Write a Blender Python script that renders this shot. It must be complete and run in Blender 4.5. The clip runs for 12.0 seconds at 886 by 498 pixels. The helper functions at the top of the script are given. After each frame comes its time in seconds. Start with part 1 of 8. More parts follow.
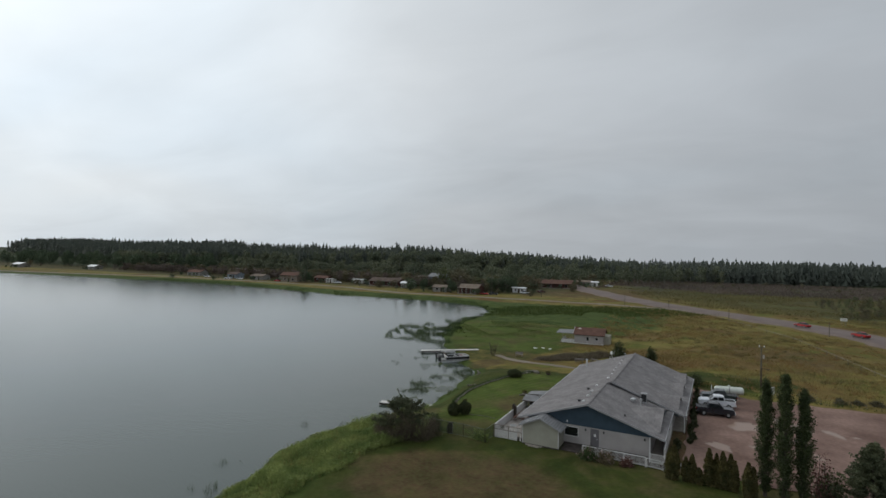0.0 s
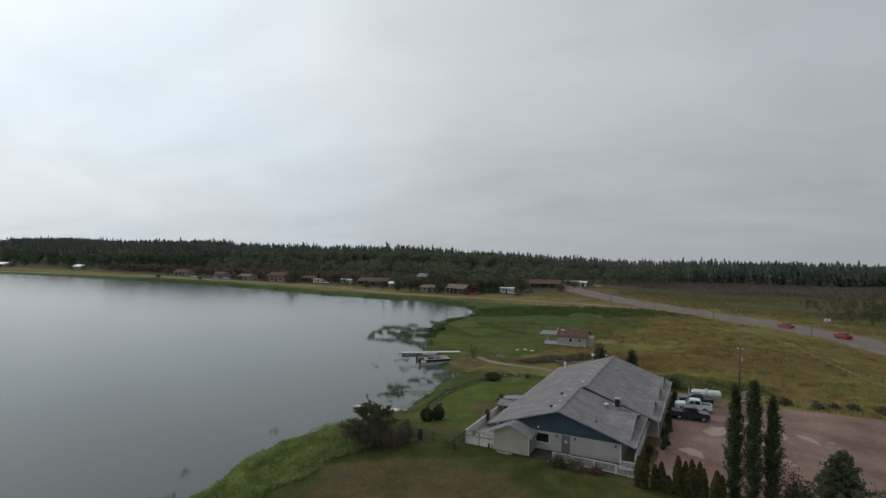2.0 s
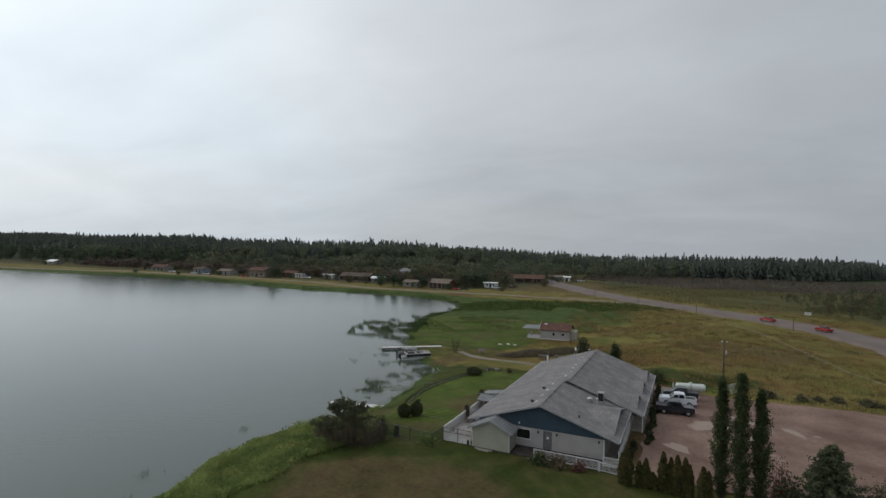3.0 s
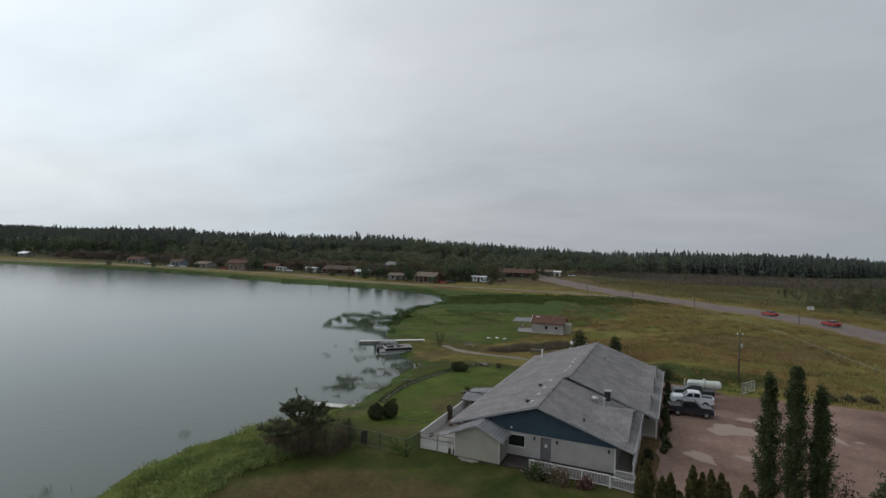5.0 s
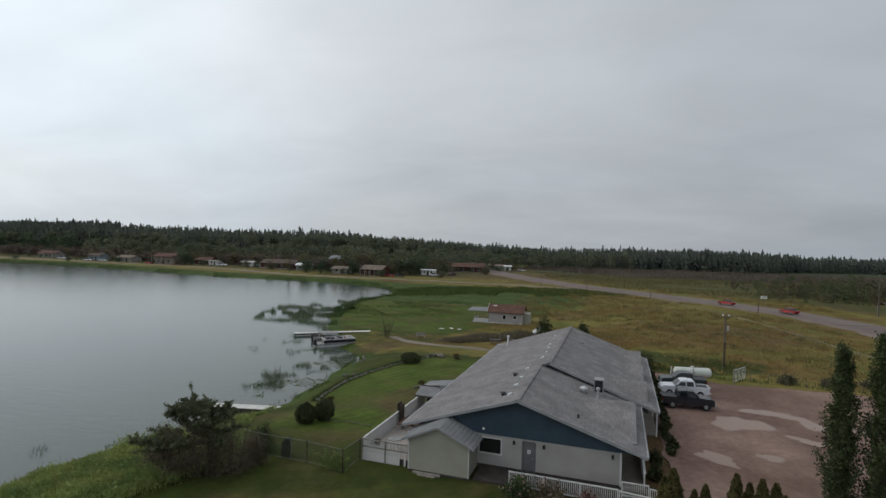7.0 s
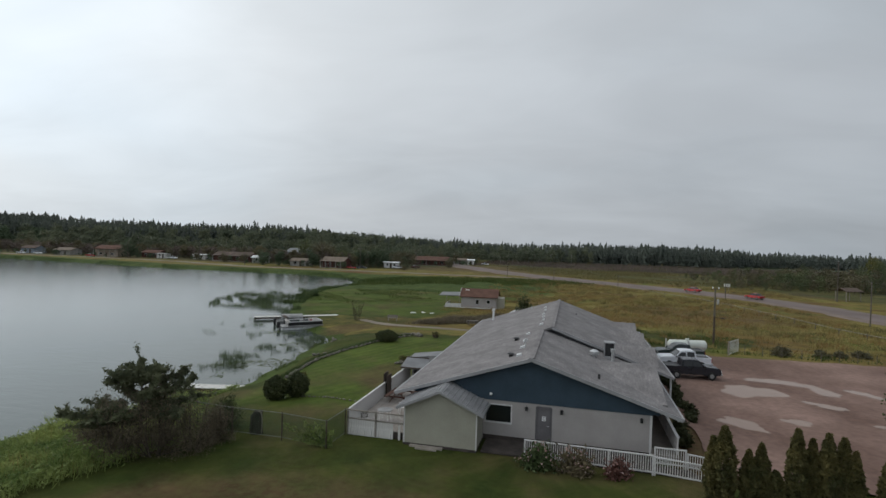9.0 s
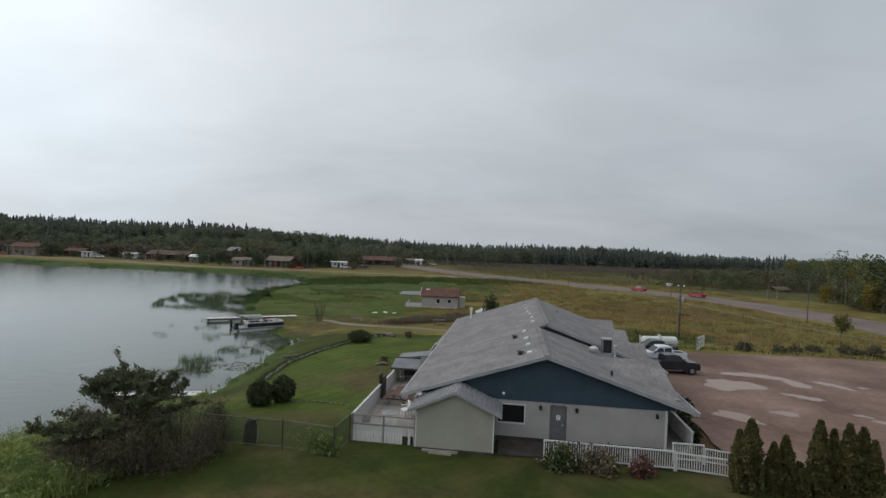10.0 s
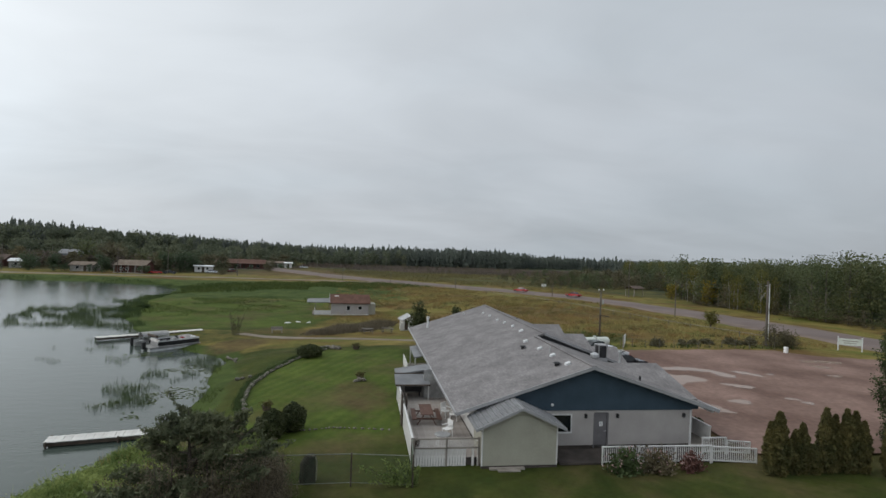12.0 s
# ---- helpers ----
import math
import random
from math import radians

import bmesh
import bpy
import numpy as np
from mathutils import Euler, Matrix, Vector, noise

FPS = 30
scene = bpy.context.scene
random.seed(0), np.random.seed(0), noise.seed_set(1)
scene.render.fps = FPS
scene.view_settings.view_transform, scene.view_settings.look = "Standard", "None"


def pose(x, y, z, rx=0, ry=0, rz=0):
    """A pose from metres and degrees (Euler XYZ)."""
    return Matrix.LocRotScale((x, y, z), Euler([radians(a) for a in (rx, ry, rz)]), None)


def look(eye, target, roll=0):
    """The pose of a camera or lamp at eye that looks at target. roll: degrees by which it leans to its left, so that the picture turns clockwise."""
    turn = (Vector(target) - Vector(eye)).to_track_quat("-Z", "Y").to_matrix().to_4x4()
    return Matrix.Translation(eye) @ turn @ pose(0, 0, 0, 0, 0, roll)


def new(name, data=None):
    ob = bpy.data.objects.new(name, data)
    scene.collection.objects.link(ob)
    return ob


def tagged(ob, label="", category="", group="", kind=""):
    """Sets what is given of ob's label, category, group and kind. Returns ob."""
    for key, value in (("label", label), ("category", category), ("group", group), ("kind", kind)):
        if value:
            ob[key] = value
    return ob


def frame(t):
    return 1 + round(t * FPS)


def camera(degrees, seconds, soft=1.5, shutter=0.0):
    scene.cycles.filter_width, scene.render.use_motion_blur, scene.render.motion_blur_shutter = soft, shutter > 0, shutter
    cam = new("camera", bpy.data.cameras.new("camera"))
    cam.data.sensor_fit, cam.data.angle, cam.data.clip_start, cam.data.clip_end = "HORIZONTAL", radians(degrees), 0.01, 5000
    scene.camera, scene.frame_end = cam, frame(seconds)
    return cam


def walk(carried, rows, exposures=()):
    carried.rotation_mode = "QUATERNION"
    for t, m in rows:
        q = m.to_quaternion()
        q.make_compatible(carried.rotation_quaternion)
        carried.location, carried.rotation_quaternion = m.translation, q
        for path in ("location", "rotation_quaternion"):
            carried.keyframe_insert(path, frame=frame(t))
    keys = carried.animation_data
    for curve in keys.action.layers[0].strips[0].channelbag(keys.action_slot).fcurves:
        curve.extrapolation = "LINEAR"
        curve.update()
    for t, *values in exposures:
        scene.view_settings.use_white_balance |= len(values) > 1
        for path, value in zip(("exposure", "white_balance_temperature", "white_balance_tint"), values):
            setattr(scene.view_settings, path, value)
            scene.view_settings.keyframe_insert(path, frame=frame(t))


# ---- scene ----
SKY_BASE, SKY_GLOW, SKY_CLOUD, SUN_POWER = 0.455, 0.67, 0.8, 0.68
cam = camera(80.2, 12.0)
PATH = [
    (0, (12.907, -59.763, 22.426), (11.973, -57.994, 22.416), 0.7),
    (0.5, (13.572, -59.495, 22.713), (12.642, -57.724, 22.705), 0.4),
    (1, (14.184, -59.206, 22.995), (13.26, -57.432, 22.986), 0.4),
    (1.5, (14.552, -58.454, 23.089), (13.633, -56.678, 23.077), 0.6),
    (2, (14.696, -57.373, 22.884), (13.786, -55.592, 22.871), 0.7),
    (2.5, (14.724, -56.16, 22.554), (13.831, -54.37, 22.532), 1.1),
    (3, (14.248, -54.607, 22.05), (13.389, -52.801, 22.023), 0.8),
    (5, (10.907, -45.186, 19.27), (10.087, -43.362, 19.235), 1.2),
    (5.5, (9.672, -42.134, 18.387), (8.862, -40.306, 18.35), 1.3),
    (6, (8.175, -38.869, 17.495), (7.384, -37.032, 17.462), 1.2),
    (6.5, (6.97, -36.504, 16.522), (6.232, -34.646, 16.493), 1.4),
    (7, (5.982, -34.625, 15.296), (5.349, -32.728, 15.267), 1.5),
    (7.5, (5.103, -33.236, 13.86), (4.556, -31.312, 13.836), 1.7),
    (9.5, (0.245, -30.127, 11.116), (-0.169, -28.17, 11.094), 1.7),
    (10, (-2.172, -29.906, 10.93), (-2.43, -27.922, 10.916), 2.1),
    (10.5, (-4.65, -29.838, 11.041), (-4.846, -27.848, 11.029), 2.1),
    (11, (-7.175, -29.903, 11.117), (-7.337, -27.91, 11.107), 2.1),
    (11.5, (-10.25, -29.739, 11.242), (-10.229, -27.74, 11.24), 2.0),
    (12, (-13.472, -29.416, 11.386), (-13.177, -27.438, 11.396), 2.2),
]
# stops over the clip
walk(cam, [(t, look(e, g, r)) for t, e, g, r in PATH], exposures=[(0.0, -0.2), (6.0, -0.16), (9.5, 0.0), (10.0, 0.03), (10.5, 0.07), (11.0, 0.1), (11.5, 0.13), (12.0, 0.19)])

# ---- world and sun ----
SUN_AZ, SUN_EL = radians(182), radians(33)      # direction of the bright part of the cloud, counted from +x
SUN_DIR = Vector((math.cos(SUN_AZ) * math.cos(SUN_EL), math.sin(SUN_AZ) * math.cos(SUN_EL), math.sin(SUN_EL)))

world = bpy.data.worlds.new("overcast")
scene.world = world
world.use_nodes = True
wt = world.node_tree
wt.nodes.clear()


def wnode(kind, **kw):
    n = wt.nodes.new(kind)
    for k, v in kw.items():
        n.inputs[k].default_value = v
    return n


def wmath(op, a, b=None, clamp=False):
    n = wt.nodes.new("ShaderNodeMath")
    n.operation, n.use_clamp = op, clamp
    for i, v in enumerate((a, b)):
        if v is None:
            continue
        if isinstance(v, (int, float)):
            n.inputs[i].default_value = v
        else:
            wt.links.new(v, n.inputs[i])
    return n.outputs[0]


w_out = wnode("ShaderNodeOutputWorld")
w_bg = wnode("ShaderNodeBackground", Strength=1.0)
w_sky = wt.nodes.new("ShaderNodeTexSky")
w_sky.sky_type, w_sky.sun_disc = "NISHITA", False
w_sky.sun_elevation, w_sky.sun_rotation = SUN_EL, math.pi / 2 - SUN_AZ
w_sky.dust_density, w_sky.air_density = 3.0, 1.0
w_co = wt.nodes.new("ShaderNodeTexCoord")
w_sep = wnode("ShaderNodeSeparateXYZ")
wt.links.new(w_co.outputs["Generated"], w_sep.inputs[0])
# the cloud deck, laid out on a level sheet above
zz = wmath("ADD", wmath("MAXIMUM", w_sep.outputs[2], 0.0), 0.26)
w_comb = wt.nodes.new("ShaderNodeCombineXYZ")
wt.links.new(wmath("DIVIDE", w_sep.outputs[0], zz), w_comb.inputs[0])
wt.links.new(wmath("DIVIDE", w_sep.outputs[1], zz), w_comb.inputs[1])
w_map = wt.nodes.new("ShaderNodeMapping")
w_map.inputs["Rotation"].default_value = (0, 0, radians(25))
w_map.inputs["Scale"].default_value = (0.62, 0.95, 1.0)
wt.links.new(w_comb.outputs[0], w_map.inputs[0])
w_n1 = wnode("ShaderNodeTexNoise", Scale=0.8, Detail=4.0, Roughness=0.5, Distortion=0.4)
w_n2 = wnode("ShaderNodeTexNoise", Scale=2.3, Detail=5.0, Roughness=0.52, Distortion=0.6)
w_n3 = wnode("ShaderNodeTexNoise", Scale=0.55, Detail=3.0, Roughness=0.5, Distortion=0.5)
for n in (w_n1, w_n2, w_n3):
    wt.links.new(w_map.outputs[0], n.inputs["Vector"])
clouds = wmath("ADD", wmath("MULTIPLY", w_n1.outputs["Fac"], 0.66), wmath("MULTIPLY", w_n2.outputs["Fac"], 0.34))
w_dot = wt.nodes.new("ShaderNodeVectorMath")
w_dot.operation = "DOT_PRODUCT"
wt.links.new(w_co.outputs["Generated"], w_dot.inputs[0])
w_dot.inputs[1].default_value = SUN_DIR
glow = wmath("POWER", wmath("MAXIMUM", wmath("ADD", wmath("MULTIPLY", w_dot.outputs["Value"], 0.5), 0.5), 0.0), 3.0)
level = wmath("ADD", wmath("MULTIPLY", glow, SKY_GLOW), SKY_BASE)
level = wmath("MULTIPLY", level, wmath("ADD", wmath("MINIMUM", wmath("MULTIPLY", wmath("MAXIMUM", w_sep.outputs[2], 0.0), 0.8), 0.15), 0.85))
level = wmath("MULTIPLY", level, wmath("ADD", wmath("MULTIPLY", clouds, SKY_CLOUD), 1.0 - 0.5 * SKY_CLOUD))
w_tint = wt.nodes.new("ShaderNodeMix")
w_tint.data_type = "RGBA"
w_tint.inputs[6].default_value = (0.897, 0.97, 1.05, 1)
w_tint.inputs[7].default_value = (0.96, 1.0, 1.015, 1)
wt.links.new(wmath("MULTIPLY", glow, 1.1, True), w_tint.inputs[0])
# thinner places in the deck, where the blue shows through
w_thin = wt.nodes.new("ShaderNodeMix")
w_thin.data_type = "RGBA"
w_thin.inputs[7].default_value = (0.865, 0.975, 1.07, 1)
wt.links.new(w_tint.outputs[2], w_thin.inputs[6])
wt.links.new(wmath("MULTIPLY", wmath("SUBTRACT", w_n3.outputs["Fac"], 0.46), 4.0, True), w_thin.inputs[0])
w_mul = wt.nodes.new("ShaderNodeVectorMath")
w_mul.operation = "SCALE"
wt.links.new(w_thin.outputs[2], w_mul.inputs[0])
wt.links.new(level, w_mul.inputs["Scale"])
w_s2 = wt.nodes.new("ShaderNodeVectorMath")
w_s2.operation = "SCALE"
wt.links.new(w_sky.outputs[0], w_s2.inputs[0])
w_s2.inputs["Scale"].default_value = 0.003
w_add = wt.nodes.new("ShaderNodeVectorMath")
wt.links.new(w_mul.outputs[0], w_add.inputs[0])
wt.links.new(w_s2.outputs[0], w_add.inputs[1])
wt.links.new(w_add.outputs[0], w_bg.inputs["Color"])
wt.links.new(w_bg.outputs[0], w_out.inputs[0])

sun = new("sun", bpy.data.lights.new("sun", "SUN"))
sun.data.energy, sun.data.angle, sun.data.color = SUN_POWER, radians(25), (1.0, 0.95, 0.87)
sun.matrix_world = look(SUN_DIR * 200, (0, 0, 0))

# ---- materials ----


def rgba(c):
    return (c[0], c[1], c[2], 1.0)


def surface(name, a, b, scale=4.0, rough=0.8, bump=0.2, fine=30.0, metal=0.0, stain=0.15, spec=0.3, stretch=(1, 1, 1), island=0.0, solo=0.0, dist=0.02):
    """A worn surface: two colours mixed by broad noise, fine grain, slight relief."""
    m = bpy.data.materials.new(name)
    m.use_nodes = True
    t = m.node_tree
    p = t.nodes["Principled BSDF"]
    p.inputs["Roughness"].default_value, p.inputs["Metallic"].default_value = rough, metal
    p.inputs["Specular IOR Level"].default_value = spec
    co = t.nodes.new("ShaderNodeTexCoord")
    mp = t.nodes.new("ShaderNodeMapping")
    mp.inputs["Scale"].default_value = stretch
    t.links.new(co.outputs["Object"], mp.inputs[0])
    n1 = t.nodes.new("ShaderNodeTexNoise")
    n1.inputs["Scale"].default_value, n1.inputs["Detail"].default_value = scale, 5
    n2 = t.nodes.new("ShaderNodeTexNoise")
    n2.inputs["Scale"].default_value, n2.inputs["Detail"].default_value = fine, 3
    for n in (n1, n2):
        t.links.new(mp.outputs[0], n.inputs["Vector"])
    mr = t.nodes.new("ShaderNodeMapRange")
    mr.inputs[1].default_value, mr.inputs[2].default_value = 0.35, 0.65
    t.links.new(n1.outputs["Fac"], mr.inputs[0])
    fac = mr.outputs[0]
    if island or solo:
        g = t.nodes.new("ShaderNodeNewGeometry") if island else t.nodes.new("ShaderNodeObjectInfo")
        amount = island or solo
        mm = t.nodes.new("ShaderNodeMath")
        mm.operation, mm.use_clamp = "MULTIPLY_ADD", True
        t.links.new(g.outputs["Random Per Island" if island else "Random"], mm.inputs[0])
        mm.inputs[1].default_value = amount
        sc = t.nodes.new("ShaderNodeMath")
        sc.operation = "MULTIPLY"
        sc.inputs[1].default_value = 1 - amount
        t.links.new(fac, sc.inputs[0])
        t.links.new(sc.outputs[0], mm.inputs[2])
        fac = mm.outputs[0]
    mix = t.nodes.new("ShaderNodeMix")
    mix.data_type = "RGBA"
    mix.inputs[6].default_value, mix.inputs[7].default_value = rgba(a), rgba(b)
    t.links.new(fac, mix.inputs[0])
    gr = t.nodes.new("ShaderNodeMapRange")
    gr.inputs[1].default_value, gr.inputs[2].default_value = 0.3, 0.7
    gr.inputs[3].default_value, gr.inputs[4].default_value = 1 - stain, 1 + stain
    t.links.new(n2.outputs["Fac"], gr.inputs[0])
    vm = t.nodes.new("ShaderNodeVectorMath")
    vm.operation = "SCALE"
    t.links.new(mix.outputs[2], vm.inputs[0])
    t.links.new(gr.outputs[0], vm.inputs["Scale"])
    t.links.new(vm.outputs[0], p.inputs["Base Color"])
    if bump:
        bp = t.nodes.new("ShaderNodeBump")
        bp.inputs["Strength"].default_value, bp.inputs["Distance"].default_value = bump, dist
        t.links.new(n2.outputs["Fac"], bp.inputs["Height"])
        t.links.new(bp.outputs[0], p.inputs["Normal"])
    return m


def foliage(name, a, b, patch=0.35, rough=0.65):
    """Leaves: each leaf differs a little, and whole clumps differ by slow noise. Thin, so light passes through."""
    m = surface(name, a, b, scale=patch, rough=rough, bump=0, fine=3.0, stain=0.25, spec=0.2, island=0.35)
    t = m.node_tree
    p, o = t.nodes["Principled BSDF"], t.nodes["Material Output"]
    tr = t.nodes.new("ShaderNodeBsdfTranslucent")
    src = p.inputs["Base Color"].links[0].from_socket
    t.links.new(src, tr.inputs["Color"])
    mx = t.nodes.new("ShaderNodeMixShader")
    mx.inputs[0].default_value = 0.3
    t.links.new(p.outputs[0], mx.inputs[1])
    t.links.new(tr.outputs[0], mx.inputs[2])
    t.links.new(mx.outputs[0], o.inputs["Surface"])
    return m


def glass(name, tint=(0.02, 0.025, 0.03), rough=0.05):
    m = bpy.data.materials.new(name)
    m.use_nodes = True
    p = m.node_tree.nodes["Principled BSDF"]
    p.inputs["Base Color"].default_value = rgba(tint)
    p.inputs["Roughness"].default_value = rough
    p.inputs["Specular IOR Level"].default_value = 0.5
    return m


def shingles(name, a, b, rows=0.15):
    """Asphalt shingles: tabs in courses, each tab a little lighter or darker, with a small step at each course."""
    m = surface(name, a, b, scale=0.7, rough=0.9, bump=0.25, fine=9, stain=0.15, spec=0.15)
    t = m.node_tree
    p = t.nodes["Principled BSDF"]
    co = t.nodes.new("ShaderNodeTexCoord")
    sp = t.nodes.new("ShaderNodeSeparateXYZ")
    cb = t.nodes.new("ShaderNodeCombineXYZ")
    t.links.new(co.outputs["Object"], sp.inputs[0])
    t.links.new(sp.outputs[1], cb.inputs[0])
    t.links.new(sp.outputs[0], cb.inputs[1])
    br = t.nodes.new("ShaderNodeTexBrick")
    br.inputs["Color1"].default_value, br.inputs["Color2"].default_value = (0.88, 0.885, 0.89, 1), (1.12, 1.125, 1.12, 1)
    br.inputs["Mortar"].default_value = (0.84, 0.84, 0.84, 1)
    br.inputs["Scale"].default_value, br.inputs["Mortar Size"].default_value = 1.0, 0.008
    br.inputs["Brick Width"].default_value, br.inputs["Row Height"].default_value = 0.3, rows
    t.links.new(cb.outputs[0], br.inputs["Vector"])
    vm = t.nodes.new("ShaderNodeVectorMath")
    vm.operation = "MULTIPLY"
    t.links.new(p.inputs["Base Color"].links[0].from_socket, vm.inputs[0])
    t.links.new(br.outputs["Color"], vm.inputs[1])
    t.links.new(vm.outputs[0], p.inputs["Base Color"])
    return m


M_SHINGLE = shingles("grey_shingles", (0.166, 0.156, 0.157), (0.226, 0.214, 0.214))
M_BROWN_ROOF = shingles("brown_shingles", (0.094, 0.051, 0.040), (0.137, 0.076, 0.058))
M_DARK_ROOF = shingles("dark_brown_shingles", (0.085, 0.064, 0.055), (0.136, 0.102, 0.085))
M_GREY_ROOF = shingles("light_shingles", (0.34, 0.34, 0.34), (0.46, 0.46, 0.46))
M_TAN_ROOF = shingles("tan_shingles", (0.153, 0.121, 0.096), (0.204, 0.166, 0.134))
M_RUST_ROOF = shingles("rust_shingles", (0.102, 0.056, 0.045), (0.140, 0.083, 0.064))
M_WHITE_ROOF = surface("white_sheet_roof", (0.66, 0.67, 0.68), (0.76, 0.77, 0.78), 1.0, 0.4, 0.05, 8, stain=0.05)
M_BLUEHOUSE = surface("blue_grey_wall", (0.17, 0.21, 0.25), (0.23, 0.27, 0.31), 1, 0.7, 0.1, 10)
M_GREENWIRE = surface("green_wire", (0.03, 0.055, 0.03), (0.05, 0.08, 0.045), 3, 0.6, 0, 20)
M_OLDWIRE = surface("dull_fence_rail", (0.10, 0.11, 0.09), (0.17, 0.18, 0.15), 3, 0.6, 0, 20)
M_PALERAIL = surface("pale_rail", (0.204, 0.186, 0.144), (0.276, 0.252, 0.198), 1.5, 0.85, 0.1, 12)
M_ROOFTILE = surface("metal_tile", (0.224, 0.231, 0.238), (0.298, 0.305, 0.313), 1.5, 0.5, 0.08, 20, stain=0.08, metal=0.2)
M_SIDING = surface("pale_siding", (0.328, 0.306, 0.294), (0.374, 0.350, 0.334), 0.8, 0.55, 0.06, 18, stain=0.05)
M_BEIGE = surface("beige_siding", (0.313, 0.302, 0.248), (0.352, 0.343, 0.284), 0.9, 0.6, 0.06, 18, stain=0.06)
M_TEAL = surface("blue_siding", (0.029, 0.050, 0.070), (0.039, 0.063, 0.087), 0.9, 0.6, 0.08, 20, stain=0.1)
M_WHITE = surface("white_paint", (0.539, 0.532, 0.524), (0.616, 0.608, 0.601), 1.6, 0.5, 0.08, 24, stain=0.07)
M_WEATHERED = surface("weathered_white_wood", (0.510, 0.490, 0.479), (0.673, 0.653, 0.632), 1.8, 0.8, 0.2, 20, stain=0.12)
M_SHEETROOF = surface("dull_sheet_roof", (0.144, 0.148, 0.155), (0.194, 0.198, 0.205), 1.2, 0.6, 0.05, 20, stain=0.08)
M_TRIM = surface("grey_trim", (0.262, 0.262, 0.268), (0.322, 0.322, 0.330), 1.2, 0.5, 0.05, 20, stain=0.05)
M_SOFFIT = surface("dark_soffit", (0.055, 0.058, 0.062), (0.08, 0.082, 0.086), 2, 0.7, 0.1, 20)
M_SKIRT = surface("dark_skirting", (0.045, 0.038, 0.034), (0.075, 0.062, 0.055), 1.5, 0.85, 0.2, 14)
M_DOOR = surface("grey_steel_door", (0.130, 0.123, 0.129), (0.160, 0.152, 0.157), 1.5, 0.45, 0.03, 20, stain=0.04)
M_GLASS = glass("window_glass", (0.012, 0.014, 0.016), 0.06)
M_BLACK = surface("black_metal", (0.012, 0.012, 0.013), (0.03, 0.03, 0.032), 3, 0.5, 0.05, 30)
M_METAL = surface("galvanised_metal", (0.405, 0.414, 0.423), (0.540, 0.549, 0.558), 3, 0.42, 0.05, 30, metal=0.6)
M_ALU = surface("painted_aluminium", (0.558, 0.567, 0.576), (0.666, 0.675, 0.684), 3, 0.45, 0.03, 30)
M_DECK = surface("deck_boards", (0.27, 0.24, 0.22), (0.40, 0.365, 0.335), 1.5, 0.8, 0.25, 25, solo=0.5, stain=0.15)
M_REDWOOD = surface("red_brown_wood", (0.086, 0.041, 0.028), (0.130, 0.063, 0.044), 3, 0.6, 0.2, 25)
M_GREYWOOD = surface("grey_wood", (0.20, 0.18, 0.155), (0.30, 0.27, 0.24), 2, 0.85, 0.3, 20, solo=0.4)
M_PALEWOOD = surface("pale_dock_planks", (0.497, 0.486, 0.464), (0.670, 0.659, 0.626), 1.2, 0.8, 0.25, 20, solo=0.5)
M_DARKWOOD = surface("dark_wood", (0.05, 0.038, 0.03), (0.09, 0.07, 0.055), 2, 0.85, 0.3, 20)
M_POLE = surface("pole_wood", (0.088, 0.076, 0.064), (0.152, 0.136, 0.120), 2, 0.9, 0.3, 20, stretch=(1, 1, 0.15))
M_BARK = surface("bark", (0.05, 0.04, 0.033), (0.10, 0.085, 0.07), 3, 0.9, 0.5, 15, stretch=(1, 1, 0.3))
M_BIRCH = surface("pale_bark", (0.240, 0.232, 0.208), (0.368, 0.352, 0.320), 2, 0.85, 0.3, 12, stretch=(1, 1, 0.3))
M_GREYBARK = surface("grey_bark", (0.07, 0.062, 0.05), (0.15, 0.135, 0.11), 2, 0.9, 0.3, 12, stretch=(1, 1, 0.3))
M_ROCK = surface("field_stone", (0.050, 0.048, 0.038), (0.245, 0.225, 0.185), 2.5, 0.85, 0.5, 12, solo=0.6)
M_STUMP = surface("dark_rotten_wood", (0.020, 0.017, 0.014), (0.050, 0.041, 0.033), 3, 0.9, 0.5, 14, stretch=(1, 1, 0.3))
M_GRAVEL = surface("pink_gravel", (0.124, 0.073, 0.056), (0.238, 0.154, 0.126), 0.13, 0.9, 0.35, 2.6, stain=0.16)
M_TRACK = surface("pale_gravel", (0.156, 0.128, 0.100), (0.212, 0.178, 0.144), 0.4, 0.9, 0.3, 9, stain=0.12)
M_ASPHALT = surface("grey_road", (0.128, 0.098, 0.090), (0.170, 0.134, 0.124), 0.12, 0.85, 0.2, 7, stain=0.1)
M_SHOULDER = surface("road_shoulder", (0.128, 0.096, 0.082), (0.196, 0.152, 0.128), 0.3, 0.9, 0.3, 6, stain=0.14)
M_RUBBER = surface("tyre_rubber", (0.012, 0.012, 0.012), (0.022, 0.022, 0.022), 4, 0.8, 0.2, 30)
M_RED = surface("red_car_paint", (0.302, 0.014, 0.014), (0.360, 0.022, 0.022), 1, 0.25, 0, 10, stain=0.02, spec=0.6)
M_NAVY = surface("dark_car_paint", (0.012, 0.013, 0.019), (0.018, 0.019, 0.026), 1, 0.25, 0, 10, stain=0.04, spec=0.6)
M_SILVER = surface("silver_car_paint", (0.56, 0.58, 0.62), (0.64, 0.66, 0.70), 1, 0.3, 0, 10, stain=0.03, spec=0.6)
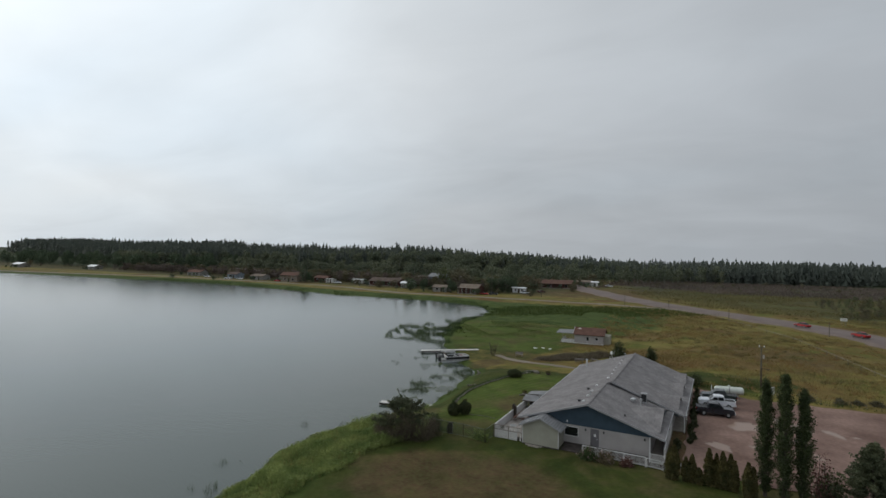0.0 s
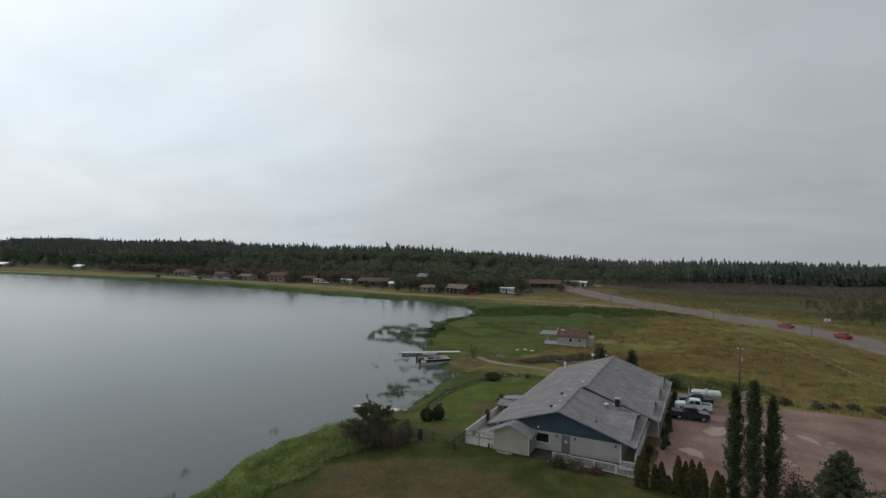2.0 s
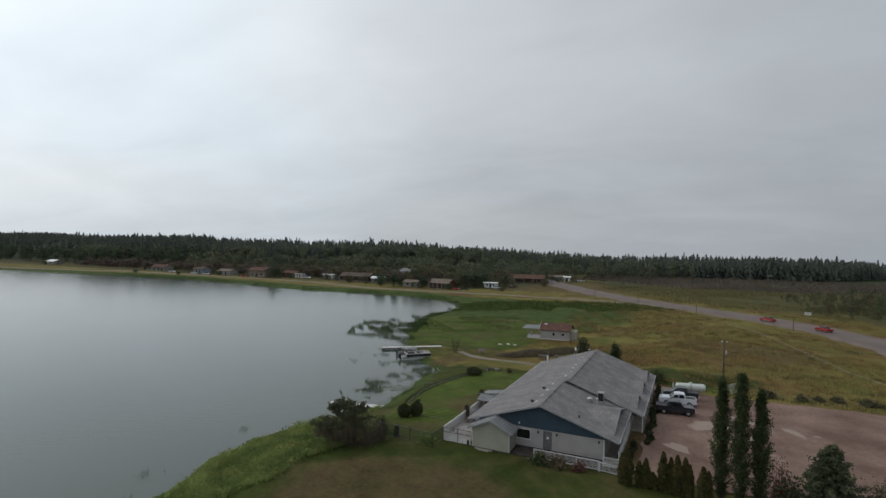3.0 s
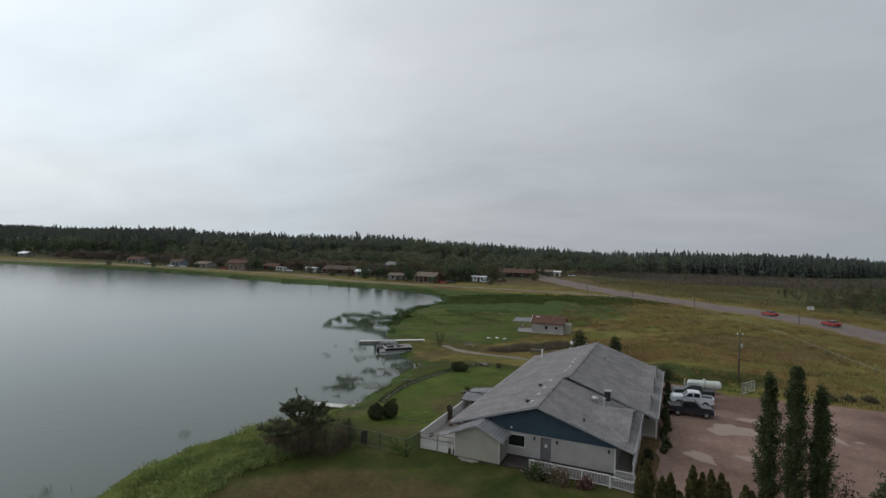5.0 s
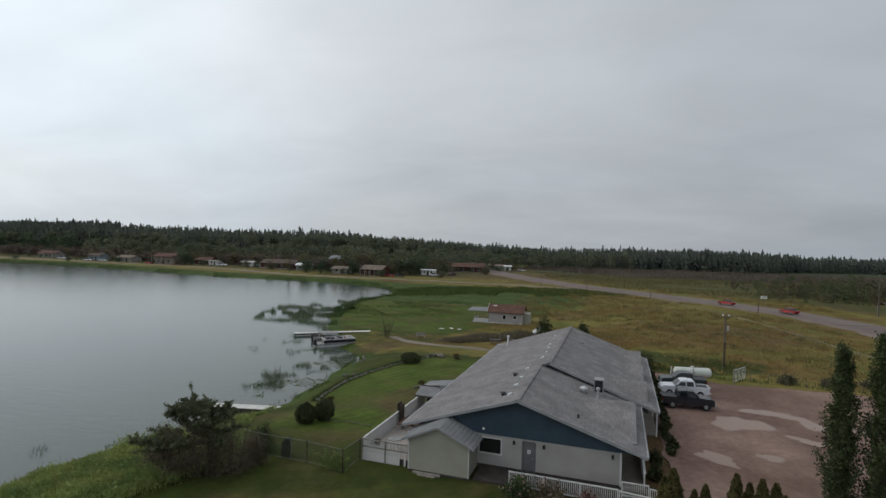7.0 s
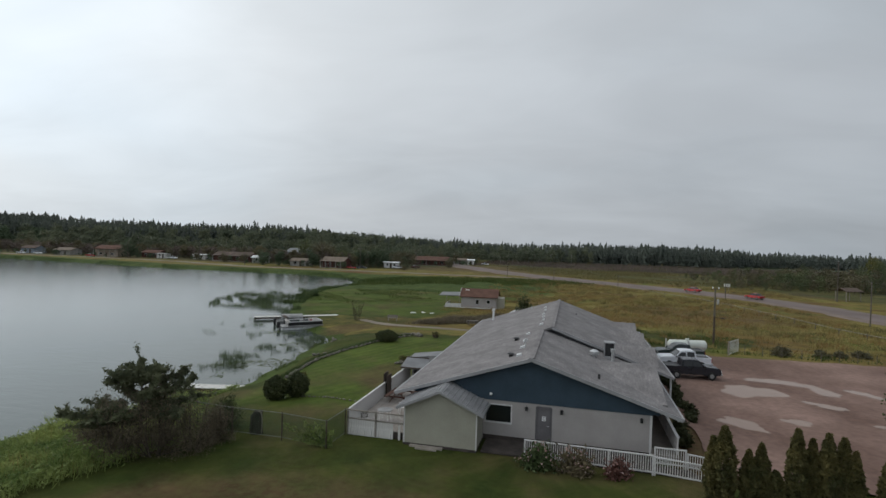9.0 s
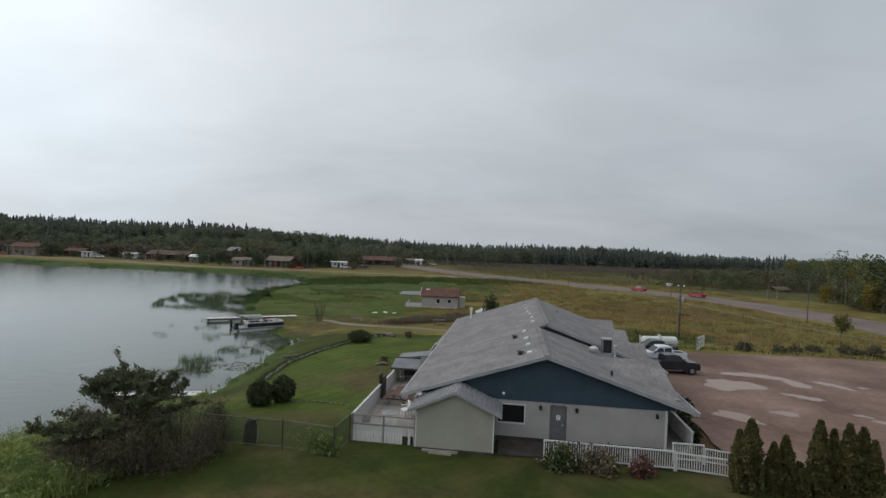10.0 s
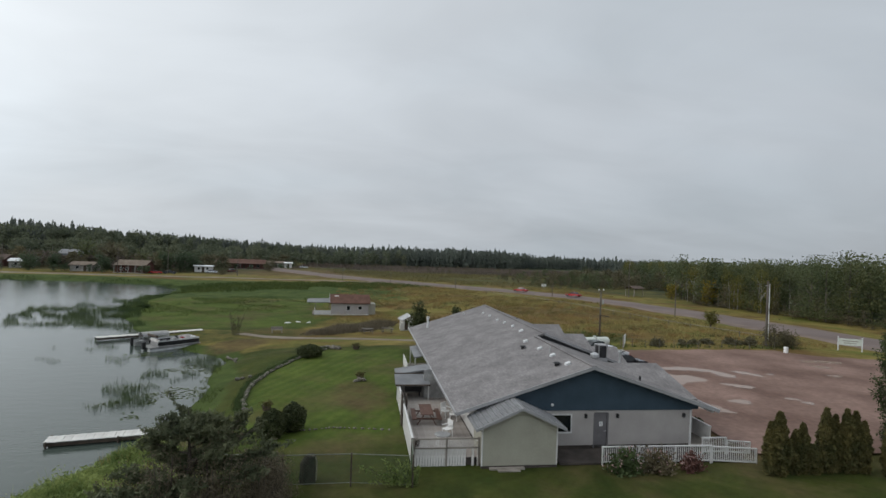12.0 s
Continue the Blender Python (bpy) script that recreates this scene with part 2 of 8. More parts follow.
M_GREENCAR = surface("dark_green_paint", (0.012, 0.022, 0.02), (0.018, 0.03, 0.028), 1, 0.25, 0, 10, stain=0.04, spec=0.6)
M_LAMP_W = glass("lamp_lens", (0.7, 0.7, 0.68), 0.15)
M_LAMP_R = glass("tail_lens", (0.3, 0.01, 0.01), 0.15)
M_PLASTIC = surface("white_plastic", (0.74, 0.74, 0.73), (0.8, 0.8, 0.79), 2, 0.4, 0, 10, stain=0.03)
M_TANK = surface("tank_paint", (0.527, 0.561, 0.510), (0.612, 0.637, 0.595), 1.2, 0.4, 0.03, 15, stain=0.06)
M_MAROON = surface("maroon_brick", (0.084, 0.038, 0.034), (0.120, 0.058, 0.048), 1.5, 0.85, 0.3, 8)
M_TAN = surface("tan_wall", (0.255, 0.210, 0.165), (0.315, 0.262, 0.210), 1, 0.7, 0.1, 10)
M_VINYL = surface("grey_vinyl", (0.22, 0.22, 0.22), (0.34, 0.34, 0.33), 2, 0.6, 0.2, 10)
L_POPLAR = foliage("poplar_leaves", (0.042, 0.060, 0.026), (0.084, 0.104, 0.042), 0.7)
L_CEDAR = foliage("cedar_sprays", (0.064, 0.070, 0.029), (0.150, 0.124, 0.046), 0.9)
L_SHRUB = foliage("dark_shrub_leaves", (0.045, 0.059, 0.029), (0.091, 0.101, 0.042), 0.8)
L_BROWN = foliage("brown_shrub_leaves", (0.095, 0.082, 0.051), (0.170, 0.140, 0.083), 0.8)
L_RUST = foliage("russet_leaves", (0.105, 0.051, 0.043), (0.164, 0.087, 0.072), 0.8)
L_NEEDLE = foliage("pine_needles", (0.072, 0.088, 0.052), (0.150, 0.160, 0.088), 0.6)
# far spruces: haze is put into the leaf colour as a pale bluish lift
L_HAZED_CON = foliage("hazed_conifers", (0.074, 0.090, 0.080), (0.124, 0.142, 0.112), 0.05)
L_FAR_DEC = foliage("far_broadleaf", (0.058, 0.084, 0.036), (0.142, 0.142, 0.060), 0.11)
L_FAR_OLV = foliage("far_olive_scrub", (0.079, 0.077, 0.049), (0.158, 0.137, 0.077), 0.07)
L_AUTUMN = foliage("yellow_leaves", (0.16, 0.13, 0.02), (0.26, 0.2, 0.04), 0.3)
L_WEED = foliage("shore_weeds", (0.080, 0.135, 0.038), (0.340, 0.390, 0.130), 0.42)
L_LIME = foliage("yellowing_leaves", (0.093, 0.102, 0.029), (0.183, 0.153, 0.043), 0.12)
L_WOOD = foliage("wood_leaves", (0.062, 0.086, 0.044), (0.130, 0.144, 0.068), 0.09)
L_BRUSH = foliage("dark_brush", (0.112, 0.094, 0.066), (0.184, 0.156, 0.106), 0.8)
M_FARWALL = surface("dull_pale_wall", (0.22, 0.215, 0.20), (0.33, 0.32, 0.30), 1.0, 0.8, 0.1, 10)
L_REED = foliage("reeds", (0.041, 0.067, 0.026), (0.088, 0.121, 0.044), 0.2)
L_MARSH = foliage("marsh_grass", (0.050, 0.079, 0.021), (0.096, 0.117, 0.033), 0.08)
L_STRAW = foliage("field_grass", (0.168, 0.148, 0.052), (0.350, 0.278, 0.110), 0.09)
L_WEED_DARK = foliage("rose_leaves", (0.045, 0.068, 0.027), (0.083, 0.112, 0.045), 0.8)
# dark village trees, their colour also raised a little for distance haze
L_FAR_DARK = foliage("far_dark_leaves", (0.050, 0.076, 0.046), (0.098, 0.130, 0.072), 0.06)
L_PINK = foliage("pale_pink_blossom", (0.32, 0.17, 0.16), (0.50, 0.40, 0.37), 1.5)
# far broadleaf trees, with aerial haze lightened into the leaf colour
L_HAZED_MIX = foliage("hazed_mixed_leaves", (0.090, 0.112, 0.076), (0.166, 0.178, 0.108), 0.05)
L_MEADOW = foliage("olive_meadow", (0.105, 0.098, 0.042), (0.190, 0.164, 0.070), 0.05)
L_PURPLE = foliage("grey_purple_scrub", (0.100, 0.084, 0.074), (0.170, 0.134, 0.110), 0.03)
L_TUSSOCK = foliage("brown_tussocks", (0.190, 0.122, 0.050), (0.300, 0.200, 0.082), 0.09)
L_HEDGE = foliage("hedge_leaves", (0.036, 0.044, 0.022), (0.070, 0.076, 0.034), 0.6)


# ---- building blocks ----


def part(name, bm, material, parent=None, label=""):
    """Links a bmesh as one mesh object, under a thing or a part."""
    me = bpy.data.meshes.new(name)
    bm.to_mesh(me)
    bm.free()
    me.materials.append(material)
    ob = new(name, me)
    if parent is not None:
        ob.parent = parent
    if label:
        ob["label"] = label
    return ob


def thing(name, m, label, category, group=""):
    ob = new(name)
    ob.empty_display_size = 0.2
    ob.matrix_world = m
    return tagged(ob, label, category, group)


def box(bm, x0, x1, y0, y1, z0, z1, bevel=0.0):
    r = bmesh.ops.create_cube(bm, size=1.0, matrix=Matrix.Translation(((x0 + x1) / 2, (y0 + y1) / 2, (z0 + z1) / 2)) @ Matrix.Diagonal((x1 - x0, y1 - y0, z1 - z0, 1)))
    if bevel:
        es = list({e for v in r["verts"] for e in v.link_edges})
        bmesh.ops.bevel(bm, geom=es, offset=bevel, segments=1, affect="EDGES")
    return bm


def boxes(*dims, bevel=0.0):
    bm = bmesh.new()
    for d in dims:
        box(bm, *d, bevel=bevel)
    return bm


def beam(bm, a, b, w, h=None, n=0):
    """A bar from a to b: square w by h, or round with n sides and radius w."""
    a, b = Vector(a), Vector(b)
    d = b - a
    q = d.to_track_quat("Z", "Y").to_matrix().to_4x4()
    m = Matrix.Translation((a + b) / 2) @ q
    if n:
        bmesh.ops.create_cone(bm, cap_ends=True, segments=n, radius1=w, radius2=(w if h is None else h), depth=d.length, matrix=m)
    else:
        bmesh.ops.create_cube(bm, size=1.0, matrix=m @ Matrix.Diagonal((w, h or w, d.length, 1)))
    return bm


def beams(*rows, n=0):
    bm = bmesh.new()
    for r in rows:
        beam(bm, *r, n=n)
    return bm


def prism(bm, pts, axis, a, b):
    """A flat outline drawn out along an axis from a to b. pts are pairs in the other two axes, in order."""
    def at(p, s):
        return {"x": (s, p[0], p[1]), "y": (p[0], s, p[1]), "z": (p[0], p[1], s)}[axis]
    va = [bm.verts.new(at(p, a)) for p in pts]
    vb = [bm.verts.new(at(p, b)) for p in pts]
    n = len(pts)
    bm.faces.new(va)
    bm.faces.new(vb[::-1])
    for i in range(n):
        bm.faces.new((va[i], va[(i + 1) % n], vb[(i + 1) % n], vb[i]))
    bmesh.ops.recalc_face_normals(bm, faces=bm.faces[:])
    return bm


def slab(bm, quad, thick):
    """A sheet over the four corners with its thickness below."""
    top = [bm.verts.new(p) for p in quad]
    low = [bm.verts.new((p[0], p[1], p[2] - thick)) for p in quad]
    n = len(quad)
    bm.faces.new(top)
    bm.faces.new(low[::-1])
    for i in range(n):
        bm.faces.new((top[i], top[(i + 1) % n], low[(i + 1) % n], low[i]))
    bmesh.ops.recalc_face_normals(bm, faces=bm.faces[:])
    return bm


def raw(name, verts, faces, material, parent=None, smooth=False):
    """A mesh object from numpy arrays of corners and faces of equal size."""
    verts, faces = np.asarray(verts, float), np.asarray(faces, int)
    me = bpy.data.meshes.new(name)
    k = faces.shape[1]
    me.vertices.add(len(verts))
    me.vertices.foreach_set("co", verts.ravel())
    me.loops.add(faces.size)
    me.loops.foreach_set("vertex_index", faces.ravel())
    me.polygons.add(len(faces))
    me.polygons.foreach_set("loop_start", np.arange(len(faces)) * k)
    me.polygons.foreach_set("loop_total", np.full(len(faces), k))
    me.update(calc_edges=True)
    me.validate()
    if smooth:
        me.polygons.foreach_set("use_smooth", np.ones(len(faces), bool))
    me.materials.append(material)
    ob = new(name, me)
    if parent is not None:
        ob.parent = parent
    return ob


def leaves(centres, size, rng, flat=0.0, tall=1.6):
    """Small four-cornered leaves at the centres, turned at random. Returns corners and faces."""
    c = np.asarray(centres, float)
    n = len(c)
    a = rng.normal(size=(n, 3))
    a[:, 2] *= 1 - flat
    a /= np.linalg.norm(a, axis=1)[:, None]
    b = rng.normal(size=(n, 3))
    b -= a * (a * b).sum(1)[:, None]
    b /= np.linalg.norm(b, axis=1)[:, None]
    s = (size * rng.uniform(0.6, 1.35, n))[:, None]
    a, b = a * s * 0.5 * tall, b * s * 0.5
    v = np.stack([c - a, c + b * 0.9, c + a, c - b * 0.9], 1).reshape(-1, 3)
    return v, np.arange(4 * n).reshape(-1, 4)


def blades(base, height, lean, width, rng):
    """Upright pointed blades, three corners each, standing on the base points."""
    b = np.asarray(base, float)
    n = len(b)
    ang = rng.uniform(0, 2 * math.pi, n)
    h = height * rng.uniform(0.55, 1.15, n)
    side = np.stack([np.cos(ang), np.sin(ang), np.zeros(n)], 1) * (width * rng.uniform(0.6, 1.4, n))[:, None] * 0.5
    tip = b + np.stack([rng.normal(0, lean, n) * h, rng.normal(0, lean, n) * h, h], 1)
    v = np.stack([b - side, b + side, tip], 1).reshape(-1, 3)
    return v, np.arange(3 * n).reshape(-1, 3)


def merge(chunks):
    vs, fs, k = [], [], 0
    for v, f in chunks:
        vs.append(v)
        fs.append(f + k)
        k += len(v)
    return np.concatenate(vs), np.concatenate(fs)


def lap_boards(bm, x0, x1, y, z0, z1, holes=(), step=0.2, lean=0.014):
    """Lapped boards on a wall that faces -y, cut round the holes (x0, x1, z0, z1)."""
    z = z0
    while z < z1 - 0.01:
        top = min(z + step, z1)
        cuts = sorted((h[0], h[1]) for h in holes if h[2] < top - 0.02 and h[3] > z + 0.02)
        a = x0
        for c0, c1 in cuts + [(x1, x1)]:
            if c0 > a + 0.01:
                prism(bm, [(y, z), (y - lean, z), (y - 0.006, top), (y, top)], "x", a, c0)
            a = max(a, c1)
        z += step
    return bm


# ---- the lie of the land ----
WATER = -1.8
SHORE = np.array([(-60, -400), (-30, -120), (-26, -60), (-27, -40), (-29, -25), (-32, -14), (-32.2, -7), (-30.7, -2), (-27.6, 3.6), (-26.1, 10), (-26.4, 18),
                  (-27.6, 26), (-28.2, 31), (-30.5, 35), (-35.8, 40), (-42, 47.5), (-47, 55), (-52, 64), (-56, 75), (-60, 86), (-62, 98), (-61, 112),
                  (-65, 127), (-73, 137), (-97, 145.5), (-120, 145), (-152, 143.5), (-197, 151), (-250, 158), (-301, 157), (-348, 149), (-413, 146),
                  (-520, 132), (-900, 90), (-1600, 60)], float)


def smooth(a, b, x):
    t = np.clip((np.asarray(x, float) - a) / (b - a), 0, 1)
    return t * t * (3 - 2 * t)


def to_line(x, y, line):
    """Distance to a broken line, and on which side: positive to its right when walked from first to last."""
    best, sign = np.full(np.shape(x), 1e9), np.ones(np.shape(x))
    for (ax, ay), (bx, by) in zip(line[:-1], line[1:]):
        dx, dy = bx - ax, by - ay
        t = np.clip(((x - ax) * dx + (y - ay) * dy) / (dx * dx + dy * dy), 0, 1)
        px, py = x - ax - t * dx, y - ay - t * dy
        d = np.hypot(px, py)
        near = d < best - 1e-6
        best = np.where(near, d, best)
        sign = np.where(near, np.sign(dx * (y - ay) - dy * (x - ax)), sign)
    return best, -sign


def wobble(x, y, s, seed=0.0):
    """Cheap smooth noise from sines, about -1 to 1."""
    return (np.sin(x * s + 1.7 * np.sin(y * s * 0.7 + seed)) + np.sin(y * s * 1.1 + seed * 2 + 1.3 * np.sin(x * s * 0.8)) + 0.5 * np.sin((x + y) * s * 2.3 + seed)) / 2.5


def inland(x, y):
    d, side = to_line(x, y, SHORE)
    return d * side + 0.7 * wobble(x, y, 0.45) * (np.abs(d) < 30)


def ground_z(x, y):
    x, y = np.asarray(x, float), np.asarray(y, float)
    d = inland(x, y)
    north = -1.4 + 1.7 * smooth(-8, 12, x)
    base = 0.2 * smooth(6, 10, x) * smooth(-4, 2, y)
    base = base + (north - base) * smooth(26, 58, y)
    base = base + (-0.5 - base) * smooth(75, 140, y)
    base = base + (-0.4 - base) * smooth(32, 60, x) * smooth(0, 60, y)
    base = base + 8.0 * smooth(235, 430, y) * smooth(0, -260, x) + 4.0 * smooth(190, 300, y) * smooth(-250, -450, x) - 0.04 * np.maximum(0, y - 420)
    lumps = 0.10 * wobble(x, y, 0.22, 2.0) * smooth(35, 60, y) + 0.03 * wobble(x, y, 0.5, 1.0)
    flat = smooth(9, 12, x) * smooth(60, 50, x) * smooth(-3, 0, y) * smooth(36, 31, y)
    z = base + lumps * (1 - flat)
    z = z * (1 - flat) + 0.2 * flat
    house = smooth(-13, -10.5, x) * smooth(12, 10, x) * smooth(-5, -3, y) * smooth(36, 32, y)
    z = np.where(house > 0, z * (1 - house) + house * np.minimum(np.maximum(z, -0.05), 0.12), z)
    land = WATER + (z - WATER) * (1 - np.exp(-np.maximum(d, 0) / 5.0))
    return np.where(d > 0, land, WATER - np.minimum(1.5, -d * 0.12))


def gz(x, y):
    return float(ground_z(np.array([x]), np.array([y]))[0])


def ticks(*spans):
    out = []
    for a, b, s in spans:
        out.append(np.arange(a, b, s))
    return np.concatenate(out + [np.array([spans[-1][1]])])


def ground_material():
    m = bpy.data.materials.new("grassland")
    m.use_nodes = True
    t = m.node_tree
    p = t.nodes["Principled BSDF"]
    p.inputs["Roughness"].default_value, p.inputs["Specular IOR Level"].default_value = 0.95, 0.1
    co = t.nodes.new("ShaderNodeTexCoord")
    zone = t.nodes.new("ShaderNodeVertexColor")
    zone.layer_name = "cover"
    sp = t.nodes.new("ShaderNodeSeparateColor")
    t.links.new(zone.outputs["Color"], sp.inputs[0])

    def noise_tex(scale, detail=5, rough=0.6):
        n = t.nodes.new("ShaderNodeTexNoise")
        n.inputs["Scale"].default_value, n.inputs["Detail"].default_value, n.inputs["Roughness"].default_value = scale, detail, rough
        t.links.new(co.outputs["Object"], n.inputs["Vector"])
        return n.outputs["Fac"]

    def mixer(fac, a, b):
        n = t.nodes.new("ShaderNodeMix")
        n.data_type = "RGBA"
        for i, v in ((0, fac), (6, a), (7, b)):
            if isinstance(v, tuple):
                n.inputs[i].default_value = rgba(v)
            else:
                t.links.new(v, n.inputs[i])
        return n.outputs[2]

    def ramp(v, lo, hi):
        n = t.nodes.new("ShaderNodeMapRange")
        n.inputs[1].default_value, n.inputs[2].default_value = lo, hi
        t.links.new(v, n.inputs[0])
        return n.outputs[0]

    def op(kind, a, b, clamp=True):
        n = t.nodes.new("ShaderNodeMath")
        n.operation, n.use_clamp = kind, clamp
        for i, v in enumerate((a, b)):
            if isinstance(v, float):
                n.inputs[i].default_value = v
            else:
                t.links.new(v, n.inputs[i])
        return n.outputs[0]

    broad, mid, fine = noise_tex(0.05), noise_tex(0.35), noise_tex(2.4)
    grain = noise_tex(11.0, 4, 0.7)
    tone = t.nodes.new("ShaderNodeVertexColor")
    tone.layer_name = "sward"
    tn = t.nodes.new("ShaderNodeSeparateColor")
    t.links.new(tone.outputs["Color"], tn.inputs[0])
    stripe = t.nodes.new("ShaderNodeTexWave")
    stripe.inputs["Scale"].default_value, stripe.inputs["Distortion"].default_value = 0.27, 1.6
    stripe.inputs["Detail"].default_value, stripe.inputs["Detail Scale"].default_value = 2.0, 0.35
    turn = t.nodes.new("ShaderNodeMapping")
    turn.inputs["Rotation"].default_value = (0, 0, radians(28))
    t.links.new(co.outputs["Object"], turn.inputs[0])
    t.links.new(turn.outputs[0], stripe.inputs["Vector"])
    lawn = mixer(ramp(mid, 0.35, 0.65), (0.031, 0.046, 0.010), (0.056, 0.064, 0.015))
    # the mown green on the lake side, striped by the mower
    mown = mixer(op("ADD", op("MULTIPLY", stripe.outputs["Fac"], 0.38), op("MULTIPLY", ramp(mid, 0.3, 0.7), 0.6)), (0.050, 0.080, 0.014), (0.084, 0.108, 0.021))
    lawn = mixer(tn.outputs[0], lawn, mown)
    dry = mixer(ramp(mid, 0.3, 0.7), (0.078, 0.064, 0.029), (0.108, 0.080, 0.040))
    # mown lawn with thin, worn spots
    lawn = mixer(op("MULTIPLY", ramp(noise_tex(0.16), 0.48, 0.66), 0.7), lawn, dry)
    field = mixer(ramp(mid, 0.35, 0.68), (0.124, 0.108, 0.029), (0.205, 0.162, 0.052))
    field = mixer(op("MULTIPLY", ramp(noise_tex(0.055), 0.46, 0.62), 0.9), field, (0.110, 0.062, 0.025))
    field = mixer(tn.outputs[1], field, mixer(ramp(noise_tex(0.7), 0.35, 0.65), (0.112, 0.066, 0.028), (0.150, 0.104, 0.040)))
    field = mixer(tn.outputs[2], field, mixer(ramp(mid, 0.35, 0.65), (0.090, 0.074, 0.060), (0.120, 0.102, 0.070)))
    field = mixer(op("MULTIPLY", ramp(noise_tex(0.09), 0.5, 0.64), 0.8), field, (0.090, 0.108, 0.022))
    marsh = mixer(ramp(mid, 0.35, 0.65), (0.040, 0.064, 0.015), (0.067, 0.091, 0.024))
    soil = mixer(ramp(mid, 0.35, 0.65), (0.080, 0.045, 0.026), (0.112, 0.068, 0.040))
    edge = op("SUBTRACT", noise_tex(0.5), 0.5, False)

    def soft(ch):
        return ramp(op("ADD", sp.outputs[ch], op("MULTIPLY", edge, 0.7, False), False), 0.35, 0.65)

    c = mixer(soft(0), field, lawn)
    c = mixer(soft(1), c, marsh)
    c = mixer(ramp(op("ADD", sp.outputs[2], op("MULTIPLY", edge, 0.8, False), False), 0.15, 0.85), c, mixer(ramp(fine, 0.4, 0.6), soil, dry))
    c = mixer(zone.outputs["Alpha"], (0.040, 0.050, 0.026), c)
    v = t.nodes.new("ShaderNodeVectorMath")
    v.operation = "SCALE"
    t.links.new(c, v.inputs[0])
    blotch = t.nodes.new("ShaderNodeMapRange")
    blotch.inputs[1].default_value, blotch.inputs[2].default_value = 0.36, 0.64
    blotch.inputs[3].default_value, blotch.inputs[4].default_value = 0.8, 1.17
    t.links.new(noise_tex(0.28, 6, 0.7), blotch.inputs[0])
    w = t.nodes.new("ShaderNodeVectorMath")
    w.operation = "SCALE"
    t.links.new(c, w.inputs[0])
    t.links.new(blotch.outputs[0], w.inputs["Scale"])
    c = w.outputs[0]
    t.links.new(c, v.inputs[0])
    shade = t.nodes.new("ShaderNodeMapRange")
    shade.inputs[1].default_value, shade.inputs[2].default_value = 0.25, 0.75
    shade.inputs[3].default_value, shade.inputs[4].default_value = 0.72, 1.28
    t.links.new(op("ADD", op("MULTIPLY", fine, 0.6), op("MULTIPLY", grain, 0.4)), shade.inputs[0])
    t.links.new(shade.outputs[0], v.inputs["Scale"])
    t.links.new(v.outputs[0], p.inputs["Base Color"])
    bp = t.nodes.new("ShaderNodeBump")
    bp.inputs["Strength"].default_value, bp.inputs["Distance"].default_value = 0.6, 0.12
    t.links.new(op("ADD", op("MULTIPLY", fine, 0.5), op("MULTIPLY", grain, 0.5)), bp.inputs["Height"])
    t.links.new(bp.outputs[0], p.inputs["Normal"])
    return m


def spot(x, y, cx, cy, rx, ry, turn=0.0):
    c, s = math.cos(radians(turn)), math.sin(radians(turn))
    u, v = (x - cx) * c + (y - cy) * s, -(x - cx) * s + (y - cy) * c
    return smooth(1.25, 0.75, np.hypot(u / rx, v / ry) + 0.15 * wobble(x, y, 0.5, 3))


xs = ticks((-2500, -520, 110), (-520, -130, 13), (-130, -60, 2.8), (-60, 62, 1.1), (62, 130, 3), (130, 300, 12), (300, 2500, 110))
ys = ticks((-600, -72, 24), (-72, 100, 1.1), (100, 180, 1.6), (180, 300, 6), (300, 620, 22), (620, 4000, 170))
X, Y = np.meshgrid(xs, ys)
D = inland(X, Y)
Z = ground_z(X, Y)
nx, ny = len(xs), len(ys)
idx = np.arange(nx * ny).reshape(ny, nx)
quads = np.stack([idx[:-1, :-1], idx[:-1, 1:], idx[1:, 1:], idx[1:, :-1]], -1).reshape(-1, 4)
ground = raw("ground", np.stack([X, Y, Z], -1).reshape(-1, 3), quads, ground_material(), smooth=True)
tagged(ground, "uneven green lawn and dry yellowish field", "ground", kind="structure")
lawn = smooth(40, 30, Y) * smooth(9.8, 8.4, X + 0 * Y)
lawn = np.maximum(lawn, smooth(0.5, -2.5, Y) * smooth(60, 50, X))
lawn = np.maximum(lawn, smooth(-12, -22, X - 0.35 * (Y - 70)) * smooth(100, 92, Y) * smooth(48, 56, Y))
lawn = np.maximum(lawn, 0.55 * smooth(-16, -24, X) * smooth(62, 50, Y) * smooth(36, 42, Y))
lawn = np.maximum(lawn, 0.9 * spot(X, Y, 13, 40.0, 11, 6.5, 8))
marsh = smooth(94, 104, Y - 0.06 * X) * smooth(152, 142, Y) * smooth(8, -14, X)
marsh = np.maximum(marsh, smooth(3.2, 1.0, D) * (Y > -70))
marsh = np.maximum(marsh, 0.8 * smooth(13, 8, D) * (Y > 120) * (X < -60))
marsh = np.maximum(marsh, 0.55 * smooth(11, 9, D) * smooth(3, -2, Y) * (X < -18))
soil = np.maximum(0.62 * spot(X, Y, -9.5, -14.5, 10.5, 7.5, 15), 0.5 * spot(X, Y, -13.2, 13.0, 2.6, 4.5, 10))
soil = np.maximum(soil, 0.62 * spot(X, Y, -29, 38.5, 4.0, 3.4, 30))
soil = np.maximum(soil, 0.9 * spot(X, Y, -14.2, 54.5, 10.0, 2.6, 52))
soil = np.maximum(soil, 0.6 * smooth(176, 190, Y) * smooth(270, 240, Y) * smooth(20, -30, X))
wood = np.maximum(smooth(315, 345, Y - 0.25 * np.abs(X + 40)), smooth(195, 225, Y) * smooth(-30, -90, X))
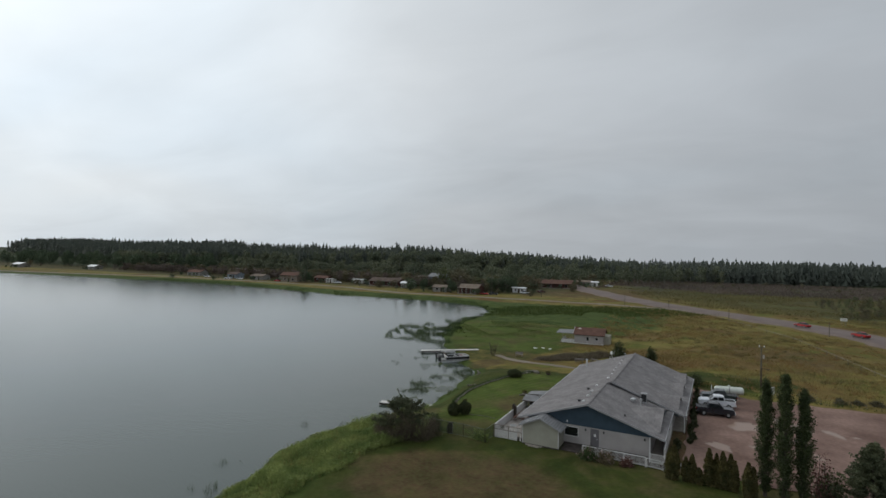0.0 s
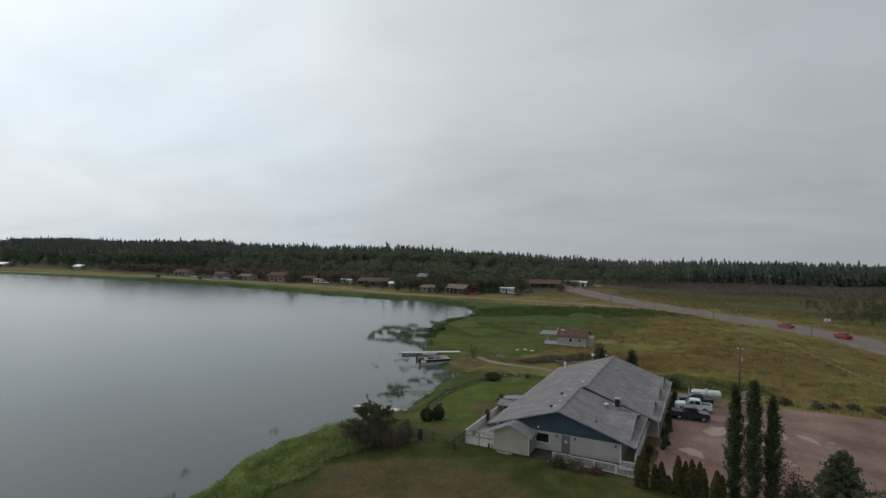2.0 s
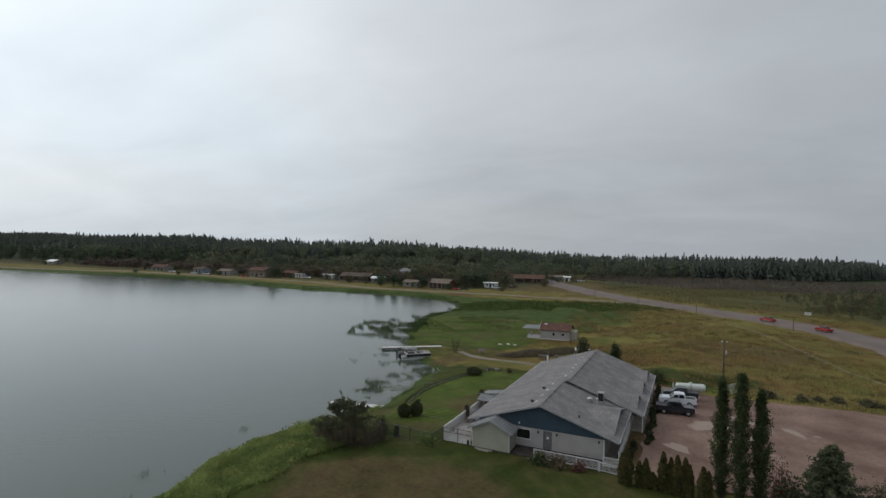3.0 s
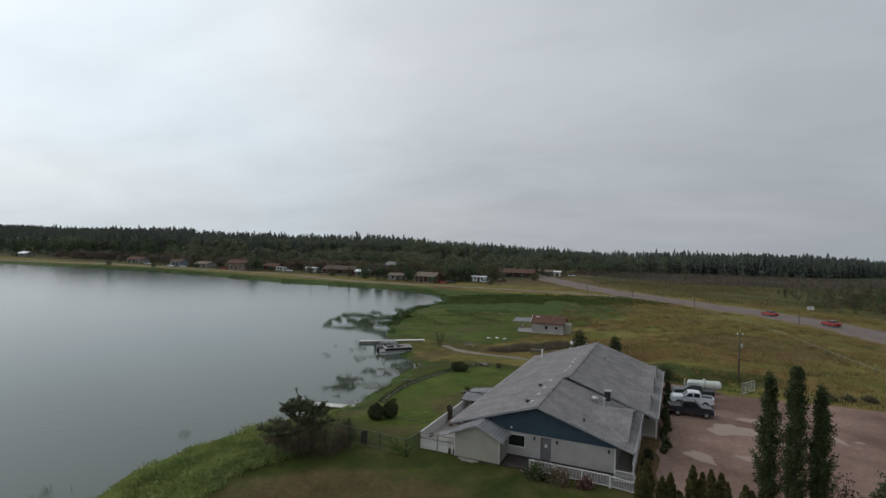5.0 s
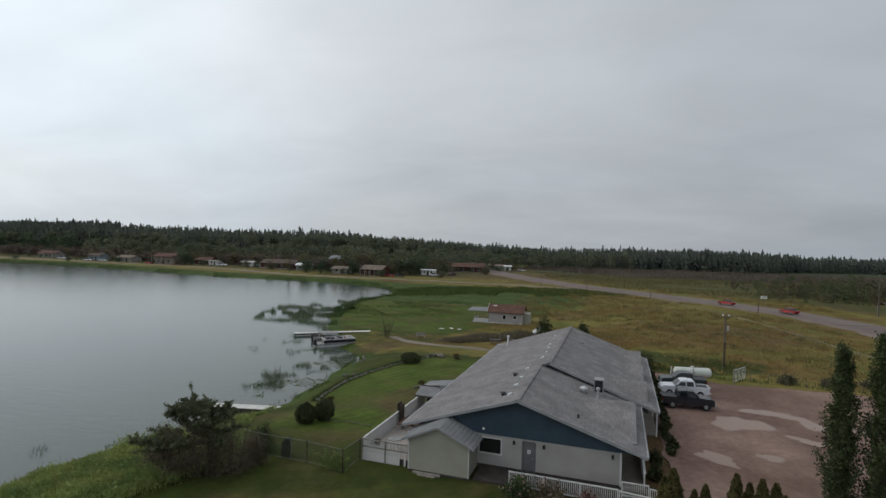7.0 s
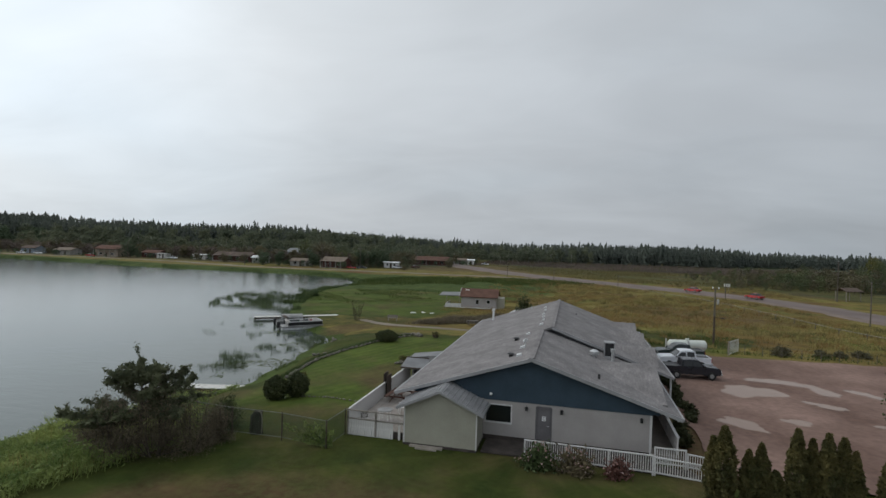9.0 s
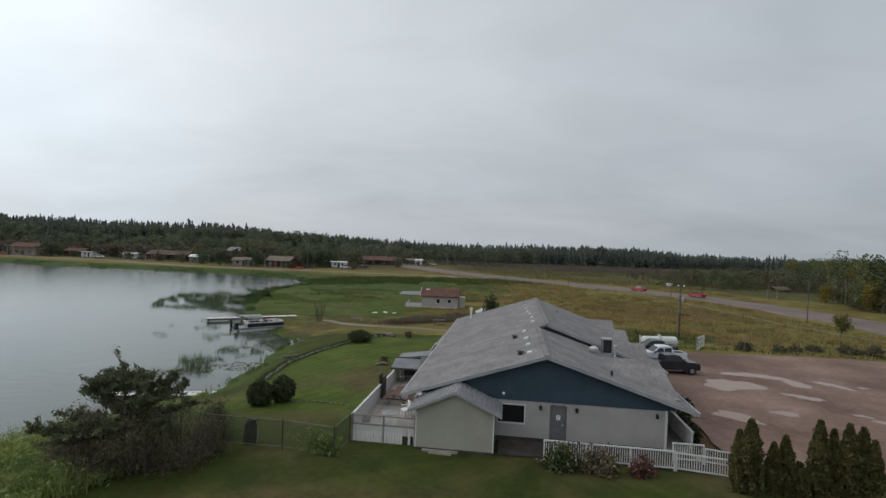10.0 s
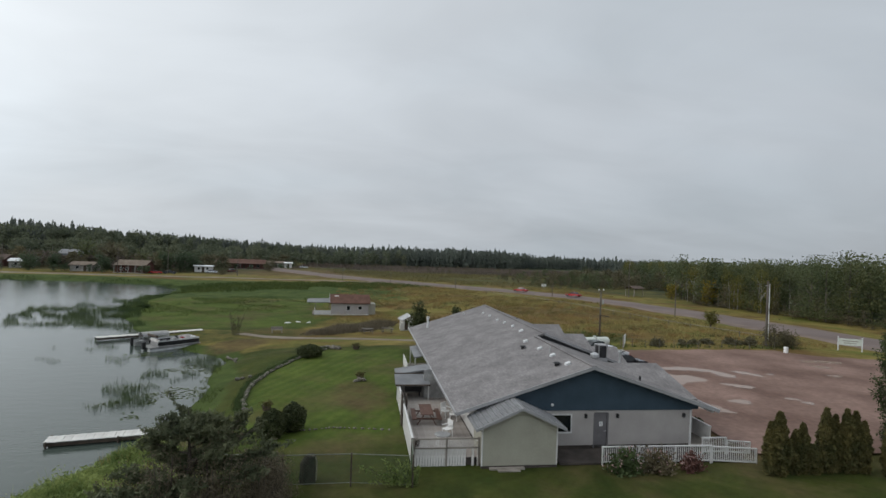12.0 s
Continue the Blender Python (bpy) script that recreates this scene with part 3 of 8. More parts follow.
wood = np.maximum(wood, smooth(84, 96, X) * smooth(-80, 0, Y))
wood = np.maximum(wood, 0.6 * smooth(0, 14, to_line(X, Y, np.array([(64, 110), (20, 160), (0, 178), (-45, 236)], float))[0] - 8) * (Y + X > 172) * smooth(-60, -30, X + 0 * Y))
wood = np.maximum(wood, 0.55 * smooth(176, 186, Y) * smooth(-50, -75, X))
soil = np.maximum(soil, 0.5 * spot(X, Y, 25, 70, 16, 10, -25))
soil = np.maximum(soil, 0.95 * smooth(7.6, 8.4, X) * smooth(11.5, 10.6, X) * smooth(-2.5, -1, Y) * smooth(36, 33, Y))
wood = np.maximum(wood, 0.45 * smooth(196, 222, Y + 0.2 * X) * smooth(-40, 0, X))
cover = np.stack([lawn, marsh, soil, 1 - wood], -1).reshape(-1, 4)
layer = ground.data.color_attributes.new("cover", "FLOAT_COLOR", "POINT")
layer.data.foreach_set("color", cover.astype(np.float32).ravel())
mown = smooth(-22.9, -21.5, X + 0.9 * smooth(20, 34, Y) * (20 - Y) * 0.5) * smooth(-8, -9, X) * smooth(0.5, 4.5, Y) * smooth(34, 29, Y)
mown = np.maximum(mown, 0.9 * smooth(-12, -22, X - 0.35 * (Y - 70)) * smooth(100, 92, Y) * smooth(52, 58, Y))
rusty = 0.7 * np.maximum(spot(X, Y, 12, 62, 20, 11, 12), 0.6 * spot(X, Y, 36, 78, 12, 9, -40))
rusty = np.maximum(rusty, 0.7 * spot(X, Y, -2, 92, 12, 6, 10))
drab = smooth(236, 262, Y) * smooth(-50, -20, X)
sward = np.stack([mown, rusty, drab, np.ones_like(X)], -1).reshape(-1, 4)
layer = ground.data.color_attributes.new("sward", "FLOAT_COLOR", "POINT")
layer.data.foreach_set("color", sward.astype(np.float32).ravel())


def water_material():
    m = bpy.data.materials.new("lake_water")
    m.use_nodes = True
    t = m.node_tree
    p = t.nodes["Principled BSDF"]
    p.inputs["Base Color"].default_value = (0.060, 0.077, 0.067, 1)
    p.inputs["Roughness"].default_value, p.inputs["IOR"].default_value = 0.10, 1.33
    p.inputs["Specular IOR Level"].default_value = 0.5
    co = t.nodes.new("ShaderNodeTexCoord")
    mp = t.nodes.new("ShaderNodeMapping")
    mp.inputs["Rotation"].default_value = (0, 0, radians(35))
    mp.inputs["Scale"].default_value = (0.55, 1.4, 1)
    t.links.new(co.outputs["Object"], mp.inputs[0])
    last = None
    for sc, st in ((0.9, 0.020), (3.4, 0.010)):
        n = t.nodes.new("ShaderNodeTexNoise")
        n.inputs["Scale"].default_value, n.inputs["Detail"].default_value = sc, 3
        t.links.new(mp.outputs[0], n.inputs["Vector"])
        b = t.nodes.new("ShaderNodeBump")
        b.inputs["Strength"].default_value, b.inputs["Distance"].default_value = 1.0, st
        t.links.new(n.outputs["Fac"], b.inputs["Height"])
        if last:
            t.links.new(last, b.inputs["Normal"])
        last = b.outputs[0]
    t.links.new(last, p.inputs["Normal"])
    return m


M_WATER = water_material()
bm = bmesh.new()
bm.faces.new([bm.verts.new(p) for p in ((-2400, -600, WATER), (-22, -600, WATER), (-22, 300, WATER), (-2400, 300, WATER))])
tagged(part("water", bm, M_WATER), "calm grey lake with faint ripples", "lake", kind="structure")


def ribbon(name, line, width, material, lift, label, category, step=3.0, kind="structure", edge=0.0, skirt=0.25):
    """A strip laid on the ground along a line, with its sides going down into the soil."""
    pts = [Vector((*p, 0)) for p in line]
    dense = []
    for i in range(len(pts) - 1):
        p0, p1, p2, p3 = pts[max(i - 1, 0)], pts[i], pts[i + 1], pts[min(i + 2, len(pts) - 1)]
        k = max(2, int((p2 - p1).length / step))
        for j in range(k):
            t = j / k
            dense.append(0.5 * ((2 * p1) + (p2 - p0) * t + (2 * p0 - 5 * p1 + 4 * p2 - p3) * t * t + (3 * p1 - p0 - 3 * p2 + p3) * t ** 3))
    dense.append(pts[-1])
    rows, cols = [], 7
    for i, p in enumerate(dense):
        d = (dense[min(i + 1, len(dense) - 1)] - dense[max(i - 1, 0)]).normalized()
        side = Vector((d.y, -d.x, 0))
        w = width / 2 + edge * math.sin(i * 0.9) + edge * 0.6 * math.sin(i * 2.3)
        for k in range(cols):
            u = (k / (cols - 1) * 2 - 1) * w
            q = p + side * u
            rows.append((q.x, q.y, gz(q.x, q.y) + lift * (1 - 0.4 * abs(u / w)) - (skirt if k in (0, cols - 1) else 0)))
    n = len(dense)
    ii = np.arange(n * cols).reshape(n, cols)
    f = np.stack([ii[:-1, :-1], ii[:-1, 1:], ii[1:, 1:], ii[1:, :-1]], -1).reshape(-1, 4)
    return tagged(raw(name, np.array(rows), f, material, smooth=True), label, category, kind=kind)


HIGHWAY = [(58, -160), (64, -60), (65, 0), (65, 30), (63.8, 50), (60.8, 70), (56.2, 90), (49, 110), (37, 129), (21, 146), (2, 163), (-20, 186), (-45, 222), (-75, 270)]
ribbon("road_shoulder", HIGHWAY, 17.5, M_SHOULDER, 0.16, "gravel shoulder along the paved highway", "road shoulder", edge=0.7)
ribbon("road", HIGHWAY, 11.5, M_ASPHALT, 0.30, "faded grey paved highway", "road")
ribbon("shore_road", [(8, 155), (-20, 160.5), (-46, 161.5), (-76, 161), (-102, 160), (-130, 160), (-173, 170), (-218, 173.5), (-267, 173.5), (-323, 173), (-369, 162), (-486, 143), (-760, 105)], 4.6, M_TRACK, 0.14, "pale gravel road along the far shore", "road")
ribbon("gravel_path", [(-2, 40.4), (-9, 41), (-16, 42.2), (-21.7, 42.5), (-25.5, 43.8), (-28, 45.8), (-30.2, 47.8)], 2.5, M_TRACK, 0.05, "worn pale gravel path across the grass", "path", 1.2, edge=0.25)


def sheet(name, cx, cy, outline, material, z, label, category, kind="structure", rim=0.0):
    """A level sheet inside a closed outline given as a function of angle."""
    bm = bmesh.new()
    ring = [bm.verts.new((cx + r[0], cy + r[1], z)) for r in outline]
    bm.faces.new(ring)
    bmesh.ops.triangulate(bm, faces=bm.faces[:])
    return tagged(part(name, bm, material), label, category, kind=kind)


def ragged(line, amp, step=0.6):
    out = []
    n = len(line)
    for i in range(n):
        a, b = Vector(line[i]), Vector(line[(i + 1) % n])
        k = max(1, int((b - a).length / step))
        for j in range(k):
            p = a.lerp(b, j / k)
            out.append((p.x + amp * float(wobble(p.x, p.y, 1.1, 1)), p.y + amp * float(wobble(p.x, p.y, 1.3, 4))))
    return out


LOT = [(9.2, 33.0), (13, 33.2), (17, 30.6), (25.5, 31.4), (33.8, 32.0), (39.3, 31.6), (42, 28.4), (49, 26), (57, 25), (60.5, 25), (61, 12), (60, 3), (45, 0.5), (30, -1.0), (20, -1.8), (9.9, -1.5), (9.6, 8), (9.4, 20)]
sheet("parking_lot", 0, 0, ragged(LOT, 0.28), M_GRAVEL, 0.235, "damp pinkish-brown gravel parking lot with shallow puddles", "parking lot")


def puddle_material():
    m = bpy.data.materials.new("muddy_puddle")
    m.use_nodes = True
    p = m.node_tree.nodes["Principled BSDF"]
    p.inputs["Base Color"].default_value = (0.270, 0.192, 0.154, 1)
    p.inputs["Roughness"].default_value, p.inputs["IOR"].default_value = 0.12, 1.33
    p.inputs["Specular IOR Level"].default_value = 0.12
    return m


M_PUDDLE = puddle_material()


def puddle(cx, cy, rx, ry, turn, seed):
    out = []
    for i in range(40):
        a = 2 * math.pi * i / 40
        r = 1 + 0.22 * math.sin(2 * a + seed) + 0.16 * math.sin(3 * a + 2 * seed) + 0.09 * math.sin(7 * a + seed)
        u, v = rx * r * math.cos(a), ry * r * math.sin(a)
        c, s = math.cos(radians(turn)), math.sin(radians(turn))
        out.append((u * c - v * s, u * s + v * c))
    z = 0.242 + 0.0015 * (seed % 5)
    bm = bmesh.new()
    mid = bm.verts.new((cx, cy, z))
    ring = [bm.verts.new((cx + p[0], cy + p[1], z)) for p in out]
    for i in range(len(ring)):
        bm.faces.new((mid, ring[i], ring[(i + 1) % len(ring)]))
    return tagged(part("puddle", bm, M_PUDDLE), "shallow muddy puddle reflecting the grey sky", "puddle", kind="structure")


for row in ((16.3, 16.4, 2.1, 1.5, -25, 0.3), (19.7, 20.6, 2.3, 0.75, -8, 1.7), (22.2, 18.6, 1.8, 0.65, -68, 2.5), (25.3, 18.6, 1.45, 0.5, -62, 0.9), (20.6, 13.8, 1.4, 0.45, -18, 3.1), (13.1, 7.3, 1.9, 0.55, -38, 4.4),
            (16.9, 8.9, 1.1, 0.4, -28, 5.2), (39.7, 24.6, 2.3, 0.6, 0, 2.2), (36.9, 21.9, 1.2, 0.42, -18, 3.7), (34.4, 17.7, 0.8, 0.32, -32, 5.9), (22.2, 9.6, 0.55, 0.26, -30, 1.2), (22.6, 8.4, 0.6, 0.26, -50, 4.9), (27.5, 18.4, 0.4, 0.25, -30, 0.5)):
    puddle(row[0], row[1], row[2] * 0.92, row[3] * 1.45, *row[4:])


# ---- the lodge ----
lodge = thing("lodge", pose(0, 0, 0), "long single-storey lodge with grey shingle roof and blue gable", "building")
EAVE_L, RIDGE, SLOPE = -8.05, 5.06, 0.3258
XR, ZR = 0.75, 5.06 + 0.75 * 0.3258             # ridge of the rear half
KB = (ZR - 2.223) / (9.414 - XR)                # rear right slope
KF = (5.061 - 2.494) / 8.026                    # front right slope


def roof_l(x):
    return RIDGE + SLOPE * x


# walls with thickness, openings cut through the front
DOOR, WIN = (0.344, 1.177, 0.16, 2.21), (-2.581, -1.12, 1.111, 2.093)
bm = boxes((-2.75, WIN[0], 0, 0.18, 0.32, 2.4), (WIN[0], WIN[1], 0, 0.18, 0.32, WIN[2]), (WIN[0], WIN[1], 0, 0.18, WIN[3], 2.4), (WIN[1], DOOR[0], 0, 0.18, 0.32, 2.4),
           (DOOR[0], DOOR[1], 0, 0.18, DOOR[3], 2.4), (DOOR[1], 6.53, 0, 0.18, 0.32, 2.4), (-6.6, -2.75, 0, 0.18, 0.0, 2.4))
part("front_wall", bm, M_SIDING, lodge, "pale grey wall")
part("front_siding", lap_boards(bmesh.new(), -2.72, 6.44, -0.002, 0.32, 2.38, [DOOR, WIN]), M_SIDING, lodge, "pale grey lapped siding")
part("corner_board", boxes((6.45, 6.57, -0.045, 0.18, 0.25, 2.42)), M_WHITE, lodge, "white corner board")
part("skirting", boxes((-2.73, 6.5, 0.03, 0.16, -0.1, 0.318)), M_SKIRT, lodge, "dark skirting under the siding")
gable = bmesh.new()
prism(gable, [(-7.0, roof_l(-7.0) - 0.12), (-7.0, 2.4), (6.95, 2.4), (6.95, 5.06 - KF * 6.95 - 0.12), (0, 4.94)], "y", 0.0, 0.18)
part("gable_wall", gable, M_TEAL, lodge, "dark blue gable wall")
lap = bmesh.new()
z = 2.42
while z < 4.7:
    xl, xr = (z + 0.28 - 4.94) / SLOPE, (4.94 - z - 0.28) / KF
    if xr > xl:
        prism(lap, [(-0.002, z), (-0.022, z), (-0.008, z + 0.2), (-0.002, z + 0.2)], "x", xl, xr)
    z += 0.2
part("gable_siding", lap, M_TEAL, lodge, "dark blue lapped siding")
part("band", boxes((-2.7, 6.57, -0.05, -0.003, 2.375, 2.42)), M_TEAL, lodge, "dark band board")
bm = boxes((-6.6, -6.42, 0.18, 31.0, 0.0, 2.86), (6.35, 6.53, 0.18, 10.4, 0.0, 2.95), (6.53, 7.9, 10.4, 10.56, 0.0, 2.7), (7.72, 7.9, 10.56, 31.0, 0.0, 2.6), (-6.42, 7.72, 30.82, 31.0, 0.0, 2.55))
part("side_wall", bm, M_SIDING, lodge, "pale grey side walls")
bm = bmesh.new()
prism(bm, [(-6.6, 2.55), (7.9, 2.55), (7.9, ZR - KB * (7.9 - XR) - 0.12), (XR, ZR - 0.14), (-6.6, roof_l(-6.6) - 0.12)], "y", 30.84, 30.98)
part("rear_gable", bm, M_TEAL, lodge)
bm = bmesh.new()
prism(bm, [(0.1, 4.86), (XR, ZR - 0.12), (8.6, ZR - KB * (8.6 - XR) - 0.12), (8.6, 5.06 - KF * 8.6 - 0.4)], "y", 10.5, 10.62)
part("step_wall", bm, M_SOFFIT, lodge, "dark wall strip where the rear roof steps up")

# roofs
T = 0.16
bm = bmesh.new()
slab(bm, [(EAVE_L, -0.5, roof_l(EAVE_L)), (0, -0.5, RIDGE), (0, 10.2, RIDGE), (XR, 10.2, ZR), (XR, 31.3, ZR), (EAVE_L, 31.3, roof_l(EAVE_L))], T)
part("roof_left", bm, M_SHINGLE, lodge, "grey shingle roof slope")
bm = bmesh.new()
slab(bm, [(0, -0.5, RIDGE), (8.03, -0.5, RIDGE - KF * 8.03), (8.03, 10.6, RIDGE - KF * 8.03), (0, 10.6, RIDGE)], T)
part("roof_front_right", bm, M_SHINGLE, lodge, "grey shingle roof slope")
bm = bmesh.new()
slab(bm, [(XR, 10.2, ZR), (9.414, 10.2, 2.223), (9.414, 31.3, 2.223), (XR, 31.3, ZR)], T)
part("roof_rear_right", bm, M_SHINGLE, lodge, "grey shingle roof slope")


def fascia(a, b, name="fascia", mat=None, w=0.035, h=0.2):
    bm = bmesh.new()
    d = (Vector(b) - Vector(a)).normalized()
    out = Vector((d.y, -d.x, 0)).normalized() * w
    pts = [Vector(a) + Vector((0, 0, 0.012)), Vector(b) + Vector((0, 0, 0.012))]
    q = [pts[0], pts[1], pts[1] + out, pts[0] + out]
    slab(bm, q, h)
    return part(name, bm, mat or M_TRIM, lodge, "pale grey edge board")


fascia((EAVE_L, -0.5, roof_l(EAVE_L)), (0, -0.5, RIDGE))
fascia((0, -0.5, RIDGE), (8.03, -0.5, RIDGE - KF * 8.03))
fascia((XR, 10.2, ZR), (9.414, 10.2, 2.223))
fascia((EAVE_L, 31.3, roof_l(EAVE_L)), (EAVE_L, -0.5, roof_l(EAVE_L)), "gutter", M_TRIM, 0.09, 0.13)
fascia((8.03, -0.5, RIDGE - KF * 8.03), (8.03, 10.2, RIDGE - KF * 8.03), "gutter", M_TRIM, 0.09, 0.13)
fascia((9.414, 10.2, 2.223), (9.414, 31.3, 2.223), "gutter", M_TRIM, 0.09, 0.13)
cap = beams(((0, -0.5, RIDGE + 0.005), (0, 10.2, RIDGE + 0.005), 0.3, 0.05), ((XR, 10.2, ZR + 0.005), (XR, 31.3, ZR + 0.005), 0.3, 0.05))
part("ridge_cap", cap, M_SHINGLE, lodge)


def cross_gable(y, half, xe, zr, zlow, x_main):
    """A gabled roof that runs out of the right slope: ridge at y, end at xe."""
    bm = bmesh.new()
    a, b = (x_main(zr + 0.03), y, zr), (xe, y, zr)
    for s in (-1, 1):
        slab(bm, [a, b, (xe, y + s * half, zlow), (x_main(zlow + 0.03) - 0.15, y + s * half, zlow)], 0.13)
    part("cross_gable", bm, M_SHINGLE, lodge, "shingled cross gable on the right slope")
    bm = bmesh.new()
    prism(bm, [(y - half + 0.1, zlow - 0.3), (y + half - 0.1, zlow - 0.3), (y + half - 0.1, zlow - 0.14), (y, zr - 0.14), (y - half + 0.1, zlow - 0.14)], "x", xe - 0.35, xe - 0.2)
    part("cross_gable_wall", bm, M_TEAL, lodge, "dark blue end of the cross gable")


def front_x(zv):
    return (RIDGE - zv) / KF


def rear_x(zv):
    return XR + (ZR - zv) / KB


cross_gable(5.5, 4.75, 7.45, 4.02, 2.80, front_x)
for yy in (13.95, 20.9, 27.6):
    cross_gable(yy, 2.35, 8.62, 3.66, 2.58, rear_x)

# door, window, lamps
door = part("door", boxes((DOOR[0] + 0.04, DOOR[1] - 0.04, 0.03, 0.08, DOOR[2] + 0.01, DOOR[3] - 0.04), bevel=0.006), M_DOOR, lodge, "closed grey steel door")
part("door_frame", boxes((DOOR[0] - 0.05, DOOR[0] + 0.035, -0.03, 0.12, DOOR[2], DOOR[3]), (DOOR[1] - 0.035, DOOR[1] + 0.05, -0.03, 0.12, DOOR[2], DOOR[3]), (DOOR[0] + 0.035, DOOR[1] - 0.035, -0.03, 0.12, DOOR[3] - 0.035, DOOR[3] + 0.04)), M_DOOR, door)
part("door_handle", beams(((DOOR[1] - 0.12, 0.02, 1.15), (DOOR[1] - 0.12, -0.04, 1.15), 0.02), ((DOOR[1] - 0.12, -0.04, 1.15), (DOOR[1] - 0.25, -0.04, 1.15), 0.014), n=8), M_METAL, door, "steel lever handle")
part("notice", boxes((0.66, 0.88, 0.018, 0.028, 1.42, 1.68)), M_PLASTIC, door, "white paper notice")
part("notice_line", boxes((0.69, 0.85, 0.013, 0.017, 1.60, 1.63), (0.69, 0.83, 0.013, 0.017, 1.53, 1.56), (0.69, 0.85, 0.013, 0.017, 1.46, 1.49)), M_DOOR, door)
window = part("window_frame", boxes((WIN[0] - 0.07, WIN[0], -0.04, 0.1, WIN[2] - 0.07, WIN[3] + 0.07), (WIN[1], WIN[1] + 0.07, -0.04, 0.1, WIN[2] - 0.07, WIN[3] + 0.07), (WIN[0], WIN[1], -0.04, 0.1, WIN[3], WIN[3] + 0.07), (WIN[0], WIN[1], -0.05, 0.1, WIN[2] - 0.08, WIN[2])), M_WHITE, lodge, "white window frame")
part("pane", boxes((WIN[0], WIN[1], 0.05, 0.065, WIN[2], WIN[3])), M_GLASS, window, "dark glass pane")
for lx in (-0.23, 1.75, 6.02):
    bm = boxes((lx - 0.07, lx + 0.07, -0.16, -0.03, 1.93, 2.12), bevel=0.015)
    prism(bm, [(lx - 0.09, 2.12), (lx + 0.09, 2.12), (lx, 2.2)], "y", -0.18, -0.03)
    part("wall_lamp", bm, M_BLACK, lodge, "black wall lamp")
bm = bmesh.new()
bmesh.ops.create_uvsphere(bm, u_segments=10, v_segments=6, radius=0.09, matrix=Matrix.Translation((-2.31, -0.1, 2.72)))
part("flood_lamp", bm, M_PLASTIC, lodge, "small white floodlight")

# the beige annex
ax0, ax1, ay = -6.925, -2.731, -2.162
bm = boxes((ax0 + 0.02, ax1 - 0.02, ay + 0.02, ay + 0.16, 0.1, 2.2), (ax0 + 0.02, ax0 + 0.16, ay + 0.16, -0.003, 0.1, 2.2), (ax1 - 0.16, ax1 - 0.02, ay + 0.16, -0.003, 0.1, 2.2))
prism(bm, [(ax0 + 0.02, 2.2), (ax1 - 0.02, 2.2), ((ax0 + ax1) / 2, 3.08)], "y", ay + 0.02, ay + 0.16)
part("annex_wall", bm, M_BEIGE, lodge, "beige annex walls")
bm = lap_boards(bmesh.new(), ax0 + 0.06, ax1 - 0.06, ay + 0.018, 0.12, 2.2, step=0.2)
z = 2.2
while z < 2.95:
    k = (3.08 - z - 0.2) / 0.88 * 2.08
    if k > 0.05:
        prism(bm, [(ay + 0.018, z), (ay - 0.004, z), (ay + 0.012, z + 0.2), (ay + 0.018, z + 0.2)], "x", (ax0 + ax1) / 2 - k, (ax0 + ax1) / 2 + k)
    z += 0.2
part("annex_siding", bm, M_BEIGE, lodge, "beige lapped siding")
for cx in (ax0 - 0.01, ax1 - 0.06):
    part("annex_corner", boxes((cx, cx + 0.07, ay - 0.01, ay + 0.06, 0.08, 2.2)), M_WHITE, lodge)
part("annex_base", boxes((ax0, ax1, ay - 0.03, -0.003, -0.15, 0.1)), M_SKIRT, lodge, "brown base board")
part("plank", boxes((-6.5, -4.6, ay - 0.25, ay - 0.02, -0.05, 0.06), (-6.1, -4.9, ay - 0.5, ay - 0.27, -0.05, 0.03)), M_GREYWOOD, lodge, "loose weathered planks at the foot of the annex")
ac = (ax0 + ax1) / 2
for s in (-1, 1):
    bm = bmesh.new()
    e = ac + s * 2.5
    slab(bm, [(ac, ay - 0.3, 3.24), (e, ay - 0.3, 2.12), (e, -0.003, 2.12), (ac, -0.003, 3.24)], 0.09)
    roof = part("annex_roof", bm, M_ROOFTILE, lodge, "ribbed grey metal tile roof")
    # relief contrast put into colour: paler ribs here, darker course steps below
    for i in range(12):
        yv = ay - 0.28 + i * 0.205
        part("rib", beams(((ac + s * 0.05, yv, 3.235), (e - s * 0.01, yv, 2.14), 0.07, 0.06)), M_TRIM, roof)
    for i in range(9):
        f = (i + 0.7) / 9.2
        part("course", beams(((ac + (e - ac) * f, ay - 0.28, 3.26 - 1.12 * f), (ac + (e - ac) * f, -0.02, 3.26 - 1.12 * f), 0.075, 0.055)), M_SHEETROOF, roof)
    bm = bmesh.new()
    slab(bm, [(ac, ay - 0.34, 3.26), (e, ay - 0.34, 2.14), (e, ay - 0.302, 2.14), (ac, ay - 0.302, 3.26)], 0.14)
    part("annex_fascia", bm, M_TRIM, lodge)

# things on the roof
for x, y in ((-0.55, 26.1), (-0.45, 23.5), (-0.44, 20.4), (-0.32, 18.2), (-0.22, 15.8), (-0.25, 13.2), (-1.01, 9.5), (-0.95, 6.4), (-0.9, 3.95), (-0.88, 1.35)):
    big = y < 14
    w = 0.16 if big else 0.12
    zr = roof_l(x)
    bm = bmesh.new()
    prism(bm, [(x - w, zr - SLOPE * w - 0.03), (x + w, zr + SLOPE * w - 0.03), (x + w * 0.8, zr + SLOPE * w + 0.12), (x - w * 0.9, zr - SLOPE * w + 0.12)], "y", y - w, y + w)
    part("roof_vent", bm, M_ALU, lodge, "white box vent")
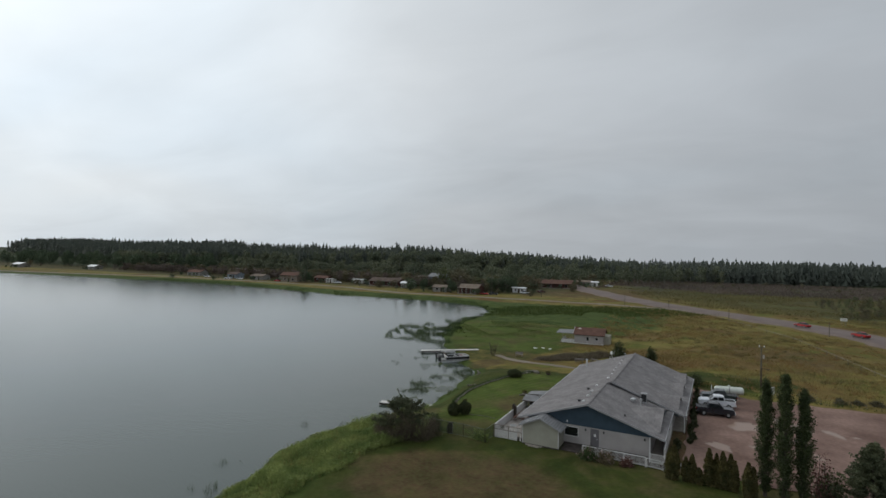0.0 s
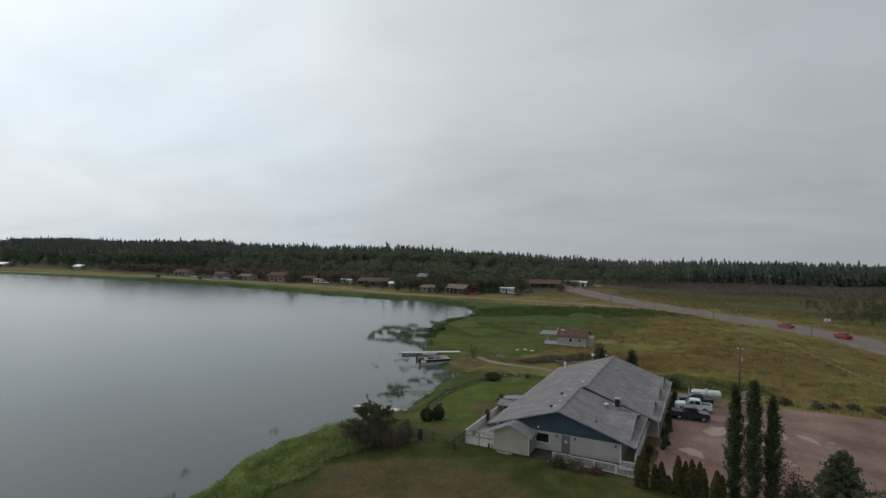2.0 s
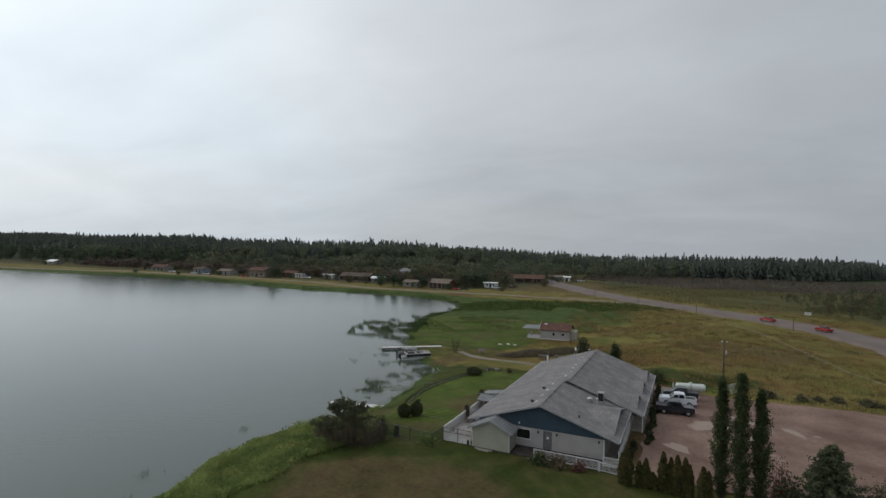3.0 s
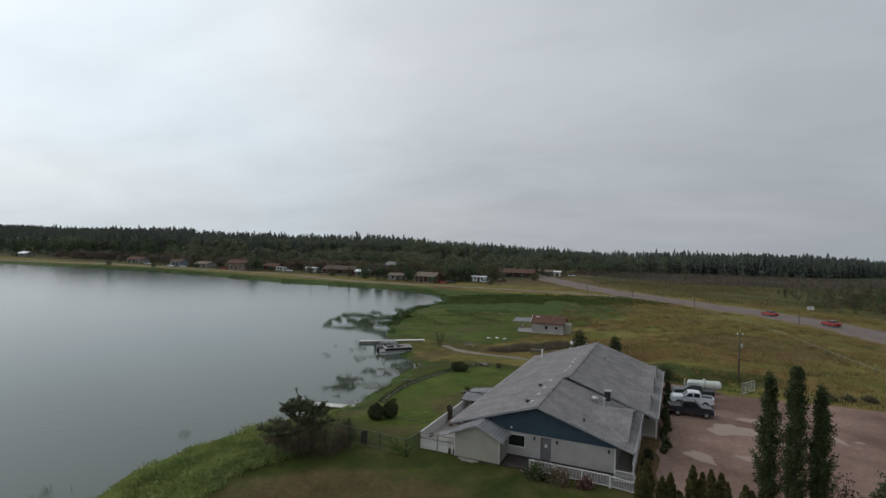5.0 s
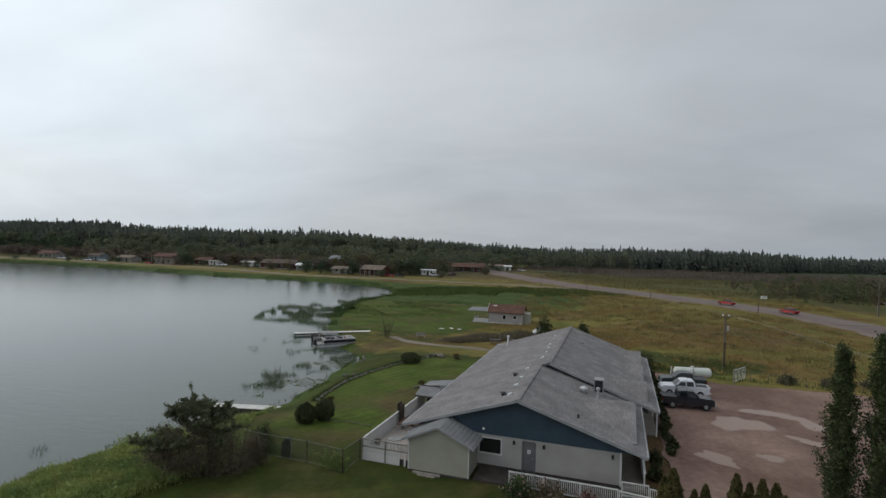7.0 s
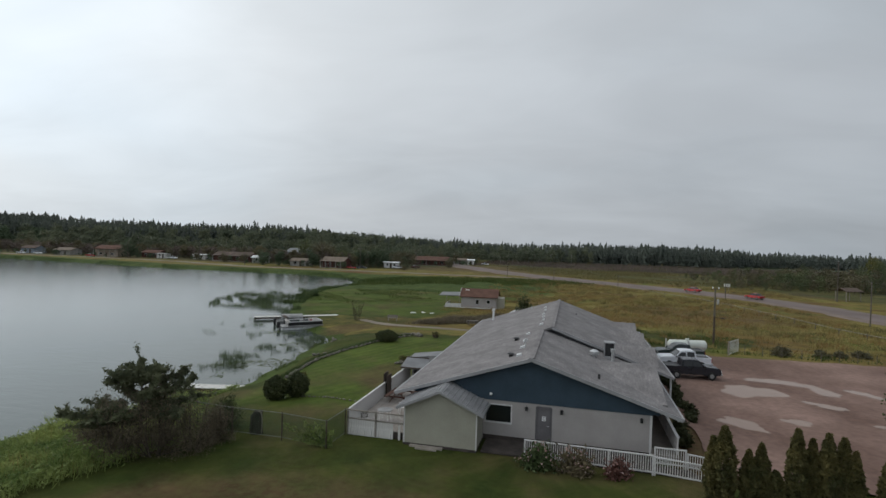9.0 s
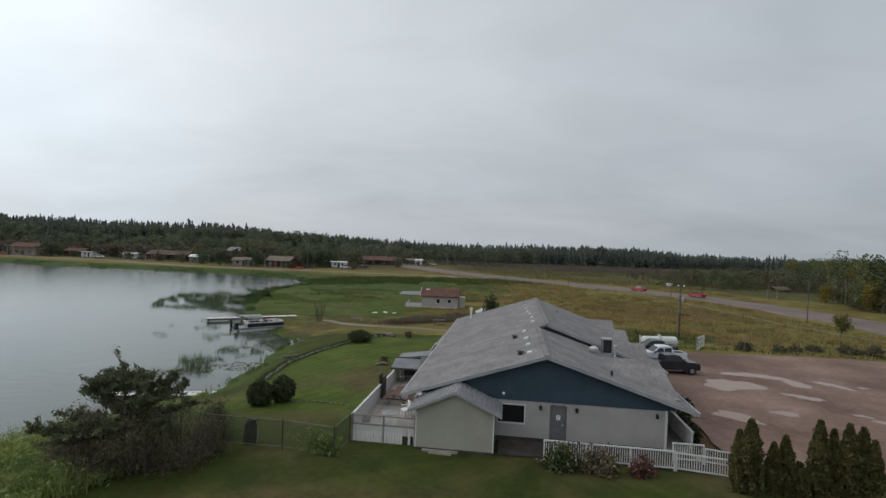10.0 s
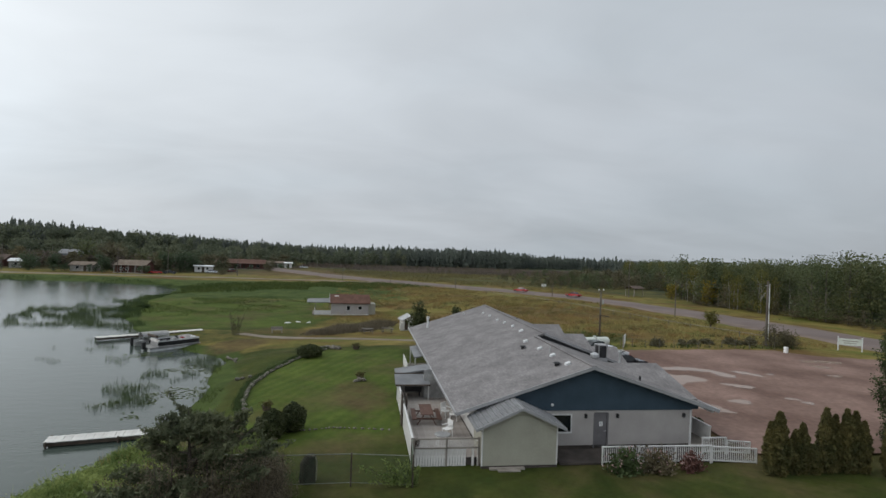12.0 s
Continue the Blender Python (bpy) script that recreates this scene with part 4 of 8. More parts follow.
for x, y in ((-1.72, 7.9), (-1.42, 1.8)):
    bm = beams(((x, y, roof_l(x) - 0.05), (x, y, roof_l(x) + 0.16), 0.13), ((x, y, roof_l(x) + 0.16), (x, y, roof_l(x) + 0.23), 0.26, 0.14), n=14)
    part("turbine_vent", bm, M_BLACK, lodge, "black round roof vent")
part("flue", beams(((-6.3, 27.8, 2.9), (-6.3, 27.8, 4.0), 0.11), ((-6.3, 27.8, 4.0), (-6.3, 27.8, 4.2), 0.16), n=12), M_ALU, lodge, "pale metal flue")
part("vent_pipe", beams(((-0.8, 4.75, 4.7), (-0.8, 4.75, 5.25), 0.045), n=8), M_METAL, lodge)
part("vent_pipe", beams(((-2.17, 28.6, 4.2), (-2.17, 28.6, 4.65), 0.06), n=8), M_METAL, lodge)
part("vent_pipe", beams(((3.78, 1.15, 3.7), (3.78, 1.15, 4.12), 0.07), n=8), M_BLACK, lodge, "short black pipe")
part("vent_pipe", beams(((2.6, 24.0, 4.3), (2.6, 24.0, 4.75), 0.06), n=8), M_BLACK, lodge)
fan = part("roof_fan", beams(((3.75, 7.6, 3.6), (3.75, 7.6, 4.0), 0.2), ((3.75, 7.6, 4.0), (3.75, 7.6, 4.2), 0.33, 0.33), ((3.75, 7.6, 4.2), (3.75, 7.6, 4.33), 0.33, 0.12), n=16), M_METAL, lodge, "round white exhaust fan")
hood = part("cooler", boxes((4.52, 5.12, 8.5, 9.2, 3.3, 4.65), bevel=0.03), M_BLACK, lodge, "black rooftop cooler in a pale metal frame")
part("cooler_frame", boxes((4.46, 4.515, 8.44, 8.5, 3.4, 4.66), (5.125, 5.18, 8.44, 8.5, 3.2, 4.66), (4.46, 5.18, 8.43, 9.26, 4.665, 4.73), (4.46, 4.515, 9.2, 9.26, 3.4, 4.66), (4.52, 5.12, 8.44, 8.495, 3.3, 3.75)), M_TRIM, hood)
part("flue", beams(((4.85, 5.9, 3.45), (4.85, 5.9, 4.6), 0.085), ((4.85, 5.9, 4.6), (4.85, 5.9, 4.76), 0.14), n=12), M_METAL, lodge, "pale metal flue with cap")

# ---- porch on the right ----
porch = thing("side_porch", pose(0, 0, 0), "white-railed covered side porch beside the lodge", "porch")
part("porch_floor", boxes((6.56, 8.0, -0.1, 10.3, 0.12, 0.3)), M_GREYWOOD, porch)
for y in (3.4, 6.8, 10.1):
    part("post", boxes((7.86, 7.98, y - 0.06, y + 0.06, 0.3, 2.36), bevel=0.01), M_WHITE, porch, "white porch post")
part("porch_beam", boxes((7.84, 8.0, -0.1, 10.18, 2.2, 2.36)), M_WHITE, porch)
part("side_panel", boxes((7.89, 7.95, 0.07, 10.03, 0.34, 1.25)), M_WEATHERED, porch, "weathered white board rail")
part("top_rail", boxes((7.84, 8.0, 0.07, 10.03, 1.255, 1.32)), M_WHITE, porch)
rear = thing("rear_porch", pose(0, 0, 0), "white posts along the rear covered walk", "porch")
for y in (10.5, 15.6, 20.7, 25.8, 30.8):
    part("post", boxes((9.22, 9.34, y - 0.06, y + 0.06, 0.15, 2.08), bevel=0.01), M_WHITE, rear, "white porch post")
part("porch_floor", boxes((7.92, 9.36, 10.64, 31.0, 0.05, 0.22)), M_GREYWOOD, rear)

# ---- ramp with white pickets ----


def picket_rail(name, a, b, za, zb, height=0.95, gap=0.115, parent=None, label=""):
    """A run of white pickets between two rails, following the slope from za to zb."""
    root = parent or thing(name, pose(0, 0, 0), label, "railing")
    A, B = Vector((*a, za)), Vector((*b, zb))
    d = B - A
    up = Vector((0, 0, 1))
    part("rail", beams((A + up * (height - 0.03), B + up * (height - 0.03), 0.09, 0.06), (A + up * 0.12, B + up * 0.12, 0.05, 0.07)), M_WHITE, root)
    n = max(2, int(d.length / gap))
    bar = boxes((-0.018, 0.018, -0.016, 0.016, 0.08, height - 0.05))
    first = part("picket", bar, M_WHITE, root)
    first.location = A
    for i in range(1, n + 1):
        o = new("picket", first.data)
        o.parent, o.location = root, A + d * (i / n)
    for i in range(0, max(1, round(d.length / 2.2)) + 1):
        q = A + d * (i / max(1, round(d.length / 2.2)))
        part("post", boxes((q.x - 0.04, q.x + 0.04, q.y - 0.04, q.y + 0.04, q.z - 0.2, q.z + height + 0.01), bevel=0.008), M_WHITE, root)
    return root


ramp = thing("ramp", pose(0, 0, 0), "weathered wooden access ramp along the lodge front", "ramp")
bm = boxes((-2.5, 6.6, -2.1, -0.06, 0.03, 0.13))
slab(bm, [(6.6, -2.1, 0.13), (9.1, -2.3, 0.03), (9.1, -1.15, 0.03), (6.6, -1.15, 0.13)], 0.1)
part("ramp_deck", bm, M_SKIRT, ramp)
picket_rail("ramp_railing", (-0.1, -2.12), (6.35, -2.2), 0.05, 0.05, 0.98, label="white picket railing along the ramp")
picket_rail("ramp_railing", (6.45, -2.2), (9.05, -2.4), 0.05, -0.05, 0.92, label="white picket railing sloping down the ramp")
picket_rail("ramp_railing", (6.6, -1.1), (8.1, -1.1), 0.12, 0.12, 0.95, label="short white picket railing beside the porch")
picket_rail("ramp_railing", (8.2, -1.1), (9.6, -1.2), 0.1, 0.0, 0.8, label="white picket railing at the foot of the ramp")

# ---- deck on the lake side ----
deck = thing("deck", pose(0, 0, 0), "raised wooden deck with white board walls", "deck")
first = None
for i in range(26):
    x = -10.5 + i * 0.145
    if first is None:
        first = part("deck_board", boxes((0, 0.135, -1.7, 13.4, 0.40, 0.45)), M_DECK, deck)
        first.location.x = x
    else:
        o = new("deck_board", first.data)
        o.parent, o.location = deck, (x, 0, 0)
part("deck_base", boxes((-10.45, -6.65, -1.62, 13.3, -0.1, 0.39)), M_SKIRT, deck)
board = None
for i in range(24):
    x = -10.46 + i * 0.147
    if i in (19, 20, 22):
        continue
    if board is None:
        board = part("fence_board", boxes((0, 0.125, -1.80, -1.77, 0.0, 0.93)), M_WEATHERED, deck)
        board.location.x = x
    else:
        o = new("fence_board", board.data)
        o.parent, o.location = deck, (x, 0, 0.01 * math.sin(i * 2.1))
part("front_rail", boxes((-10.55, -6.95, -1.84, -1.74, 0.93, 1.0), (-10.55, -6.95, -1.83, -1.75, 1.42, 1.48)), M_GREYWOOD, deck, "grey top rails")
lat = bmesh.new()
for i in range(38):
    x = -10.5 + i * 0.11
    for s in (-1, 1):
        x2 = x + s * 0.42
        if -10.52 < x < -6.97 and -10.52 < x2 < -6.97:
            beam(lat, (x, -1.79 + 0.006 * s, 1.0), (x2, -1.79 + 0.006 * s, 1.42), 0.022, 0.01)
part("lattice", lat, M_WEATHERED, deck, "diagonal lattice strip")
for x in (-10.5, -8.75, -7.0):
    part("post", boxes((x - 0.05, x + 0.05, -1.84, -1.74, 0.0, 1.52)), M_GREYWOOD, deck)
side = None
for i in range(46):
    y = -1.7 + i * 0.27
    if 0.1 < y - 4.6 < 0.9:
        continue
    if side is None:
        side = part("side_board", boxes((-10.58, -10.55, 0, 0.255, 0.0, 1.38)), M_WHITE, deck)
        side.location.y = y
    else:
        o = new("side_board", side.data)
        o.parent, o.location = deck, (0, y, 0.01 * math.sin(i * 1.7))
part("side_rail", boxes((-10.62, -10.5, -1.72, 4.7, 1.39, 1.45), (-10.62, -10.5, 5.55, 10.7, 1.39, 1.45)), M_WHITE, deck)
part("gate_screen", boxes((-10.7, -10.62, 4.65, 5.5, 0.0, 2.05), (-10.4, -10.34, 4.5, 5.4, 0.45, 1.95), bevel=0.01), M_DARKWOOD, deck, "tall brown slatted screen")

part("wainscot", boxes((-6.68, -6.615, 0.22, 9.5, 0.46, 1.5)), M_WHITE, deck, "white board wall along the deck")
lean = thing("lean_to", pose(0, 0, 0), "grey-roofed lean-to with a shaded window", "shed")
bm = bmesh.new()
slab(bm, [(-10.75, 10.7, 1.95), (-8.0, 10.7, 2.35), (-8.0, 12.6, 2.35), (-10.75, 12.6, 1.95)], 0.1)
slab(bm, [(-10.85, 8.9, 1.55), (-8.3, 8.9, 1.55), (-8.3, 10.66, 1.98), (-10.85, 10.66, 1.98)], 0.08)
part("roof", bm, M_SHEETROOF, lean, "grey sheet roof")
part("wall", boxes((-10.5, -6.62, 10.9, 11.02, 0.45, 1.88), (-10.5, -10.38, 11.02, 12.5, 0.45, 1.85), (-10.5, -6.62, 12.38, 12.5, 0.45, 1.88)), M_VINYL, lean, "grey wall")
part("end_wall", boxes((-8.7, -8.1, 9.6, 9.72, 0.45, 2.5), (-8.1, -6.62, 9.6, 9.72, 0.45, 2.3), (-8.7, -8.58, 9.72, 10.88, 0.45, 1.95)), M_VINYL, lean, "plain grey wall beside the lodge")
part("awning_rail", beams(((-10.85, 8.87, 1.56), (-8.3, 8.87, 1.56), 0.09)), M_DARKWOOD, lean, "dark awning rail")
part("awning_rail", beams(((-10.85, 10.68, 2.0), (-8.3, 10.68, 2.0), 0.08)), M_DARKWOOD, lean, "dark awning rail")
part("pane", boxes((-10.0, -8.9, 10.86, 10.895, 0.9, 1.6)), M_GLASS, lean, "dark window")
for x in (-10.75, -8.45):
    part("post", boxes((x, x + 0.08, 8.95, 9.03, 0.45, 1.5)), M_WHITE, lean)
side_entry = thing("side_entry", pose(0, 0, 0), "small grey side porch with a white rail", "porch")
bm = bmesh.new()
slab(bm, [(-8.7, 17.2, 1.9), (-6.62, 17.2, 2.35), (-6.62, 22.5, 2.35), (-8.7, 22.5, 1.9)], 0.1)
part("roof", bm, M_SHEETROOF, side_entry, "grey sheet roof")
part("floor", boxes((-9.3, -6.62, 17.4, 22.3, -0.1, 0.3)), M_GREYWOOD, side_entry)
part("post", boxes((-8.65, -8.55, 17.4, 17.5, 0.3, 1.8)), M_WHITE, side_entry)
part("post", boxes((-8.65, -8.55, 22.2, 22.3, 0.3, 1.8)), M_WHITE, side_entry)
part("rail", boxes((-9.3, -9.24, 17.52, 22.18, 0.4, 1.2)), M_WHITE, side_entry, "white board rail")

# furniture on the deck


def picnic_table(m, wood, label, group=""):
    t = thing("picnic_table", m, label, "picnic table", group)
    for i in range(5):
        part("top_board", boxes((-0.9, 0.9, -0.36 + i * 0.148, -0.225 + i * 0.148, 0.70, 0.74)), wood, t)
    for s in (-1, 1):
        part("bench", boxes((-0.9, 0.9, s * 0.72 - 0.13, s * 0.72 + 0.13, 0.41, 0.45)), wood, t)
    for x in (-0.65, 0.65):
        for s in (-1, 1):
            part("leg", beams(((x, s * 0.12, 0.7), (x, s * 0.55, 0.0), 0.09, 0.04)), wood, t)
        part("crossbar", boxes((x - 0.02, x + 0.02, -0.82, 0.82, 0.34, 0.42)), wood, t)
    return t


picnic_table(pose(-9.15, 4.3, 0.452, 0, 0, 88) @ Matrix.Diagonal((1.25, 1.1, 1.0, 1)), M_REDWOOD, "red-brown wooden picnic table on the deck")


def plastic_chair(m):
    c = thing("plastic_chair", m, "white moulded plastic garden chair on the deck", "chair", "deck chairs")
    part("seat", boxes((-0.24, 0.24, -0.24, 0.24, 0.40, 0.44), bevel=0.01), M_PLASTIC, c)
    part("backrest", boxes(*[(-0.22 + i * 0.1, -0.15 + i * 0.1, 0.22, 0.26, 0.45, 0.86) for i in range(5)], (-0.24, 0.26, 0.21, 0.27, 0.86, 0.93)), M_PLASTIC, c)
    for x in (-0.22, 0.22):
        for y in (-0.2, 0.22):
            part("leg", beams(((x * 0.9, y * 0.9, 0.4), (x * 1.1, y * 1.1, 0), 0.045)), M_PLASTIC, c)
        part("armrest", boxes((x - 0.03, x + 0.03, -0.22, 0.24, 0.62, 0.66)), M_PLASTIC, c)
    return c


plastic_chair(pose(-7.75, 5.0, 0.452, 0, 0, 40))
plastic_chair(pose(-7.35, 4.3, 0.452, 0, 0, -100))
plastic_chair(pose(-8.2, 1.5, 0.452, 0, 0, -60))
rt = thing("round_table", pose(-8.75, -0.25, 0.452), "dull grey round patio table on the deck", "table")
part("tabletop", beams(((0, 0, 0.68), (0, 0, 0.72), 0.46), n=28), M_VINYL, rt)
for i in range(4):
    a = math.pi / 4 + i * math.pi / 2
    part("leg", beams(((0.3 * math.cos(a), 0.3 * math.sin(a), 0.68), (0.42 * math.cos(a), 0.42 * math.sin(a), 0), 0.025), n=8), M_PLASTIC, rt)
grill = thing("barbecue", pose(-9.45, 10.2, 0.452), "black covered barbecue under the lean-to", "barbecue")
part("body", boxes((-0.6, 0.6, -0.25, 0.25, 0.35, 0.85), bevel=0.04), M_BLACK, grill)
part("lid", boxes((-0.45, 0.45, -0.27, 0.27, 0.86, 1.1), bevel=0.08), M_BLACK, grill)
for x in (-0.5, 0.5):
    part("leg", boxes((x - 0.03, x + 0.03, -0.2, 0.2, 0, 0.35)), M_BLACK, grill)
bar = thing("barrel_planter", pose(-10.2, 0.0, 0.452), "small dark planter tub on the deck", "planter")
part("tub", beams(((0, 0, 0), (0, 0, 0.35), 0.2, 0.25), n=14), M_DARKWOOD, bar)


# ---- parked vehicles ----


def wheel(parent, x, y, r, w=0.24):
    s = 1 if y > 0 else -1
    tyre = part("tyre", beams(((x, y - w / 2, r), (x, y + w / 2, r), r), n=20), M_RUBBER, parent)
    part("rim", beams(((x, y + s * (w / 2 - 0.03), r), (x, y + s * (w / 2 + 0.012), r), r * 0.6, r * 0.5), n=12), M_VINYL, tyre)


def outline_body(pts, half, top_in=0.0, bevel=0.05):
    bm = bmesh.new()
    prism(bm, pts, "y", -half, half)
    zs = [p[1] for p in pts]
    lo, hi = min(zs), max(zs)
    if top_in:
        for v in bm.verts:
            v.co.y *= 1 - top_in * (v.co.z - lo) / (hi - lo)
    bmesh.ops.bevel(bm, geom=bm.edges[:], offset=bevel, segments=2, affect="EDGES", clamp_overlap=True)
    return bm


def pickup(m, paint, label, length=5.3, canopy=False):
    t = thing("pickup_truck", m, label, "truck", "parked trucks")
    L, W = length / 2, 0.93
    low = [(-L, 0.55), (-L, 1.14), (-1.0, 1.16), (1.0, 1.2), (L - 0.3, 1.14), (L, 1.0), (L, 0.5), (L - 0.35, 0.42), (-L + 0.2, 0.45)]
    body = part("body", outline_body(low, W, 0.06, 0.06), paint, t)
    cab = [(-1.12, 1.14), (-0.98, 1.78), (-0.2, 1.84), (0.42, 1.8), (1.2, 1.18)]
    part("cab", outline_body(cab, W - 0.06, 0.16, 0.05), paint, t)
    bm = bmesh.new()
    slab(bm, [(1.13, -0.72, 1.24), (1.13, 0.72, 1.24), (0.55, 0.66, 1.72), (0.55, -0.66, 1.72)], 0.02)
    bmesh.ops.translate(bm, verts=bm.verts[:], vec=(0.03, 0, 0.012))
    part("windscreen", bm, M_GLASS, t, "dark windscreen")
    for s in (-1, 1):
        for a, b in (((-0.9, 1.24), (-0.12, 1.7)), ((-0.04, 1.24), (0.66, 1.66))):
            bm = bmesh.new()
            y0, y1 = s * (W - 0.075), s * (W - 0.17)
            q = [(a[0], y0, a[1]), (b[0] + (0.22 if b[0] > 0.3 else 0), y0, a[1]), (b[0] - (0.2 if b[0] > 0.3 else 0), y1, b[1]), (a[0] + 0.05, y1, b[1])]
            va = [bm.verts.new(p) for p in q]
            vb = [bm.verts.new((p[0], p[1] + s * 0.02, p[2])) for p in q]
            for i in range(4):
                bm.faces.new((va[i], va[(i + 1) % 4], vb[(i + 1) % 4], vb[i]))
            bm.faces.new(vb)
            part("side_window", bm, M_GLASS, t)
        part("headlight", boxes((L - 0.14, L + 0.01, s * 0.72 - 0.14, s * 0.72 + 0.14, 0.78, 0.94), bevel=0.02), M_LAMP_W, t)
        part("tail_light", boxes((-L - 0.012, -L + 0.06, s * 0.8 - 0.07, s * 0.8 + 0.07, 0.75, 1.08), bevel=0.01), M_LAMP_R, t)
        part("mirror", boxes((0.95, 1.1, s * 0.98 - 0.09, s * 0.98 + 0.09, 1.15, 1.34), bevel=0.02), M_BLACK, t)
        wheel(t, L - 0.92, s * 0.84, 0.39)
        wheel(t, -L + 1.05, s * 0.84, 0.39)
    part("bumper", boxes((L - 0.05, L + 0.1, -0.88, 0.88, 0.45, 0.66), bevel=0.03), M_METAL, t)
    part("bumper", boxes((-L - 0.12, -L + 0.02, -0.88, 0.88, 0.5, 0.66), bevel=0.03), M_METAL, t)
    part("bed_liner", boxes((-L + 0.1, -1.15, -0.76, 0.76, 1.12, 1.165)), M_BLACK, t, "black cargo bed")
    for s in (-1, 1):
        part("bed_rail", boxes((-L + 0.05, -1.12, s * 0.83 - 0.06, s * 0.83 + 0.06, 1.1, 1.2), bevel=0.02), paint, t)
    part("tailgate", boxes((-L - 0.005, -L + 0.09, -0.78, 0.78, 1.0, 1.2), bevel=0.02), paint, t)
    return t


SMALLER = Matrix.Diagonal((0.87, 0.92, 0.92, 1))
pickup(pose(12.5, 19.8, 0.236, 0, 0, 6) @ SMALLER, M_NAVY, "dark blue pickup truck parked on the gravel")
pickup(pose(12.7, 24.0, 0.236, 0, 0, 186) @ SMALLER, M_SILVER, "silver pickup truck parked on the gravel")
pickup(pose(12.9, 27.4, 0.236, 0, 0, 188) @ SMALLER, M_GREENCAR, "dark green pickup truck parked before the tank")


def sedan(m, paint, label):
    t = thing("car", m, label, "car")
    low = [(-2.2, 0.4), (-2.2, 0.86), (-1.2, 0.92), (0.9, 0.9), (2.0, 0.74), (2.2, 0.6), (2.15, 0.32), (-2.0, 0.3)]
    part("body", outline_body(low, 0.86, 0.06, 0.06), paint, t)
    part("cabin", outline_body([(-1.5, 0.88), (-0.9, 1.36), (0.2, 1.4), (1.05, 0.88)], 0.78, 0.18, 0.05), M_GLASS, t, "dark glass")
    part("roof", boxes((-0.85, 0.2, -0.62, 0.62, 1.385, 1.43), bevel=0.02), paint, t)
    for s in (-1, 1):
        wheel(t, 1.4, s * 0.78, 0.31, 0.2)
        wheel(t, -1.4, s * 0.78, 0.31, 0.2)
        part("headlight", boxes((2.08, 2.19, s * 0.6 - 0.15, s * 0.6 + 0.15, 0.58, 0.7)), M_LAMP_W, t)
    return t


sedan(pose(45.5, 112.5, gz(45.5, 112.5) + 0.3, 0, 0, 122), M_RED, "red car on the paved highway")
sedan(pose(34.5, 127.0, gz(34.5, 127.0) + 0.3, 0, 0, 132), M_RED, "red car farther along the paved highway")

# propane tank
tank = thing("propane_tank", pose(14.25, 30.4, 0.24, 0, 0, 12), "pale green-white horizontal gas tank on stands", "tank")
bm = beams(((-1.75, 0, 1.05), (1.75, 0, 1.05), 0.54), n=24)
for s in (-1, 1):
    bmesh.ops.create_uvsphere(bm, u_segments=24, v_segments=12, radius=0.538, matrix=Matrix.Translation((s * 1.75, 0, 1.05)) @ Matrix.Diagonal((0.55, 1, 1, 1)))
part("shell", bm, M_TANK, tank)
part("strap", beams(((-0.06, 0, 1.05), (0.06, 0, 1.05), 0.553), n=24), M_VINYL, tank, "dull metal strap")
part("valve_dome", beams(((0, 0, 1.5), (0, 0, 1.75), 0.18), n=14), M_TANK, tank)
for s in (-1, 1):
    part("saddle", boxes((s * 1.15 - 0.12, s * 1.15 + 0.12, -0.45, 0.45, 0, 0.66)), M_GREYWOOD, tank)
part("post", beams(((-2.5, -0.7, 0), (-2.5, -0.7, 1.8), 0.07), n=8), M_PALEWOOD, tank)

# ---- the small white cabin ----


